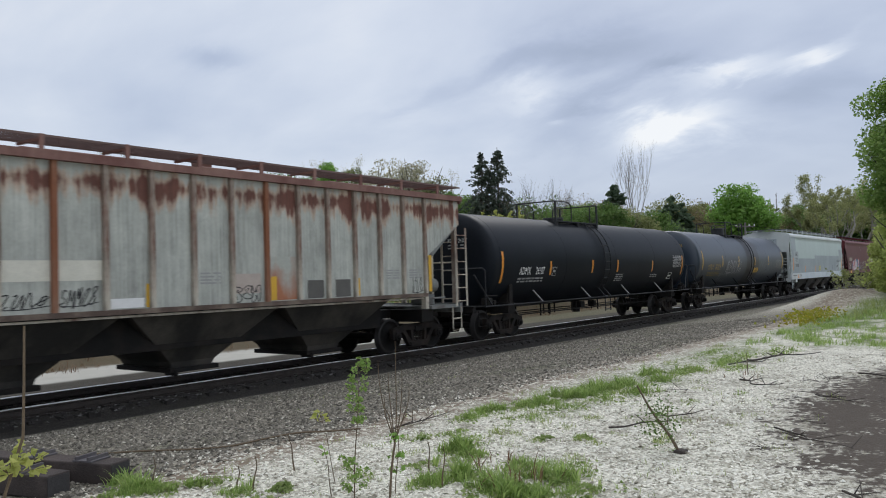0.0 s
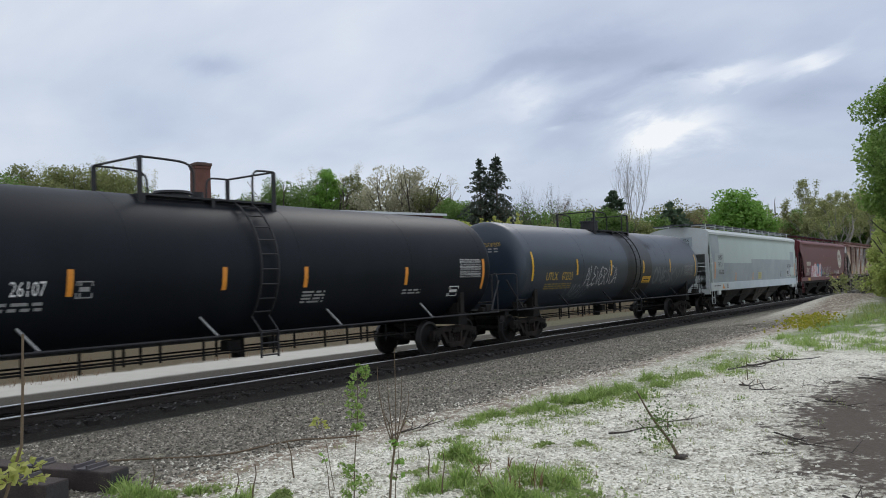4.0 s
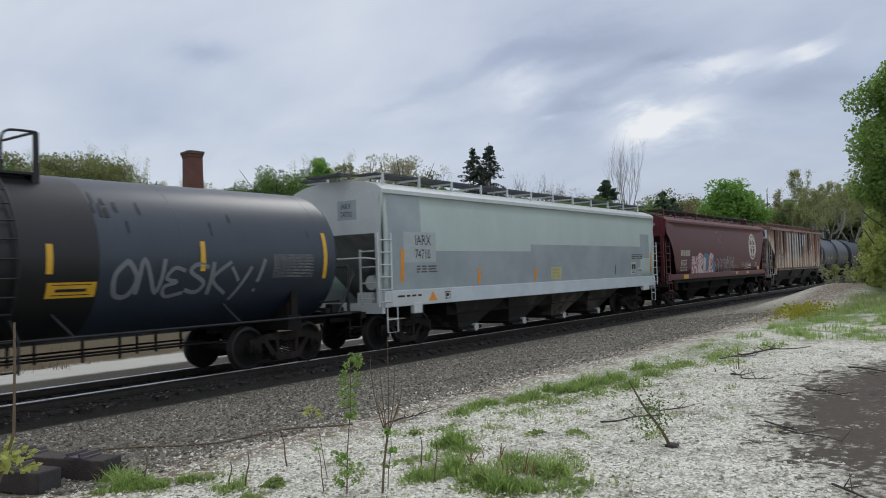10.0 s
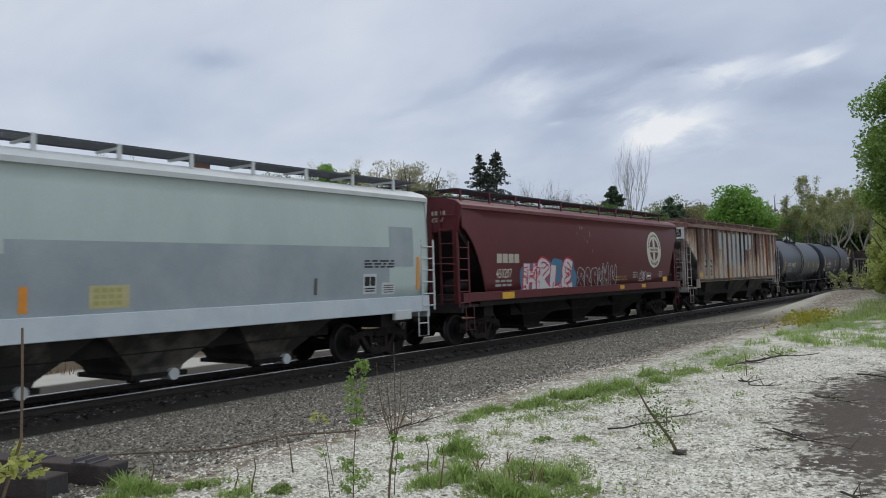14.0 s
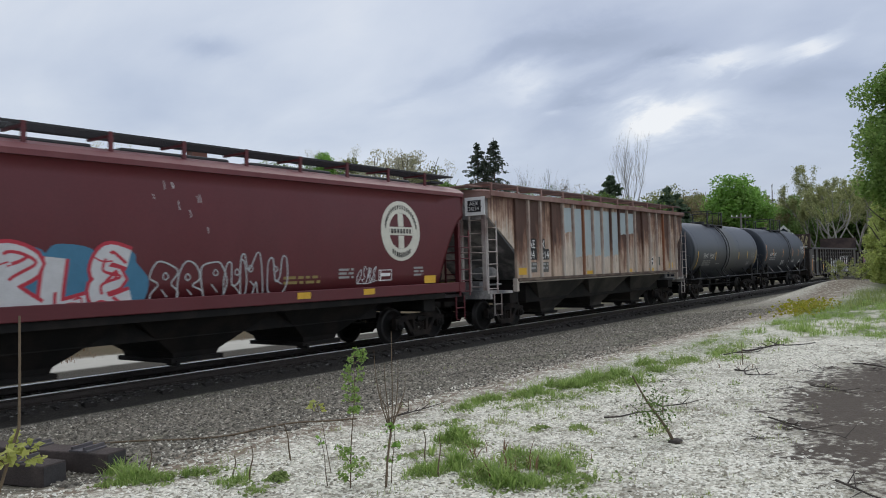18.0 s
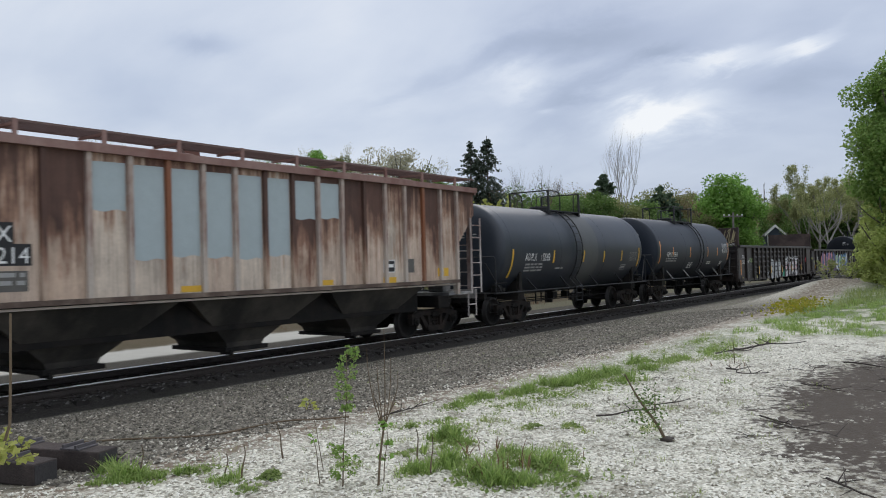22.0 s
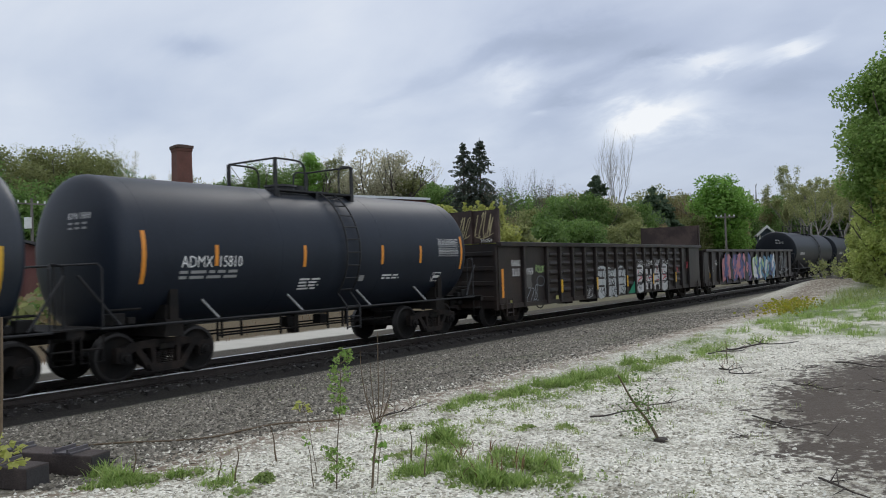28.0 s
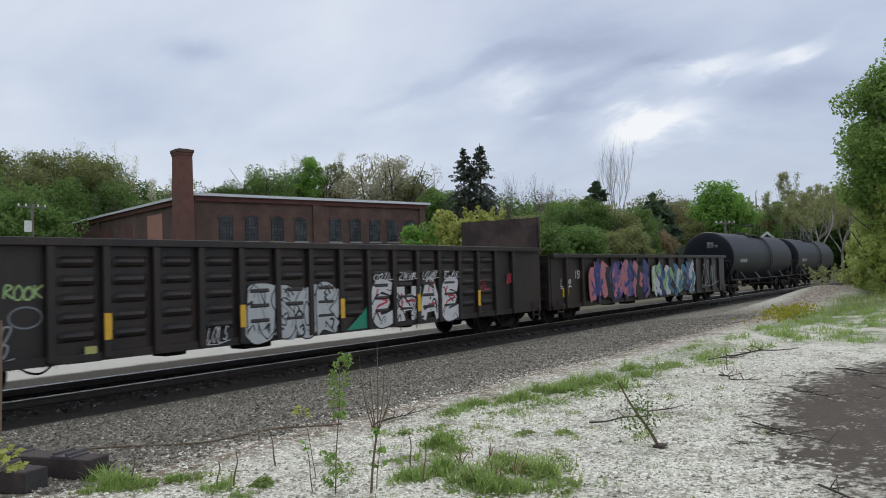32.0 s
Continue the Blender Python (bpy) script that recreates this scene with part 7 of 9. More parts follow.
def arched_window(parent, x, z, w, h, glass, y=0.0, bars_on=True):
    f = part("window", prism(bmesh.new(), [(x + a, z + b) for a, b in arch_outline(w, h, 0.3)], y - 0.03, y + 0.05), glass, parent)
    if bars_on:
        bm = bmesh.new()
        bmesh.ops.create_grid(bm, x_segments=4, y_segments=6, size=0.5, matrix=Matrix.Translation((x, y - 0.05, z + h / 2 - 0.08)) @ pose(0, 0, 0, 90) @ Matrix.Diagonal((w, h - 0.2, 1, 1)))
        bmesh.ops.wireframe(bm, faces=bm.faces[:], thickness=0.045, use_even_offset=True, use_replace=True, use_boundary=True)
        part("glazing_lattice", bm, M["win_frame"], f)
    part("sill", boxes((x - w / 2 - 0.12, x + w / 2 + 0.12, y - 0.14, y + 0.02, z - 0.14, z), bevel=0.01), M["stone_cap"], f)
    bm = bmesh.new()
    n = 9
    o, i = [], []
    for k in range(n + 1):
        a = math.pi * k / n
        o.append((x + (w / 2 + 0.22) * math.cos(a), z + h - 0.3 + 0.5 * math.sin(a)))
        i.append((x + (w / 2 + 0.01) * math.cos(a), z + h - 0.3 + 0.3 * math.sin(a)))
    prism(bm, o + i[::-1], y - 0.05, y + 0.02)
    part("brick_arch", bm, M["brick_red"], f)


def build_mill():
    mill = thing("mill_building", pose(40.4, 52.2, 0, 0, 0, -16), "long two-storey dark brick mill with arched windows", "building")
    W, D, H = 22.9, 38.0, 8.6
    part("front_wall", boxes((0, W, 0, 0.5, -0.5, H)), M["brick"], mill)
    part("side_wall", boxes((0, 0.5, 0.5, D, -0.5, H)), M["brick"], mill)
    part("back_wall", boxes((0.5, W, D - 0.5, D, -0.5, H)), M["brick"], mill)
    part("far_side_wall", boxes((W - 0.5, W, 0.5, D - 0.5, -0.5, H)), M["brick"], mill)
    part("cornice", boxes((-0.15, W + 0.15, -0.22, 0.0, H - 0.45, H - 0.05), (-0.22, 0.0, 0.0, D, H - 0.45, H - 0.05)), M["brick_red"], mill)
    part("roof", boxes((-0.4, W + 0.4, -0.4, D + 0.3, H, H + 0.12)), material("tar_roof", (0.07, 0.07, 0.07), 0.9), mill)
    part("roof_edge", boxes((-0.45, W + 0.45, -0.46, -0.4, H - 0.06, H + 0.16), (-0.46, -0.4, -0.4, D + 0.3, H - 0.06, H + 0.16)), M["roof_edge"], mill, "white metal roof edge")
    part("pier", boxes((10.5, 11.3, -0.18, 0.0, -0.5, H - 0.45)), M["brick"], mill)
    part("pier", boxes((W - 0.7, W, -0.18, 0.0, -0.5, H - 0.45)), M["brick"], mill)
    part("pale_band", boxes((11.3, W - 0.7, -0.03, 0.0, 2.9, 4.4)), M["brick_pale"], mill)
    glass2 = M["dark_glass"]
    for x in (2.5, 4.75, 7.1, 9.3, 12.8, 14.9, 17.0, 19.0, 21.1):
        arched_window(mill, x, 4.95, 1.1, 2.15, glass2, -0.02)
    for x in (2.5, 4.75, 7.1, 9.3, 12.8, 14.9, 17.0, 19.0, 21.1):
        arched_window(mill, x, 1.2, 1.1, 2.2, glass2, -0.04, False)
    # the end wall: a pink pier, blocked arches, a row of small ones
    part("pink_brick_pier", boxes((-0.06, 0.0, 7.4, 11.2, -0.5, H - 0.9)), M["brick_pink"], mill, "pinkish brick pier")
    for y, w, h in ((16.6, 1.8, 3.4), (23.6, 3.0, 3.4)):
        bm = bmesh.new()
        loft(bm, [[(dx, y + a, 3.9 + b) for a, b in arch_outline(w, h, 0.6)] for dx in (-0.05, 0.02)])
        part("blocked_arch", bm, M["brick_red"], mill, "arch filled with red brick")
    for k in range(6):
        y = 28 + 1.7 * k
        bm = bmesh.new()
        loft(bm, [[(dx, y + a, 4.6 + b) for a, b in arch_outline(1.2, 1.9, 0.3)] for dx in (-0.04, 0.02)])
        part("blocked_window", bm, M["brick_red"], mill)
    part("pier", boxes((-0.2, 0.0, 25.6, 26.4, -0.5, H - 0.45)), M["brick"], mill)
    return mill


build_mill()
ch = thing("chimney", pose(38.55, 51.35, -0.5, 0, 0, -16), "square tapered brick chimney with a flared cap", "chimney")
bm = bmesh.new()
loft(bm, [[(-a, -a, z), (a, -a, z), (a, a, z), (-a, a, z)] for a, z in ((0.70, 0), (0.58, 11.9), (0.62, 11.95), (0.64, 12.15))])
part("shaft", bm, M["brick_chimney"], ch)
part("cap", boxes((-0.70, 0.70, -0.70, 0.70, 12.15, 12.38), bevel=0.03), M["brick"], ch)
part("flue", boxes((-0.4, 0.4, -0.4, 0.4, 12.38, 12.46)), M["black_paint"], ch)

# low brick shed seen past the tail of the cars
sx, sy = at_angle(63.2, 50)
shed = thing("brick_shed", pose(sx, sy, -0.3, 0, 0, -20), "low weathered brick shed with a sloping dark roof", "building")
part("wall", prism(bmesh.new(), [(-4.5, 0), (2.2, 0), (2.2, 3.75), (-1.2, 4.75), (-4.5, 4.0)], 0, 7), M["brick_red"], shed)
part("roof", prism(bmesh.new(), [(-4.8, 4.0), (-1.2, 4.78), (2.6, 3.68), (2.6, 3.82), (-1.2, 4.95), (-4.8, 4.15)], -0.3, 7.3), material("shed_roofing", (0.06, 0.058, 0.06), 0.9), shed)
part("window", boxes((-2.0, -1.1, -0.05, 0.1, 1.6, 3.0)), M["dark_glass"], shed)
part("door", boxes((0.3, 1.3, -0.05, 0.1, 0.0, 2.1)), M["brick_red"], shed)


def utility_pole(turn, dist, top, label, arm=True, box_on=False):
    x, y = at_angle(turn, dist)
    z = ground_z(x, y)
    p = thing("utility_pole", pose(x, y, z - 0.3, 0, 0, turn - 60), label, "utility pole")
    part("pole", tube(bmesh.new(), [(0, 0, 0), (0, 0, top - z + 0.3)], 0.15, 10, 0.1), M["pole_wood"], p)
    h = top - z + 0.3
    if arm:
        part("crossarm", boxes((-1.2, 1.2, -0.06, 0.06, h - 0.5, h - 0.38)), M["pole_wood"], p)
        bm = bmesh.new()
        for k in (-1.1, -0.5, 0.5, 1.1):
            box(bm, k - 0.05, k + 0.05, -0.05, 0.05, h - 0.38, h - 0.18, 0.01)
        part("insulators", bm, M["white_paint"], p)
    if box_on:
        bm = bmesh.new()
        bmesh.ops.create_cone(bm, cap_ends=True, segments=14, radius1=0.28, radius2=0.28, depth=0.9, matrix=pose(-0.4, -0.1, h - 2.0))
        part("transformer", bm, M["white_paint"], p, "pale grey transformer can")


M["pole_wood"] = material("grey_weathered_pole", (0.17, 0.155, 0.14), 0.85, 0, 0.25, 3, 40, 0.2)
utility_pole(62.35, 72, 8.5, "wooden utility pole with a pale transformer", True, True)
utility_pole(15.45, 95, 7.1, "wooden utility pole with one crossarm")

hx, hy = at_angle(12.85, 200)
M["navy"] = material("navy_clapboard", (0.045, 0.06, 0.085), 0.7, 0, 0.15, 2, 20)
ho = thing("house", pose(hx, hy, 0.4, 0, 0, -72), "dark blue gabled house with white trim", "house")
part("wall", prism(bmesh.new(), [(-1.9, 0), (1.9, 0), (1.9, 6.9), (0, 8.6), (-1.9, 6.9)], 0, 9), M["navy"], ho)
part("roof", prism(bmesh.new(), [(-2.3, 6.55), (0, 8.6), (2.3, 6.55), (2.3, 6.8), (0, 8.95), (-2.3, 6.8)], -0.4, 9.3), material("grey_shingles", (0.16, 0.155, 0.15), 0.9), ho)
part("gable_trim", prism(bmesh.new(), [(-2.3, 6.4), (0, 8.5), (2.3, 6.4), (2.3, 6.95), (0, 9.15), (-2.3, 6.95)], -0.5, -0.42), M["white_paint"], ho, "white gable boards")
for x in (-1.6, 1.6):
    part("corner_board", boxes((x - 0.15, x + 0.15, -0.06, 0.0, 0, 6.8)), M["white_paint"], ho)
for x in (-0.7, 0.7):
    w = part("window", boxes((x - 0.5, x + 0.5, -0.06, 0.05, 4.7, 6.5)), M["white_paint"], ho)
    part("pane", boxes((x - 0.36, x + 0.36, -0.09, -0.06, 4.85, 5.55)), M["dark_glass"], w)
    part("pane", boxes((x - 0.36, x + 0.36, -0.09, -0.06, 5.65, 6.35)), M["dark_glass"], w)


# ---- trees and shrubs ----
def leaf_material(name, rgb, other, gloss=0.5):
    m = bpy.data.materials.new(name)
    m.use_nodes = True
    n, l = m.node_tree.nodes, m.node_tree.links
    b = n["Principled BSDF"]
    b.inputs["Roughness"].default_value, b.inputs["Specular IOR Level"].default_value = gloss, 0.3
    geo, mix_, oi = n.new("ShaderNodeNewGeometry"), n.new("ShaderNodeMix"), n.new("ShaderNodeObjectInfo")
    mix_.data_type = "RGBA"
    mix_.inputs[6].default_value, mix_.inputs[7].default_value = (*rgb, 1), (*other, 1)
    l.new(geo.outputs["Random Per Island"], mix_.inputs[0])
    hsv, mr = n.new("ShaderNodeHueSaturation"), n.new("ShaderNodeMapRange")
    l.new(oi.outputs["Random"], mr.inputs[0])
    mr.inputs[3].default_value, mr.inputs[4].default_value = 0.85, 1.15
    l.new(mr.outputs[0], hsv.inputs["Value"])
    l.new(mix_.outputs[2], hsv.inputs["Color"])
    l.new(hsv.outputs[0], b.inputs["Base Color"])
    tr, ms = n.new("ShaderNodeBsdfTranslucent"), n.new("ShaderNodeMixShader")
    l.new(hsv.outputs[0], tr.inputs[0])
    ms.inputs[0].default_value = 0.55
    l.new(b.outputs[0], ms.inputs[1])
    l.new(tr.outputs[0], ms.inputs[2])
    l.new(ms.outputs[0], n["Material Output"].inputs[0])
    return m


LEAF = dict(
    green=leaf_material("fresh_green_leaves", (0.095, 0.175, 0.042), (0.200, 0.300, 0.088)),
    bright=leaf_material("bright_spring_leaves", (0.138, 0.282, 0.050), (0.276, 0.444, 0.108)),
    # young olive leaves, made paler to put distant haze into the colour
    haze=leaf_material("haze_paled_olive_leaves", (0.24, 0.265, 0.11), (0.40, 0.41, 0.19)),
    olive=leaf_material("olive_young_leaves", (0.175, 0.205, 0.075), (0.320, 0.335, 0.140)),
    pale=leaf_material("pale_blossom_and_buds", (0.400, 0.390, 0.250), (0.560, 0.530, 0.380)),
    yellow=leaf_material("yellow_green_leaves", (0.34, 0.38, 0.09), (0.52, 0.53, 0.17)),
    brown=leaf_material("reddish_buds", (0.218, 0.167, 0.092), (0.310, 0.253, 0.132)),
    sapling=leaf_material("light_sapling_leaves", (0.19, 0.33, 0.07), (0.40, 0.54, 0.17)),
    dark=leaf_material("dark_needles", (0.062, 0.082, 0.062), (0.120, 0.148, 0.108)),
    maple=leaf_material("maple_leaves", (0.135, 0.245, 0.05), (0.31, 0.42, 0.13)),
    hedge=leaf_material("young_shrub_leaves", (0.34, 0.42, 0.115), (0.60, 0.66, 0.235)),
    blue=leaf_material("blue_green_needles", (0.07, 0.11, 0.065), (0.12, 0.165, 0.095)),
)
BARK = material("grey_brown_bark", (0.10, 0.085, 0.07), 0.9, 0, 0.3, 4, 40, 0.4)
BARK_PALE = material("pale_grey_bark", (0.24, 0.225, 0.20), 0.9, 0, 0.25, 4, 40, 0.3)


def leaf_cloud(pts, size, g, droop=0.0):
    """One folded leaf (or sprig) at each point, in one mesh."""
    n = len(pts)
    a = g.normal(size=(n, 3))
    a[:, 2] = a[:, 2] * 0.6 - droop
    a /= np.linalg.norm(a, axis=1, keepdims=True)
    b = np.cross(a, g.normal(size=(n, 3)))
    b /= np.linalg.norm(b, axis=1, keepdims=True)
    c = np.cross(a, b)
    s = np.asarray(size) * g.uniform(0.6, 1.3, n)
    s = s[:, None]
    p = np.asarray(pts)
    v = np.stack([p - a * s * 0.5, p + b * s * 0.42 + c * s * 0.12, p + a * s * 0.6, p - b * s * 0.42 + c * s * 0.12], 1).reshape(-1, 3)
    k = np.arange(n) * 4
    f = np.concatenate([np.stack([k, k + 1, k + 2], 1), np.stack([k, k + 2, k + 3], 1)])
    me = bpy.data.meshes.new("crown")
    me.from_pydata(v.tolist(), [], f.tolist())
    return me


def limbs(bm, g, base, direction, length, radius, depth, tips, spread=0.6, sides=6, upward=0.25, kids=3):
    """Branches that fork; the ends are kept in tips."""
    d = Vector(direction).normalized()
    pts = [Vector(base)]
    for k in range(3):
        d = (d + Vector((g.uniform(-0.16, 0.16), g.uniform(-0.16, 0.16), upward * 0.25))).normalized()
        pts.append(pts[-1] + d * length / 3)
    tube(bm, pts, radius, sides, radius * 0.62)
    if depth == 0:
        tips.append(pts[-1])
        tips.append(pts[-2])
        return
    for k in range(kids + (g.random() < 0.4)):
        start = pts[g.choice((1, 2, 3, 3))]
        e = (d + Vector((g.uniform(-1, 1), g.uniform(-1, 1), g.uniform(-0.35, 0.7))) * spread).normalized()
        limbs(bm, g, start, e, length * g.uniform(0.55, 0.8), radius * 0.52, depth - 1, tips, spread, max(3, sides - 1), upward, kids)


def tree(x, y, height, radius, leaf, label, leaves=3500, size=0.3, low=0.25, seed=1, bark=None, depth=2, lumps=16, name="tree", squash=1.0, sink=0.3):
    """A broad-leaved tree: trunk, forking limbs and a crown of leaf clumps with an uneven outline and gaps."""
    g, q = random.Random(seed), np.random.default_rng(seed)
    z = ground_z(x, y)
    t = thing(name, pose(x, y, z - sink), label, "tree" if name == "tree" else name.replace("_", " "))
    h = height - z + sink
    bm, tips = bmesh.new(), []
    trunk_h = h * max(0.18, low)
    top = Vector((g.uniform(-0.2, 0.2), g.uniform(-0.2, 0.2), trunk_h))
    r0 = max(0.05, h * 0.018)
    tube(bm, [(0, 0, 0), (top.x * 0.4, top.y * 0.4, trunk_h * 0.5), tuple(top)], r0, 8, r0 * 0.75)
    for k in range(4):
        a = 2 * math.pi * (k + g.random() * 0.6) / 4
        limbs(bm, g, top, (math.cos(a) * 0.55 * radius / (h * 0.3), math.sin(a) * 0.55 * radius / (h * 0.3), 1.0), (h - trunk_h) * 0.42, r0 * 0.6, depth, tips, 0.6)
    part("trunk", bm, bark or BARK, t)
    cz, rz = (h * low + h) / 2, (h - h * low) / 2
    pts = []
    per = max(1, leaves // (lumps * 2))
    for k in range(lumps * 2):
        v = q.normal(size=3)
        v /= np.linalg.norm(v)
        rad = q.uniform(0.55, 1.0) ** 0.6
        bulge = 0.78 + 0.34 * noise.noise(Vector((v[0] * 1.6 + seed, v[1] * 1.6, v[2] * 1.6)))
        c = np.array([v[0] * radius * rad * bulge, v[1] * radius * rad * bulge, cz + v[2] * rz * rad * (0.9 + 0.2 * bulge - 0.1)])
        rr = radius * q.uniform(0.20, 0.40)
        o = q.normal(size=(per, 3))
        o /= np.linalg.norm(o, axis=1, keepdims=True)
        pts.append(c + o * rr * (q.random((per, 1)) ** 0.35) * np.array([1, 1, 0.75 * squash]))
    # the shaded inner mass of larger sprays
    m = leaves // 6
    o = q.normal(size=(m, 3))
    o /= np.linalg.norm(o, axis=1, keepdims=True)
    pts.append(np.array([0, 0, cz]) + o * (q.random((m, 1)) ** 0.45) * np.array([radius * 0.72, radius * 0.72, rz * 0.78]))
    sizes = np.concatenate([np.full(per * lumps * 2, size), np.full(m, size * 2.0)])
    me = leaf_cloud(np.concatenate(pts), sizes, q)
    part("crown", me, LEAF[leaf], t)
    return t


def wispy_tree(x, y, height, radius, leaf, label, leaves=900, size=0.2, seed=1, bark=None, depth=3, low=0.3, stems=1, narrow=0.5, girth=0.011, fork=2):
    """A tree with its branches showing and few or no leaves."""
    g, q = random.Random(seed), np.random.default_rng(seed)
    z = ground_z(x, y)
    t = thing("tree", pose(x, y, z - 0.3), label, "tree")
    h = height - z + 0.3
    bm, tips = bmesh.new(), []
    r0 = h * girth
    for s in range(stems):
        lean = (0 if stems == 1 else (-1 if s else 1) * 0.09)
        top = Vector((lean * h * low * 1.5, 0, h * low))
        tube(bm, [(lean * 2, 0, 0), tuple(top * 0.5), tuple(top)], r0, 7, r0 * 0.8)
        for k in range(3):
            a = 2 * math.pi * (k + g.random()) / 3
            limbs(bm, g, top, (math.cos(a) * narrow, math.sin(a) * narrow, 1), (h * (1 - low)) * 0.40, r0 * 0.65, depth, tips, 0.75 * narrow + 0.15, 5, 0.5, fork)
    zs = max(v.co.z for v in bm.verts)
    ws = max(max(abs(v.co.x), abs(v.co.y)) for v in bm.verts)
    for v in bm.verts:
        v.co.z *= h / zs
        k = radius / ws
        v.co.x *= k
        v.co.y *= k
    part("trunk", bm, bark or BARK, t)
    if leaves:
        c = np.array([(p.x * radius / ws, p.y * radius / ws, p.z * h / zs) for p in tips])
        pts = c[q.integers(0, len(c), leaves)] + q.normal(size=(leaves, 3)) * radius * 0.055
        part("crown", leaf_cloud(pts, size, q), LEAF[leaf], t)
    return t


def conifer(x, y, height, radius, label, seed=1, leaf="dark", tiers=20, low=0.12, size=0.45):
    g, q = random.Random(seed), np.random.default_rng(seed)
    z = ground_z(x, y)
    t = thing("conifer", pose(x, y, z - 0.3), label, "conifer")
    h = height - z + 0.3
    bm = tube(bmesh.new(), [(0, 0, 0), (0, 0, h * 0.5), (0, 0, h)], h * 0.014, 7, 0.03)
    pts = []
    for k in range(tiers * 9):
        f = g.random() ** 1.1
        zz = h * (low + (0.985 - low) * f)
        a = g.uniform(0, 2 * math.pi)
        rr = radius * (1 - f) ** 0.72 * g.uniform(0.45, 1.15) + 0.1
        end = Vector((math.cos(a) * rr, math.sin(a) * rr, zz - rr * g.uniform(0.1, 0.42) + 0.45 * rr * (f > 0.72)))
        mid_ = (Vector((0, 0, zz)) + end) / 2 + Vector((0, 0, 0.14 * rr))
        tube(bm, [(0, 0, zz), tuple(mid_), tuple(end)], 0.035, 3, 0.01)
        m = int(5 + rr * 12)
        s = q.random(m) ** 0.5
        line = np.outer((1 - s) ** 2, [0, 0, zz]) + np.outer(2 * s * (1 - s), list(mid_)) + np.outer(s * s, list(end))
        # the sprays hang below each branch
        pts.append(line + q.normal(size=(m, 3)) * np.array([0.09, 0.09, 0.05]) - np.array([0, 0, 1.0]) * q.random((m, 1)) * (0.10 + 0.08 * rr))
    part("trunk", bm, BARK, t)
    part("needles", leaf_cloud(np.concatenate(pts), size, q, 0.35), LEAF[leaf], t)
    return t


def by_angle(turn, dist, slope):
    x, y = at_angle(turn, dist)
    return x, y, EYE[2] + slope * dist


# woods at the left, behind the mill's end wall
for i, (turn, dist, slope, r, leaf) in enumerate(((66.5, 96, 0.135, 6.5, "green"), (64.0, 104, 0.142, 6.0, "olive"), (62.0, 110, 0.146, 6.5, "olive"), (60.3, 112, 0.146, 6.0, "olive"), (58.6, 110, 0.150, 5.5, "olive"), (57.3, 106, 0.122, 5.0, "green"), (63.0, 88, 0.105, 5.5, "green"), (60.0, 104, 0.115, 5.0, "green"), (68.5, 100, 0.13, 6.0, "green"))):
    x, y, z = by_angle(turn, dist, slope)
    tree(x, y, z, r, leaf, {"green": "broad green spring tree in a wood", "olive": "olive-green tree just coming into leaf", "brown": "half-bare tree with reddish buds"}[leaf], 16000, 0.26, 0.10, 100 + i, lumps=30)
for i, (turn, dist, slope, r, n) in enumerate(((62.8, 118, 0.155, 5.5, 500), (59.2, 120, 0.158, 5.5, 500), (57.6, 118, 0.15, 4.0, 300), (55.2, 110, 0.143, 3.6, 900), (51.3, 112, 0.118, 3.6, 500), (47.0, 112, 0.148, 4.0, 600), (42.2, 112, 0.155, 4.5, 900), (38.4, 108, 0.145, 4.5, 900), (36.8, 110, 0.135, 4.0, 500))):
    x, y, z = by_angle(turn, dist, slope)
    wispy_tree(x, y, z, r, "pale" if turn < 56 else "yellow", "open-branched tree with a thin veil of young leaves", n * 4, 0.11, 130 + i, narrow=0.7)
# trees behind the mill
for i, (turn, dist, slope, r, leaf, low) in enumerate(((49.8, 108, 0.118, 3.6, "green", 0.3), (47.4, 108, 0.148, 4.6, "green", 0.2), (45.7, 114, 0.138, 4.0, "green", 0.2), (44.3, 112, 0.157, 2.8, "bright", 0.35), (42.4, 116, 0.146, 4.4, "olive", 0.25), (40.3, 108, 0.155, 4.6, "pale", 0.3), (38.4, 104, 0.154, 4.2, "pale", 0.3), (36.9, 104, 0.130, 4.2, "olive", 0.2), (35.4, 96, 0.116, 3.4, "green", 0.15), (48.6, 112, 0.128, 3.8, "olive", 0.2), (51.4, 112, 0.112, 3.4, "olive", 0.2))):
    x, y, z = by_angle(turn, dist, slope)
    tree(x, y, z, r, leaf, {"green": "rounded green tree behind the mill", "bright": "bright green tree behind the mill", "olive": "olive-green tree coming into leaf", "pale": "tall tree with pale blossom and open branches"}[leaf], 13000 if leaf != "pale" else 6000, 0.2, low, 160 + i, lumps=24)
# the two spruces
for turn, slope, s, r in ((32.2, 0.162, 3, 3.3), (33.4, 0.157, 4, 3.3)):
    x, y, z = by_angle(turn, 88, slope)
    conifer(x, y, z, r * 1.25, "tall dark spruce with drooping branches", s, tiers=44, size=0.23)
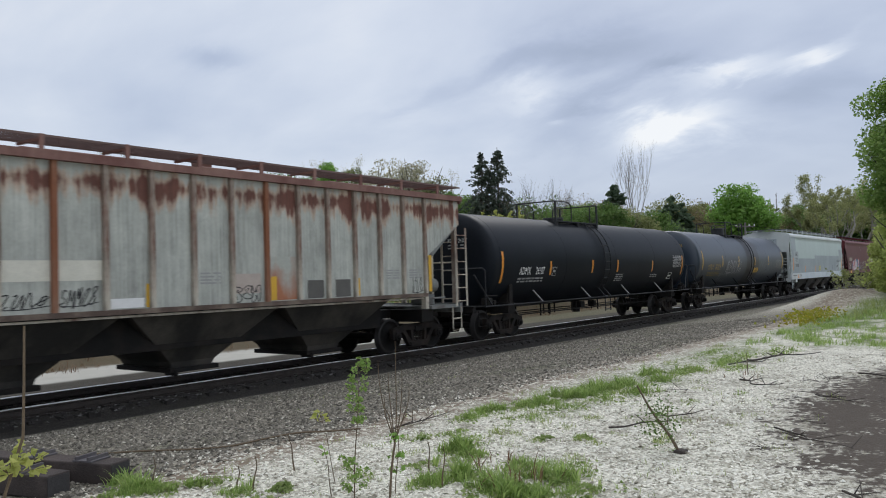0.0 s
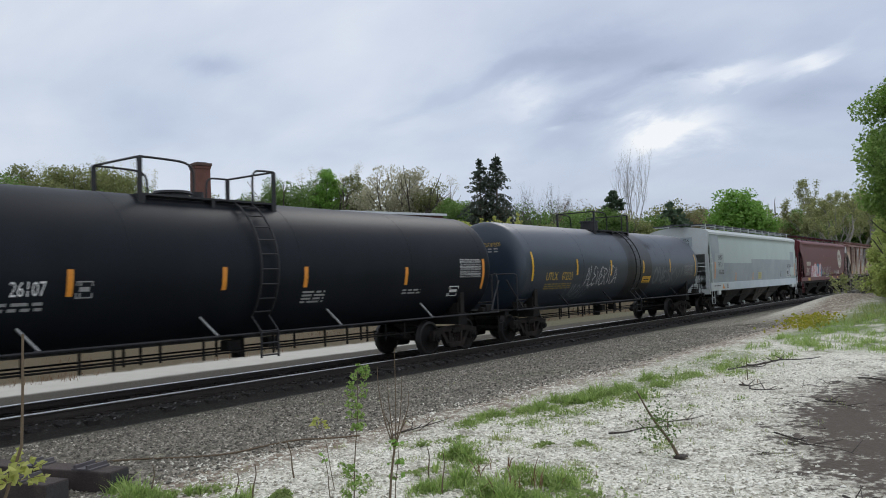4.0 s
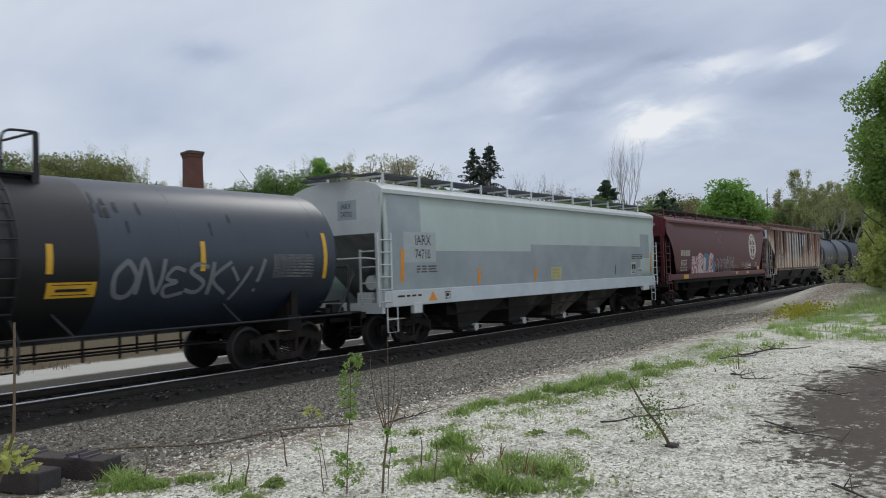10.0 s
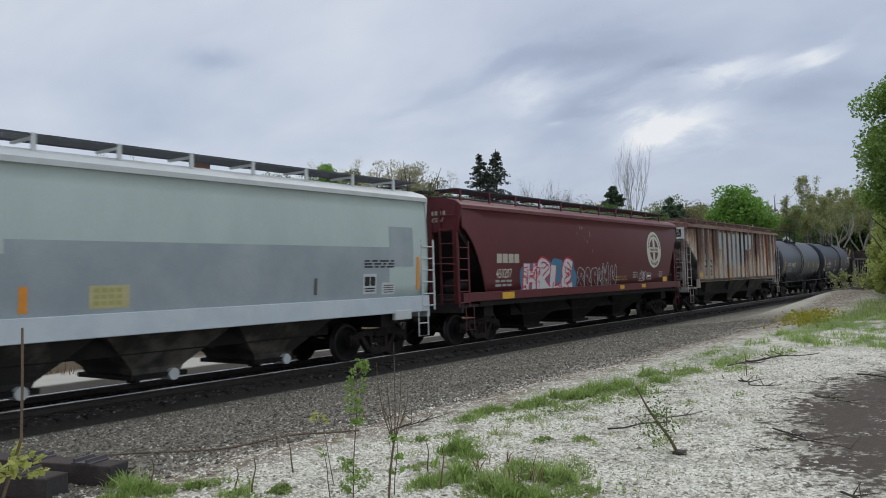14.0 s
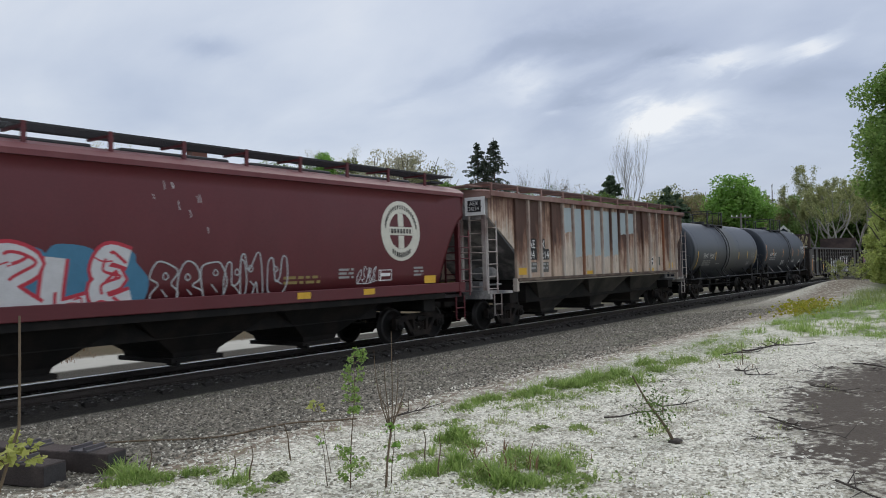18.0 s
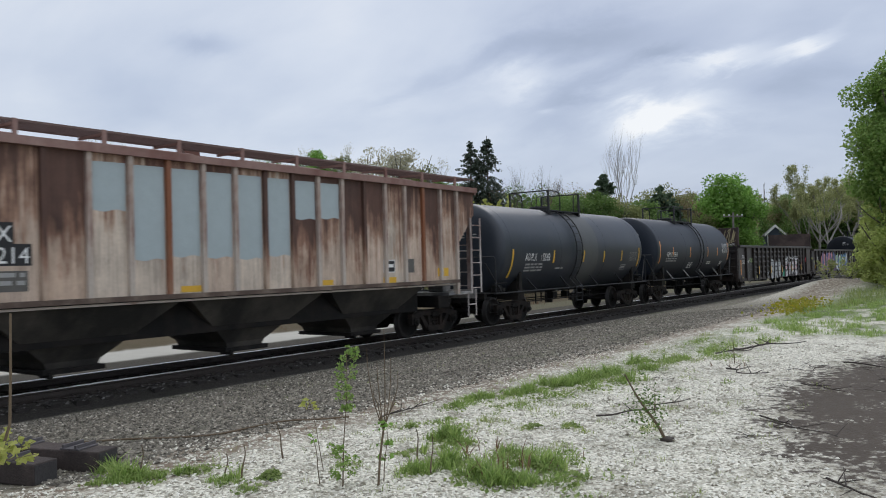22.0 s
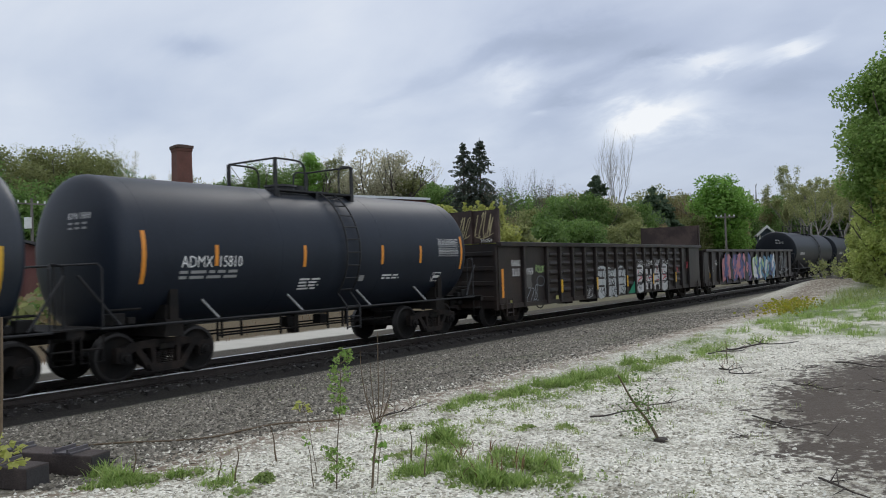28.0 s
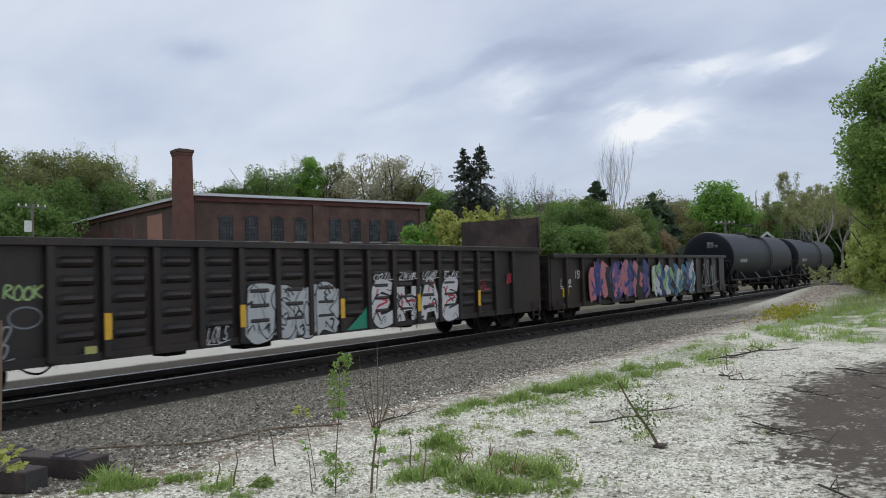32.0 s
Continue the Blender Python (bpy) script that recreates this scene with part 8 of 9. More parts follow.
# bare trees and the tall twin-stemmed one
for i, (turn, dist, slope, r, n) in enumerate(((30.6, 96, 0.128, 3.4, 0), (29.2, 98, 0.125, 3.4, 0), (27.9, 95, 0.120, 3.2, 0), (26.8, 100, 0.108, 3.2, 900), (29.9, 100, 0.118, 3.2, 0))):
    x, y, z = by_angle(turn, dist, slope)
    wispy_tree(x, y, z, r, "brown", "bare grey-brown tree with open branches", n, 0.13, 190 + i, None, 4, narrow=0.8, girth=0.009, fork=3)
x, y, z = by_angle(22.7, 105, 0.172)
wispy_tree(x, y, z, 2.7, "pale", "tall bare tree with two pale stems", 0, 0.3, 7, BARK_PALE, 4, 0.42, 2, 0.5, 0.006, 3)
# trees and brush between the spruces and the house
for i, (turn, dist, slope, r, leaf, low) in enumerate(((28.6, 80, 0.075, 3.2, "olive", 0.1), (26.4, 76, 0.092, 3.4, "green", 0.1), (24.9, 70, 0.095, 3.0, "green", 0.1), (23.2, 72, 0.080, 3.4, "olive", 0.05), (21.6, 78, 0.078, 3.2, "green", 0.05), (29.9, 84, 0.060, 3.2, "brown", 0.05), (31.5, 80, 0.06, 3.0, "olive", 0.05), (18.6, 120, 0.082, 5.0, "brown", 0.1), (17.8, 110, 0.06, 4.0, "olive", 0.05), (12.0, 235, 0.070, 6.0, "olive", 0.1), (10.6, 130, 0.068, 5.0, "green", 0.1), (13.4, 240, 0.064, 6.0, "green", 0.1), (22.3, 66, 0.048, 2.6, "olive", 0.05), (20.4, 84, 0.05, 3.2, "brown", 0.05), (25.6, 62, 0.055, 2.8, "green", 0.05))):
    x, y, z = by_angle(turn, dist, slope)
    tree(x, y, z, r, leaf, {"green": "leafy green tree beyond the track", "bright": "bright spring-green tree beyond the track", "olive": "olive-green tree coming into leaf", "brown": "half-bare tree with reddish buds"}[leaf], 10000, 0.18, low, 210 + i, lumps=24)
x, y, z = by_angle(15.65, 112, 0.1005)
tree(x, y, z, 4.6, "bright", "large round bright green maple", 12000, 0.30, 0.12, 31, lumps=30)
for turn, dist, slope, r, leaf in ((24.0, 98, 0.108, 4.4, "blue"), (20.2, 92, 0.090, 4.6, "blue"), (19.4, 96, 0.075, 3.8, "blue")):
    x, y, z = by_angle(turn, dist, slope)
    conifer(x, y, z, r, "blue-green pine among the trees", int(turn * 3), leaf, 18, 0.1, 0.5)
for turn, dist, slope in ((9.7, 96, 0.094), (11.0, 105, 0.082), (8.4, 110, 0.085), (10.2, 100, 0.105)):
    x, y, z = by_angle(turn, dist, slope)
    wispy_tree(x, y, z, 3.4, "haze", "slender tree with a haze of young leaves", 7000, 0.13, int(turn * 10), BARK_PALE, narrow=0.6)
# the soft woods that close the view beside the house
for i, (turn, dist, slope, r, leaf) in enumerate(((13.9, 232, 0.066, 7.0, "haze"), (12.7, 236, 0.070, 7.0, "haze"), (11.6, 228, 0.072, 6.5, "brown"), (10.5, 150, 0.078, 4.2, "haze"), (9.6, 168, 0.082, 5.0, "haze"), (8.8, 142, 0.088, 4.6, "haze"), (7.6, 132, 0.090, 5.0, "green"), (6.4, 128, 0.090, 5.0, "haze"))):
    x, y, z = by_angle(turn, dist, slope)
    tree(x, y, z, r, leaf, {"green": "green tree in the woods beside the track", "haze": "soft olive tree coming into leaf", "brown": "half-bare tree with reddish buds"}[leaf], 11000, 0.34, 0.04, 420 + i, lumps=22, depth=1, bark=BARK_PALE)
# yellow-green bushes in front of the mill
for i, (turn, dist, slope, r, leaf) in enumerate(((36.4, 46, 0.064, 1.8, "bright"), (34.9, 46, 0.080, 1.8, "yellow"), (33.2, 45, 0.068, 1.7, "yellow"), (32.0, 46, 0.072, 1.7, "yellow"), (30.7, 48, 0.056, 1.8, "yellow"), (29.2, 50, 0.05, 1.8, "olive"), (27.6, 56, 0.06, 2.2, "green"), (47.5, 52, 0.045, 1.2, "olive"))):
    x, y, z = by_angle(turn, dist, slope)
    tree(x, y, z, r, leaf, "bushy shrub with yellow-green spring leaves", 2600, 0.22, 0.03, 260 + i, depth=1, name="shrub")
for i, (turn, dist, slope) in enumerate(((31.6, 44, 0.083), (32.4, 44, 0.078), (30.9, 45, 0.076), (33.0, 45, 0.074))):
    x, y, z = by_angle(turn, dist, slope)
    wispy_tree(x, y, z, 0.8, "yellow", "upright shrub with yellow-green shoots", 700, 0.17, 280 + i, narrow=0.25, low=0.1)


# the belt of trees that closes the view between the others
def skyline(turn):
    """The slope of the tree tops over the eye's level."""
    for a, s in ((11, 0.078), (14, 0.082), (17, 0.080), (20, 0.088), (23, 0.092), (27, 0.098), (31, 0.104), (36, 0.100), (50, 0.105), (56, 0.122), (90, 0.145)):
        if turn <= a:
            return s
    return 0.1


g = random.Random(51)
turn = 6.0
while turn < 70:
    dist = g.uniform(116, 140)
    if 10.9 < turn < 14.6:
        dist += 100
    leaf = g.choice(("olive", "olive", "green", "green", "olive", "brown") if turn < 56 else ("green", "green", "olive"))
    x, y, z = by_angle(turn, dist, skyline(turn) * g.uniform(0.82, 1.0))
    tree(x, y, z, g.uniform(4.4, 5.8), leaf, {"green": "green tree in the belt of woods", "olive": "olive-green tree coming into leaf", "brown": "half-bare tree with reddish buds"}[leaf], 9000, 0.25, 0.06, int(turn * 10), lumps=28, depth=1)
    turn += g.uniform(1.5, 2.1)


def build_far_woods():
    q = np.random.default_rng(77)
    n = 180000
    turn = np.radians(q.uniform(-8, 74, n))
    dist = q.uniform(150, 240, n)
    dist = np.where((turn > radians(11.8)) & (turn < radians(13.9)), dist * 0.25 + 200, dist)
    top = 0.074 + 0.012 * np.sin(turn * 23) * np.sin(turn * 9 + 1) + 0.012 * (np.degrees(turn) > 35)
    lump = 0.5 + 0.5 * np.sin(turn * 160 + dist * 0.15)
    h = q.random(n) ** 0.6 * (top * dist) * (0.72 + 0.28 * lump) + EYE[2]
    pts = np.stack([dist * np.cos(turn), dist * np.sin(turn), np.maximum(h, 0.5)], 1)
    for name, part_of, leaf in (("olive", slice(0, 90000), "olive"), ("green", slice(90000, 155000), "green"), ("brown", slice(155000, 180000), "brown")):
        me = leaf_cloud(pts[part_of], 0.6, q)
        me.materials.append(LEAF[leaf])
        tagged(new("far_woods", me), "distant hillside woods in early spring leaf", "woods", kind="stuff")
    # low brush along the far side of the road
    n = 16000
    turn = np.radians(q.uniform(8, 70, n))
    y = q.uniform(24, 40, n)
    dist = np.minimum(y / np.maximum(np.sin(turn), 0.12), 160)
    clump = 0.5 + 0.5 * np.sin(turn * 90 + y) * np.sin(turn * 37)
    hh = q.random(n) * (0.35 + 1.5 * clump ** 2)
    px, py = dist * np.cos(turn), dist * np.sin(turn)
    pts = np.stack([px, py, hh + 0.35], 1)
    for k, leaf in ((slice(0, 8000), "olive"), (slice(8000, 12500), "brown"), (slice(12500, 16000), "green")):
        me = leaf_cloud(pts[k], 0.35, q)
        me.materials.append(LEAF[leaf])
        tagged(new("brush", me), "low tangled brush and dry grass beyond the road", "brush", kind="stuff")


build_far_woods()

# trees at the near side of the track
tree(39.8, 2.55, 11.9, 3.3, "maple", "tall leafy green maple beside the track", 72000, 0.135, 0.14, 41, lumps=62)
for i, (x, y, h, r, leaf) in enumerate(((40.5, 4.3, 5.2, 1.7, "hedge"), (43.5, 4.8, 4.4, 1.6, "hedge"), (38.5, 3.2, 6.4, 1.8, "hedge"), (46.5, 5.7, 2.9, 1.2, "hedge"), (36.6, 2.2, 5.8, 1.7, "hedge"), (42.0, 3.4, 5.6, 1.7, "hedge"), (44.5, 4.9, 5.4, 1.6, "hedge"), (41.5, 4.2, 6.6, 1.6, "hedge"), (39.0, 3.9, 4.6, 1.5, "hedge"))):
    tree(x, y, h, r, leaf, "dense shrub with young green leaves beside the track", 11000, 0.105, 0.02, 300 + i, depth=1, name="shrub", lumps=26)
for i, (x, y, h) in enumerate(((47.0, 7.6, 1.5), (49.5, 8.2, 1.6), (45.0, 7.0, 1.5), (52, 8.6, 1.6), (48.0, 7.1, 1.7))):
    wispy_tree(x, y, h + 0.2, 1.1, "olive", "low bare brush at the edge of the track", 160, 0.12, 320 + i, BARK_PALE, 2, 0.05, 1, 1.2)

# ---- foreground plants and clutter ----
M["stem"] = material("brown_green_stem", (0.13, 0.095, 0.06), 0.8, 0, 0.25, 20, 90, 0.2)
M["twig"] = material("dark_dead_twig", (0.055, 0.045, 0.038), 0.9, 0, 0.3, 20, 90, 0.3)
GRASS = dict(
    fresh=leaf_material("fresh_grass_blades", (0.18, 0.29, 0.065), (0.40, 0.50, 0.17)),
    thin=leaf_material("thin_grass_blades", (0.19, 0.27, 0.07), (0.40, 0.44, 0.17)),
    dry=leaf_material("dry_red_stalks", (0.16, 0.085, 0.05), (0.24, 0.16, 0.09)),
)


def blades(name, patches, mat, label, seed, category="grass"):
    """Grass as bent blades: patches of (x, y, rx, ry, count, height)."""
    q = np.random.default_rng(seed)
    V, F = [], []
    for x, y, rx, ry, n, h in patches:
        n = int(n * 2.6)
        rx, ry, h = rx * 1.25, ry * 1.25, h * 0.82
        a, r = q.uniform(0, 2 * np.pi, n), np.sqrt(q.random(n)) * q.uniform(0.6, 1.45, n)
        px, py = x + rx * r * np.cos(a), y + ry * r * np.sin(a)
        keep = np.array([noise.noise(Vector((u * 3.1, v * 3.1, seed))) + 0.7 * noise.noise(Vector((u * 9, v * 9, seed))) > 0.10 + 0.6 * (k - 0.5) for u, v, k in zip(px, py, r)])
        px, py, r = px[keep], py[keep], r[keep]
        n = len(px)
        hh = h * q.uniform(0.15, 1.0, n) * (1.05 - 0.55 * r) * np.array([max(0.45, 1.0 + 0.9 * noise.noise(Vector((u * 6, v * 6, seed + 4)))) for u, v in zip(px, py)])
        t = q.uniform(0, 2 * np.pi, n)
        lean = q.uniform(0.2, 1.3, n) * hh
        w = np.minimum(0.008, 0.05 * hh) * q.uniform(0.6, 1.3, n)
        for i in range(n):
            z = ground_z(px[i], py[i]) - 0.01
            c, s = math.cos(t[i]), math.sin(t[i])
            k = len(V)
            V += [(px[i] - s * w[i], py[i] + c * w[i], z), (px[i] + s * w[i], py[i] - c * w[i], z),
                  (px[i] + c * lean[i] * 0.4 - s * w[i] * 0.8, py[i] + s * lean[i] * 0.4 + c * w[i] * 0.8, z + hh[i] * 0.62), (px[i] + c * lean[i] * 0.4 + s * w[i] * 0.8, py[i] + s * lean[i] * 0.4 - c * w[i] * 0.8, z + hh[i] * 0.62),
                  (px[i] + c * lean[i], py[i] + s * lean[i], z + hh[i])]
            F += [(k, k + 1, k + 3, k + 2), (k + 2, k + 3, k + 4)]
    me = bpy.data.meshes.new(name)
    me.from_pydata(V, [], F)
    me.materials.append(mat)
    return tagged(new(name, me), label, category, kind="stuff")


g = random.Random(11)
near = [(5.5, 3.95, 0.34, 0.26, 760, 0.19), (5.35, 3.4, 0.36, 0.32, 1300, 0.22), (5.78, 3.2, 0.38, 0.3, 1200, 0.21), (5.55, 2.8, 0.34, 0.26, 800, 0.20), (5.95, 3.62, 0.36, 0.28, 760, 0.16), (5.7, 4.42, 0.2, 0.18, 380, 0.17), (6.4, 4.57, 0.18, 0.17, 620, 0.24), (6.15, 4.3, 0.26, 0.2, 420, 0.13), (6.3, 3.3, 0.25, 0.2, 200, 0.10), (5.2, 4.1, 0.2, 0.2, 260, 0.14),
        (4.5, 4.99, 0.13, 0.12, 700, 0.15), (4.18, 4.89, 0.13, 0.12, 180, 0.10), (3.86, 6.13, 0.26, 0.22, 760, 0.18), (4.01, 5.87, 0.28, 0.18, 620, 0.14), (4.29, 5.73, 0.26, 0.18, 620, 0.14), (4.26, 5.25, 0.24, 0.18, 460, 0.12), (4.04, 6.57, 0.18, 0.18, 260, 0.18), (5.08, 4.71, 0.2, 0.15, 110, 0.09)]
blades("grass", near, GRASS["fresh"], "thick tufts of fresh green grass", 1)
mid = [(7.3, 4.13, 0.16, 0.11, 420, 0.11), (7.48, 3.8, 0.14, 0.11, 420, 0.10), (6.66, 5.23, 0.13, 0.11, 280, 0.18), (7.85, 5.43, 0.30, 0.2, 420, 0.13), (8.5, 5.5, 0.38, 0.22, 760, 0.16), (9.2, 5.3, 0.45, 0.28, 1000, 0.19), (9.9, 5.2, 0.45, 0.3, 1150, 0.21), (10.5, 5.05, 0.5, 0.3, 1300, 0.23), (11.2, 5.02, 0.45, 0.28, 850, 0.20), (10.55, 4.45, 0.4, 0.25, 850, 0.21), (9.9, 4.7, 0.4, 0.25, 500, 0.14),
       (12.66, 5.09, 0.4, 0.2, 620, 0.23), (13.24, 4.71, 0.55, 0.25, 620, 0.17), (14.6, 4.45, 0.7, 0.25, 620, 0.17), (10.15, 3.57, 0.2, 0.14, 90, 0.09), (9.0, 4.8, 0.45, 0.25, 420, 0.10), (8.2, 4.9, 0.35, 0.22, 320, 0.09), (11.9, 4.7, 0.5, 0.25, 560, 0.15), (11.1, 3.25, 0.2, 0.15, 70, 0.12), (6.9, 4.7, 0.35, 0.25, 300, 0.09), (7.0, 5.1, 0.3, 0.2, 260, 0.09), (13.9, 4.05, 0.6, 0.25, 380, 0.13), (15.8, 4.6, 0.9, 0.3, 520, 0.15), (17.0, 4.1, 0.9, 0.3, 520, 0.15), (16.2, 5.3, 0.9, 0.2, 300, 0.12)]
blades("grass", mid, GRASS["fresh"], "low patches of grass growing through the gravel", 2)
# broad-leaved weeds among the blades
lv = []
q = np.random.default_rng(21)
for x, y, rx, ry, n, h in near + mid:
    m = int(n * 0.6)
    a, r = q.uniform(0, 2 * np.pi, m), np.sqrt(q.random(m)) * q.uniform(0.5, 1.6, m)
    for u, v, k in zip(x + rx * r * np.cos(a), y + ry * r * np.sin(a), r):
        if noise.noise(Vector((u * 4, v * 4, 9))) + 0.6 * noise.noise(Vector((u * 11, v * 11, 3))) > -0.05 + 0.35 * (k - 0.6):
            lv.append((u, v, ground_z(u, v) + q.random() * h * 0.42 * max(0.25, 1.2 - k)))
me = leaf_cloud(np.array(lv), 0.034, q)
me.materials.append(leaf_material("light_green_weed_leaves", (0.18, 0.27, 0.07), (0.38, 0.45, 0.18)))
tagged(new("weeds", me), "low broad-leaved weeds among the grass tufts", "weeds", kind="stuff")
thin = [(g.uniform(4.5, 12), g.uniform(1.8, 6.2), 0.25, 0.2, 28, 0.09) for _ in range(150)] + [(g.uniform(5.5, 9), g.gauss(4.4, 0.7), 0.14, 0.12, 60, 0.09) for _ in range(70)] + [(g.uniform(8, 18), g.gauss(4.9, 0.45), 0.3, 0.2, 70, 0.10) for _ in range(90)] + [(g.uniform(7, 20), g.uniform(7.0, 11.5), 0.5, 0.3, 40, 0.07) for _ in range(40)]
blades("weeds", thin, GRASS["thin"], "thin scattered weeds in the gravel", 3, "weeds")
far = [(20 + g.uniform(-1.5, 9), g.uniform(2.2, 5.2), 0.8, 0.35, 300, 0.2) for _ in range(52)]
blades("grass", far, GRASS["fresh"], "rough green grass on the low bank", 4)
blades("grass", [(g.uniform(28, 40), g.uniform(0.5, 5), 1.6, 0.9, 320, 0.4) for _ in range(24)], GRASS["thin"], "rough pale grass under the trees", 5)
blades("dry_stalks", [(5.7, 3.4, 0.5, 0.4, 60, 0.3), (6.1, 4.0, 0.4, 0.3, 40, 0.25), (13.0, 3.8, 0.6, 0.4, 60, 0.2), (9.0, 3.1, 0.4, 0.3, 30, 0.12)], GRASS["dry"], "reddish dry stalks in the grass", 6, "weeds")
blades("dry_grass", [(g.uniform(2, 60), g.uniform(20.5, 25), 1.6, 0.7, 130, 0.35) for _ in range(46)], GRASS["dry"], "dry brown grass beyond the road", 8)
q = np.random.default_rng(5)
pts = np.stack([q.normal(26.8, 1.3, 900), q.normal(5.5, 0.35, 900), q.uniform(0.25, 0.6, 900)], 1)
me = leaf_cloud(pts, 0.09, q)
me.materials.append(leaf_material("yellow_flowers", (0.42, 0.36, 0.03), (0.30, 0.33, 0.05)))
tagged(new("yellow_weeds", me), "patch of yellow flowering weeds on the gravel", "weeds", kind="stuff")


def leafy_stem(name, x, y, height, leaf_spots, label, leaf, lean=(0, 0), r=0.009, size=0.05, seed=0, per=12, category="sapling", bark="stem"):
    """A young stem with sprays of pointed leaves at the given heights (height, reach)."""
    q, g = np.random.default_rng(seed), random.Random(seed)
    z = ground_z(x, y)
    t = thing(name, pose(x, y, z - 0.03), label, category)
    bm = bmesh.new()
    pts = curve_points([(0, 0, 0), (lean[0] * 0.3, lean[1] * 0.3, height * 0.35), (lean[0] * 0.7 + 0.02, lean[1] * 0.7, height * 0.7), (lean[0], lean[1], height)], 5)
    tube(bm, pts, r, 6, r * 0.35)
    lv = []
    for h, reach in leaf_spots:
        f = h / height
        base = Vector((lean[0] * f, lean[1] * f, h))
        for k in range(3):
            a = g.uniform(0, 2 * math.pi)
            tip = base + Vector((math.cos(a) * reach, math.sin(a) * reach, reach * 0.45))
            tube(bm, [tuple(base), tuple(tip)], 0.003, 4, 0.0015)
            for j in range(per // 3):
                p = base.lerp(tip, g.uniform(0.35, 1.05))
                lv.append((p.x + g.uniform(-0.02, 0.02), p.y + g.uniform(-0.02, 0.02), p.z + g.uniform(-0.02, 0.03)))
    part("stem", bm, M[bark], t)
    if lv:
        part("leaves", leaf_cloud(np.array(lv), size, q, 0.1), LEAF[leaf], t)
    return t


leafy_stem("sapling", 4.57, 4.28, 1.06, [(0.08, 0.12), (0.16, 0.15), (0.24, 0.14), (0.30, 0.12), (0.62, 0.06), (0.70, 0.07), (0.78, 0.08), (0.86, 0.09), (0.93, 0.1), (1.0, 0.1), (1.05, 0.09)], "young sapling with fresh light green leaves", "sapling", (0.02, -0.05), 0.006, 0.026, 2, 66)
leafy_stem("weed_stem", 4.55, 4.5, 0.42, [(0.38, 0.05)], "thin young weed stem", "bright", (-0.05, 0.03), 0.005, 0.04, 5, 6)
leafy_stem("weed_stem", 4.85, 4.75, 0.62, [(0.56, 0.07), (0.6, 0.05)], "thin weed stem with a few leaves", "yellow", (-0.14, 0.02), 0.004, 0.05, 6, 9)
leafy_stem("weed_stem", 4.85, 4.1, 0.5, [(0.2, 0.05), (0.3, 0.06)], "thin weed stem beside the sapling", "bright", (0.05, 0.0), 0.005, 0.05, 8, 9)
# the bare forked shoot
sh = thing("bare_shoot", pose(4.72, 4.05, ground_z(4.72, 4.05) - 0.03), "bare brown shoot forking into upright twigs", "sapling")
bm = bmesh.new()
tube(bm, [(0, 0, 0), (0.02, -0.01, 0.25), (0.06, -0.03, 0.52)], 0.010, 7, 0.008)
for dx, dy, h in ((-0.13, 0.08, 1.10), (-0.05, 0.03, 1.0), (0.0, -0.02, 1.24), (0.05, -0.05, 1.02), (0.1, -0.09, 0.9), (-0.08, 0.06, 0.82), (0.13, -0.1, 0.7)):
    tube(bm, curve_points([(0.05, -0.025, 0.42 + abs(dx) * 0.4), (0.06 + dx * 0.5, -0.03 + dy * 0.5, 0.66), (0.06 + dx * 0.8, -0.03 + dy * 0.8, 0.5 + (h - 0.5) * 0.7), (0.06 + dx * 0.85, -0.03 + dy * 0.85, h)], 4), 0.006, 5, 0.002)
part("forked_stem", bm, M["stem"], sh)
q = np.random.default_rng(3)
part("leaves", leaf_cloud(np.array([(0.05, -0.03, 0.5)]) + q.normal(size=(22, 3)) * 0.03, 0.035, q), LEAF["bright"], sh)
# the tall whip at the edge of the yard, with a leafy foot
wh = thing("bare_whip", pose(2.62, 5.66, ground_z(2.62, 5.66) - 0.03), "tall bare brown whip with yellow-green leaves low down", "sapling")
part("stem", tube(bmesh.new(), [(-0.08, 0.1, 0), (-0.02, 0.0, 0.35), (0.05, -0.12, 0.75), (0.05, -0.14, 1.1), (0.05, -0.15, 1.5)], 0.012, 7, 0.008), M["stem"], wh)
lv, bm = [], bmesh.new()
g = random.Random(4)
for k in range(9):
    a = 2 * math.pi * k / 9 + g.uniform(-0.2, 0.2)
    tip = Vector((math.cos(a) * 0.26, math.sin(a) * 0.26, 0.62 + 0.1 * math.sin(3 * a)))
    tube(bm, [(0, -0.03, 0.5), tuple(tip)], 0.004, 4, 0.002)
    for j in range(9):
        p = Vector((0, -0.03, 0.5)).lerp(tip, 0.25 + 0.8 * j / 9)
        lv.append((p.x + g.uniform(-0.03, 0.03), p.y + g.uniform(-0.03, 0.03), p.z + g.uniform(-0.03, 0.0)))
part("leaf_spray", bm, M["stem"], wh)
part("leaves", leaf_cloud(np.array(lv), 0.075, np.random.default_rng(6), 0.3), LEAF["yellow"], wh)
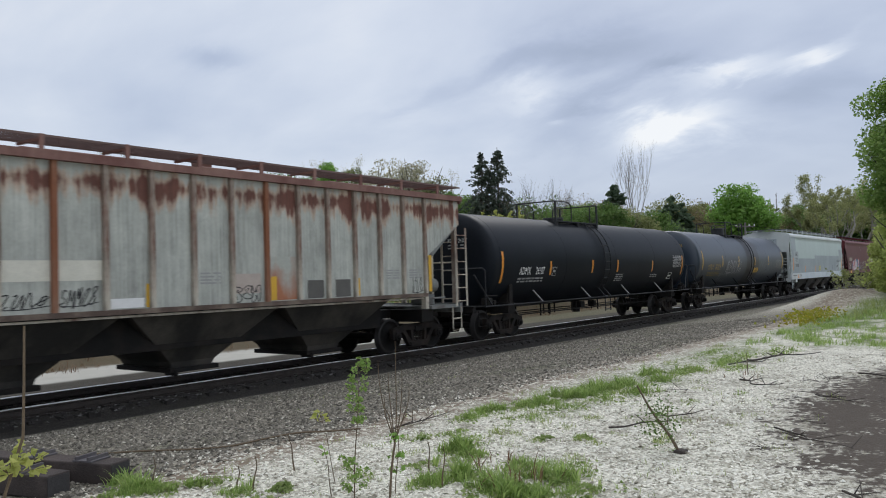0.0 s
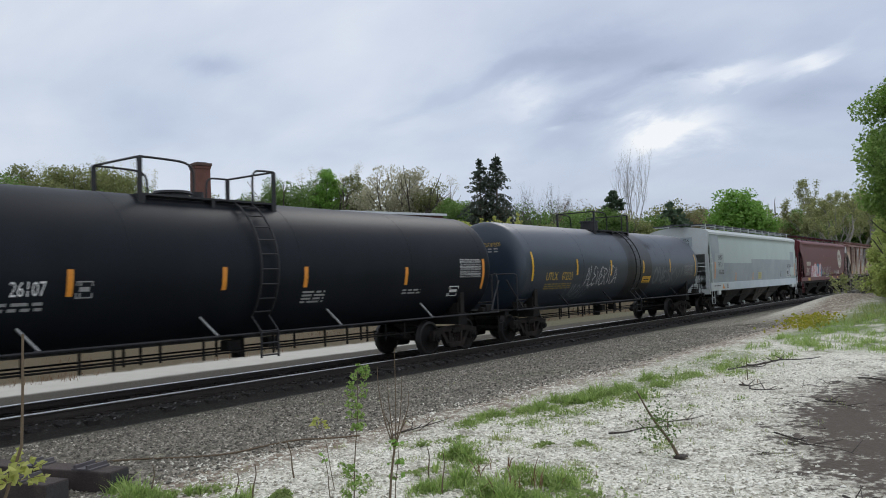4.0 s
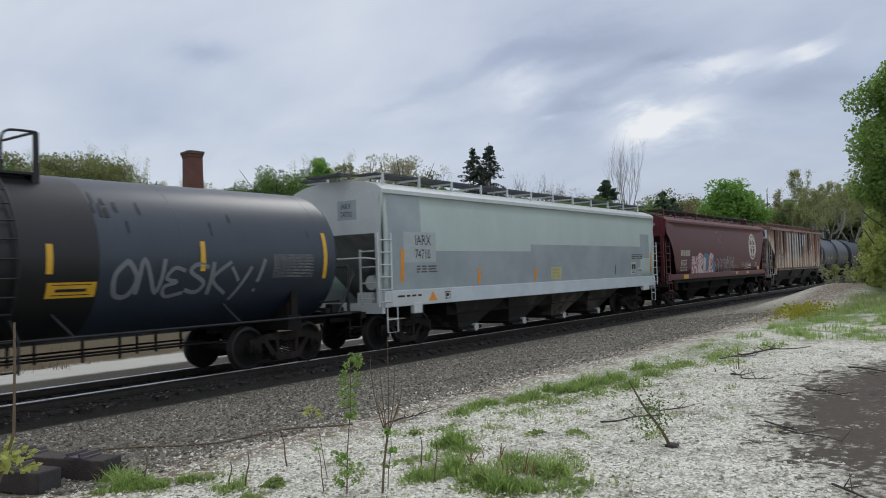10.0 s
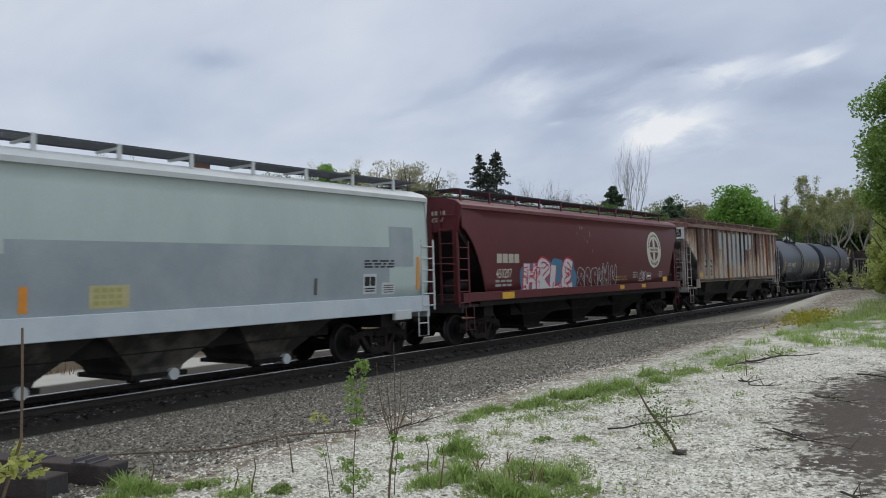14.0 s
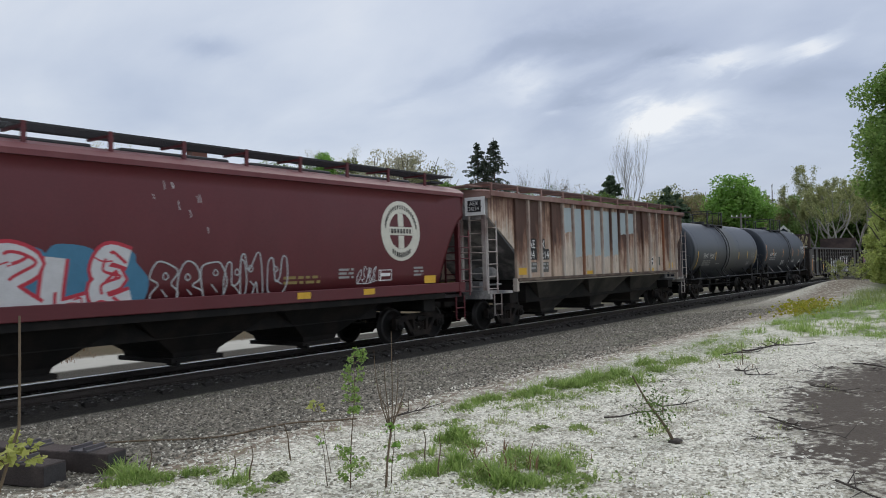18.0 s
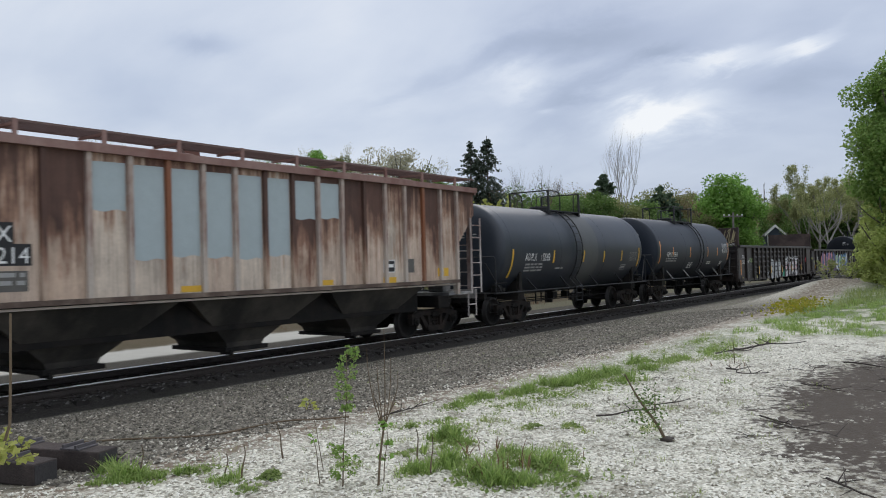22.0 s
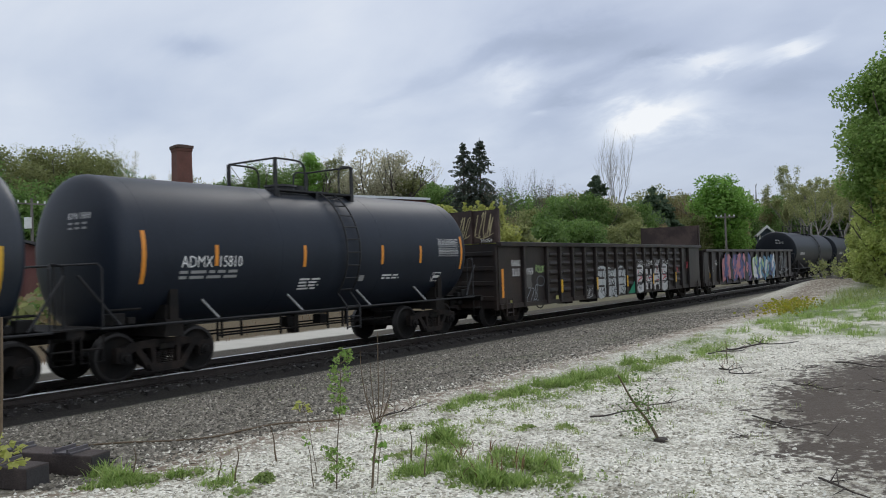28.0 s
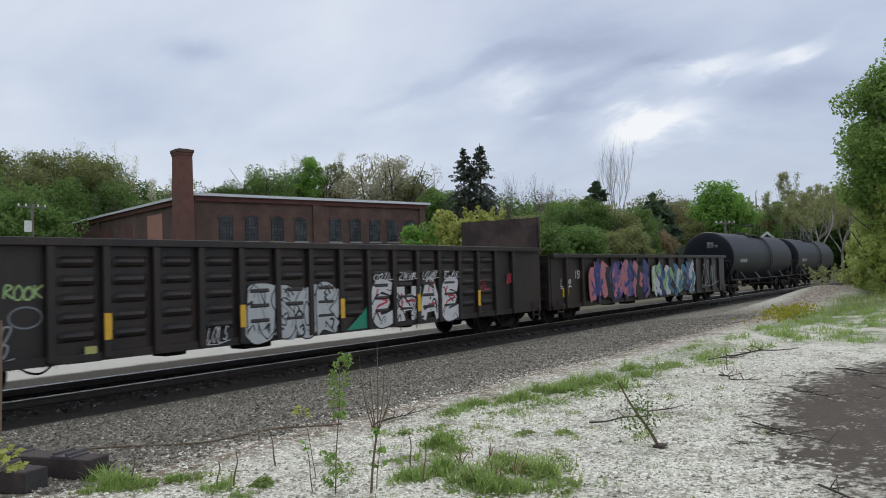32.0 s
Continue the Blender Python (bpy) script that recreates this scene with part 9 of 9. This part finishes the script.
# the leaning stump shoot on the gravel
st = thing("leaning_stump", pose(7.37, 2.72, ground_z(7.37, 2.72) - 0.02), "leaning dead stem with a few green shoots", "stump")
part("stem", tube(bmesh.new(), curve_points([(0, 0, 0), (-0.06, 0.07, 0.18), (-0.16, 0.2, 0.42), (-0.24, 0.3, 0.66)], 5), 0.018, 7, 0.007), M["stem"], st)
part("root", boxes((-0.06, 0.07, -0.06, 0.05, -0.02, 0.05), bevel=0.02), M["twig"], st)
q = np.random.default_rng(8)
part("leaves", leaf_cloud(np.array([(-0.13, 0.14, 0.33)]) + q.normal(size=(420, 3)) * np.array([0.08, 0.09, 0.12]), 0.024, q), LEAF["green"], st)
for x, y, h, lx in ((5.0, 5.4, 0.36, -0.06), (4.35, 5.2, 0.3, 0.05), (4.3, 5.35, 0.22, 0.04), (3.95, 6.0, 0.3, 0.03), (5.55, 4.3, 0.3, 0.02), (13.2, 3.7, 0.4, 0.0), (8.6, 3.3, 0.25, 0.05), (5.2, 3.9, 0.35, 0.06)):
    leafy_stem("dead_stalk", x, y, h, [], "short dry dead stalk in the grass", "brown", (lx, 0.02), 0.009, 0.04, int(x * 10), bark="stem", category="stalk")


def branch(pts, r, label, seed):
    g = random.Random(seed)
    x0, y0 = pts[0]
    t = thing("fallen_branch", pose(x0, y0, ground_z(x0, y0)), label, "branch")
    bm = bmesh.new()
    pts = [pts[0]] + [(x + g.uniform(-0.09, 0.09), y + g.uniform(-0.09, 0.09)) for a, c in zip(pts, pts[1:]) for x, y in (((a[0] + c[0]) / 2, (a[1] + c[1]) / 2), c)]
    p3 = [(x - x0, y - y0, ground_z(x, y) - ground_z(x0, y0) + r * 0.7 + g.uniform(0, 0.03)) for x, y in pts]
    c = curve_points(p3, 5)
    tube(bm, c, r * 0.5, 6, r * 0.15)
    for k in range(5):
        a = Vector(c[g.randrange(2, len(c) - 1)])
        b = a + Vector((g.uniform(-0.35, 0.35), g.uniform(-0.25, 0.25), g.uniform(0.0, 0.1)))
        tube(bm, [tuple(a), tuple(b)], r * 0.3, 5, r * 0.12)
    part("wood", bm, M["twig"], t)


branch([(15.0, 4.2), (15.6, 3.9), (16.0, 3.6), (16.6, 3.3)], 0.04, "dead dark branch lying on the gravel", 1)
branch([(14.2, 4.3), (15.0, 4.0), (16.2, 3.9)], 0.025, "thin dead branch lying on the gravel", 2)
branch([(8.05, 3.75), (8.5, 3.5), (9.0, 3.35), (9.4, 3.2)], 0.022, "dark fallen branch on the gravel", 3)
branch([(8.9, 2.25), (8.6, 1.95), (8.25, 1.7), (8.05, 1.4)], 0.02, "crooked twig on the bare earth", 4)
branch([(11.2, 2.3), (11.0, 2.0), (10.9, 1.7)], 0.02, "twig on the bare earth", 5)
branch([(13.8, 2.2), (13.6, 1.7), (13.4, 1.3)], 0.03, "dead branch on the bare earth", 6)
branch([(6.6, 1.2), (6.3, 1.0), (6.2, 0.7)], 0.02, "twig at the edge of the gravel", 7)
branch([(6.75, 5.75), (7.3, 5.8), (7.9, 5.9)], 0.025, "rotten dark stick lying in grass", 8)
branch([(12.4, 3.6), (12.2, 3.3), (12.1, 3.0)], 0.03, "short broken branch lying on gravel", 9)
g = random.Random(9)
for k in range(14):
    x, y, a = g.uniform(7.2, 15), g.uniform(1.2, 4.2), g.uniform(0, 3)
    branch([(x, y), (x + 0.12 * math.cos(a), y + 0.12 * math.sin(a)), (x + 0.28 * math.cos(a + 0.3), y + 0.28 * math.sin(a + 0.3))], 0.008, "small dead twig on the gravel", 20 + k)
# the old cable along the edge of the ballast
cb = thing("cable", pose(4.6, 8.6, 0), "old dark cable lying along the ballast edge", "cable")
pts = [(4.6, 8.6), (5.04, 7.98), (5.3, 7.4), (5.54, 6.99), (5.9, 6.85), (6.25, 6.69), (6.5, 6.4), (6.75, 6.2)]
part("cable_run", tube(bmesh.new(), curve_points([(x - 4.6, y - 8.6, ground_z(x, y) + 0.02) for x, y in pts], 5), 0.011, 6), M["stem"], cb)


def old_tie(x, y, a, length, label, plates):
    """A used crosstie with its steel plates; x, y: middle of the near end."""
    z = ground_z(x, y)
    t = thing("wooden_tie", pose(x, y, z - 0.01, 0, 0, a), label, "railway tie")
    part("timber", boxes((0, length, -0.125, 0.125, 0, 0.19), bevel=0.012), M["old_tie"], t)
    part("end_cap", boxes((-0.004, 0.0, -0.11, 0.11, 0.015, 0.175)), M["old_tie_end"], t)
    for p in plates:
        pl = part("tie_plate", boxes((p - 0.11, p + 0.11, -0.12, 0.12, 0.19, 0.205), bevel=0.003), M["plate_steel"], t)
        for k in (-0.07, 0.07):
            part("rib", boxes((p + k - 0.012, p + k + 0.012, -0.12, 0.12, 0.205, 0.235)), M["plate_steel"], pl)


M["old_tie"] = material("black_brown_old_timber", (0.040, 0.031, 0.028), 0.85, 0, 0.35, 4, 50, 0.45, (0.065, 0.05, 0.045))
M["old_tie_end"] = material("sawn_tie_end", (0.045, 0.042, 0.042), 0.85, 0, 0.3, 9, 60, 0.3)
M["plate_steel"] = material("grey_plate_steel", (0.13, 0.12, 0.125), 0.5, 0.5, 0.25, 9, 60, 0.1)
old_tie(4.09, 6.70, 106, 2.6, "used black wooden railway tie lying on the ground", (0.33, 0.97))
old_tie(3.55, 6.76, 103, 2.6, "used black wooden railway tie with steel plates", (0.4, 0.95))

# ---- what moves ----
def motions():
    ts = [float(i) for i in range(33)]
    for c, u in CARS:
        walk(c, [(t, pose(u - travel(t), TRACK_Y, 0)) for t in ts])
    steps = [4 * i / FPS for i in range(241)]
    spins = [-math.degrees(travel(t) / WHEEL) for t in steps]
    for w, x in WHEELSETS:
        walk(w, [(t, pose(x, 0, WHEEL, 0, a, 0)) for t, a in zip(steps, spins)])


motions()
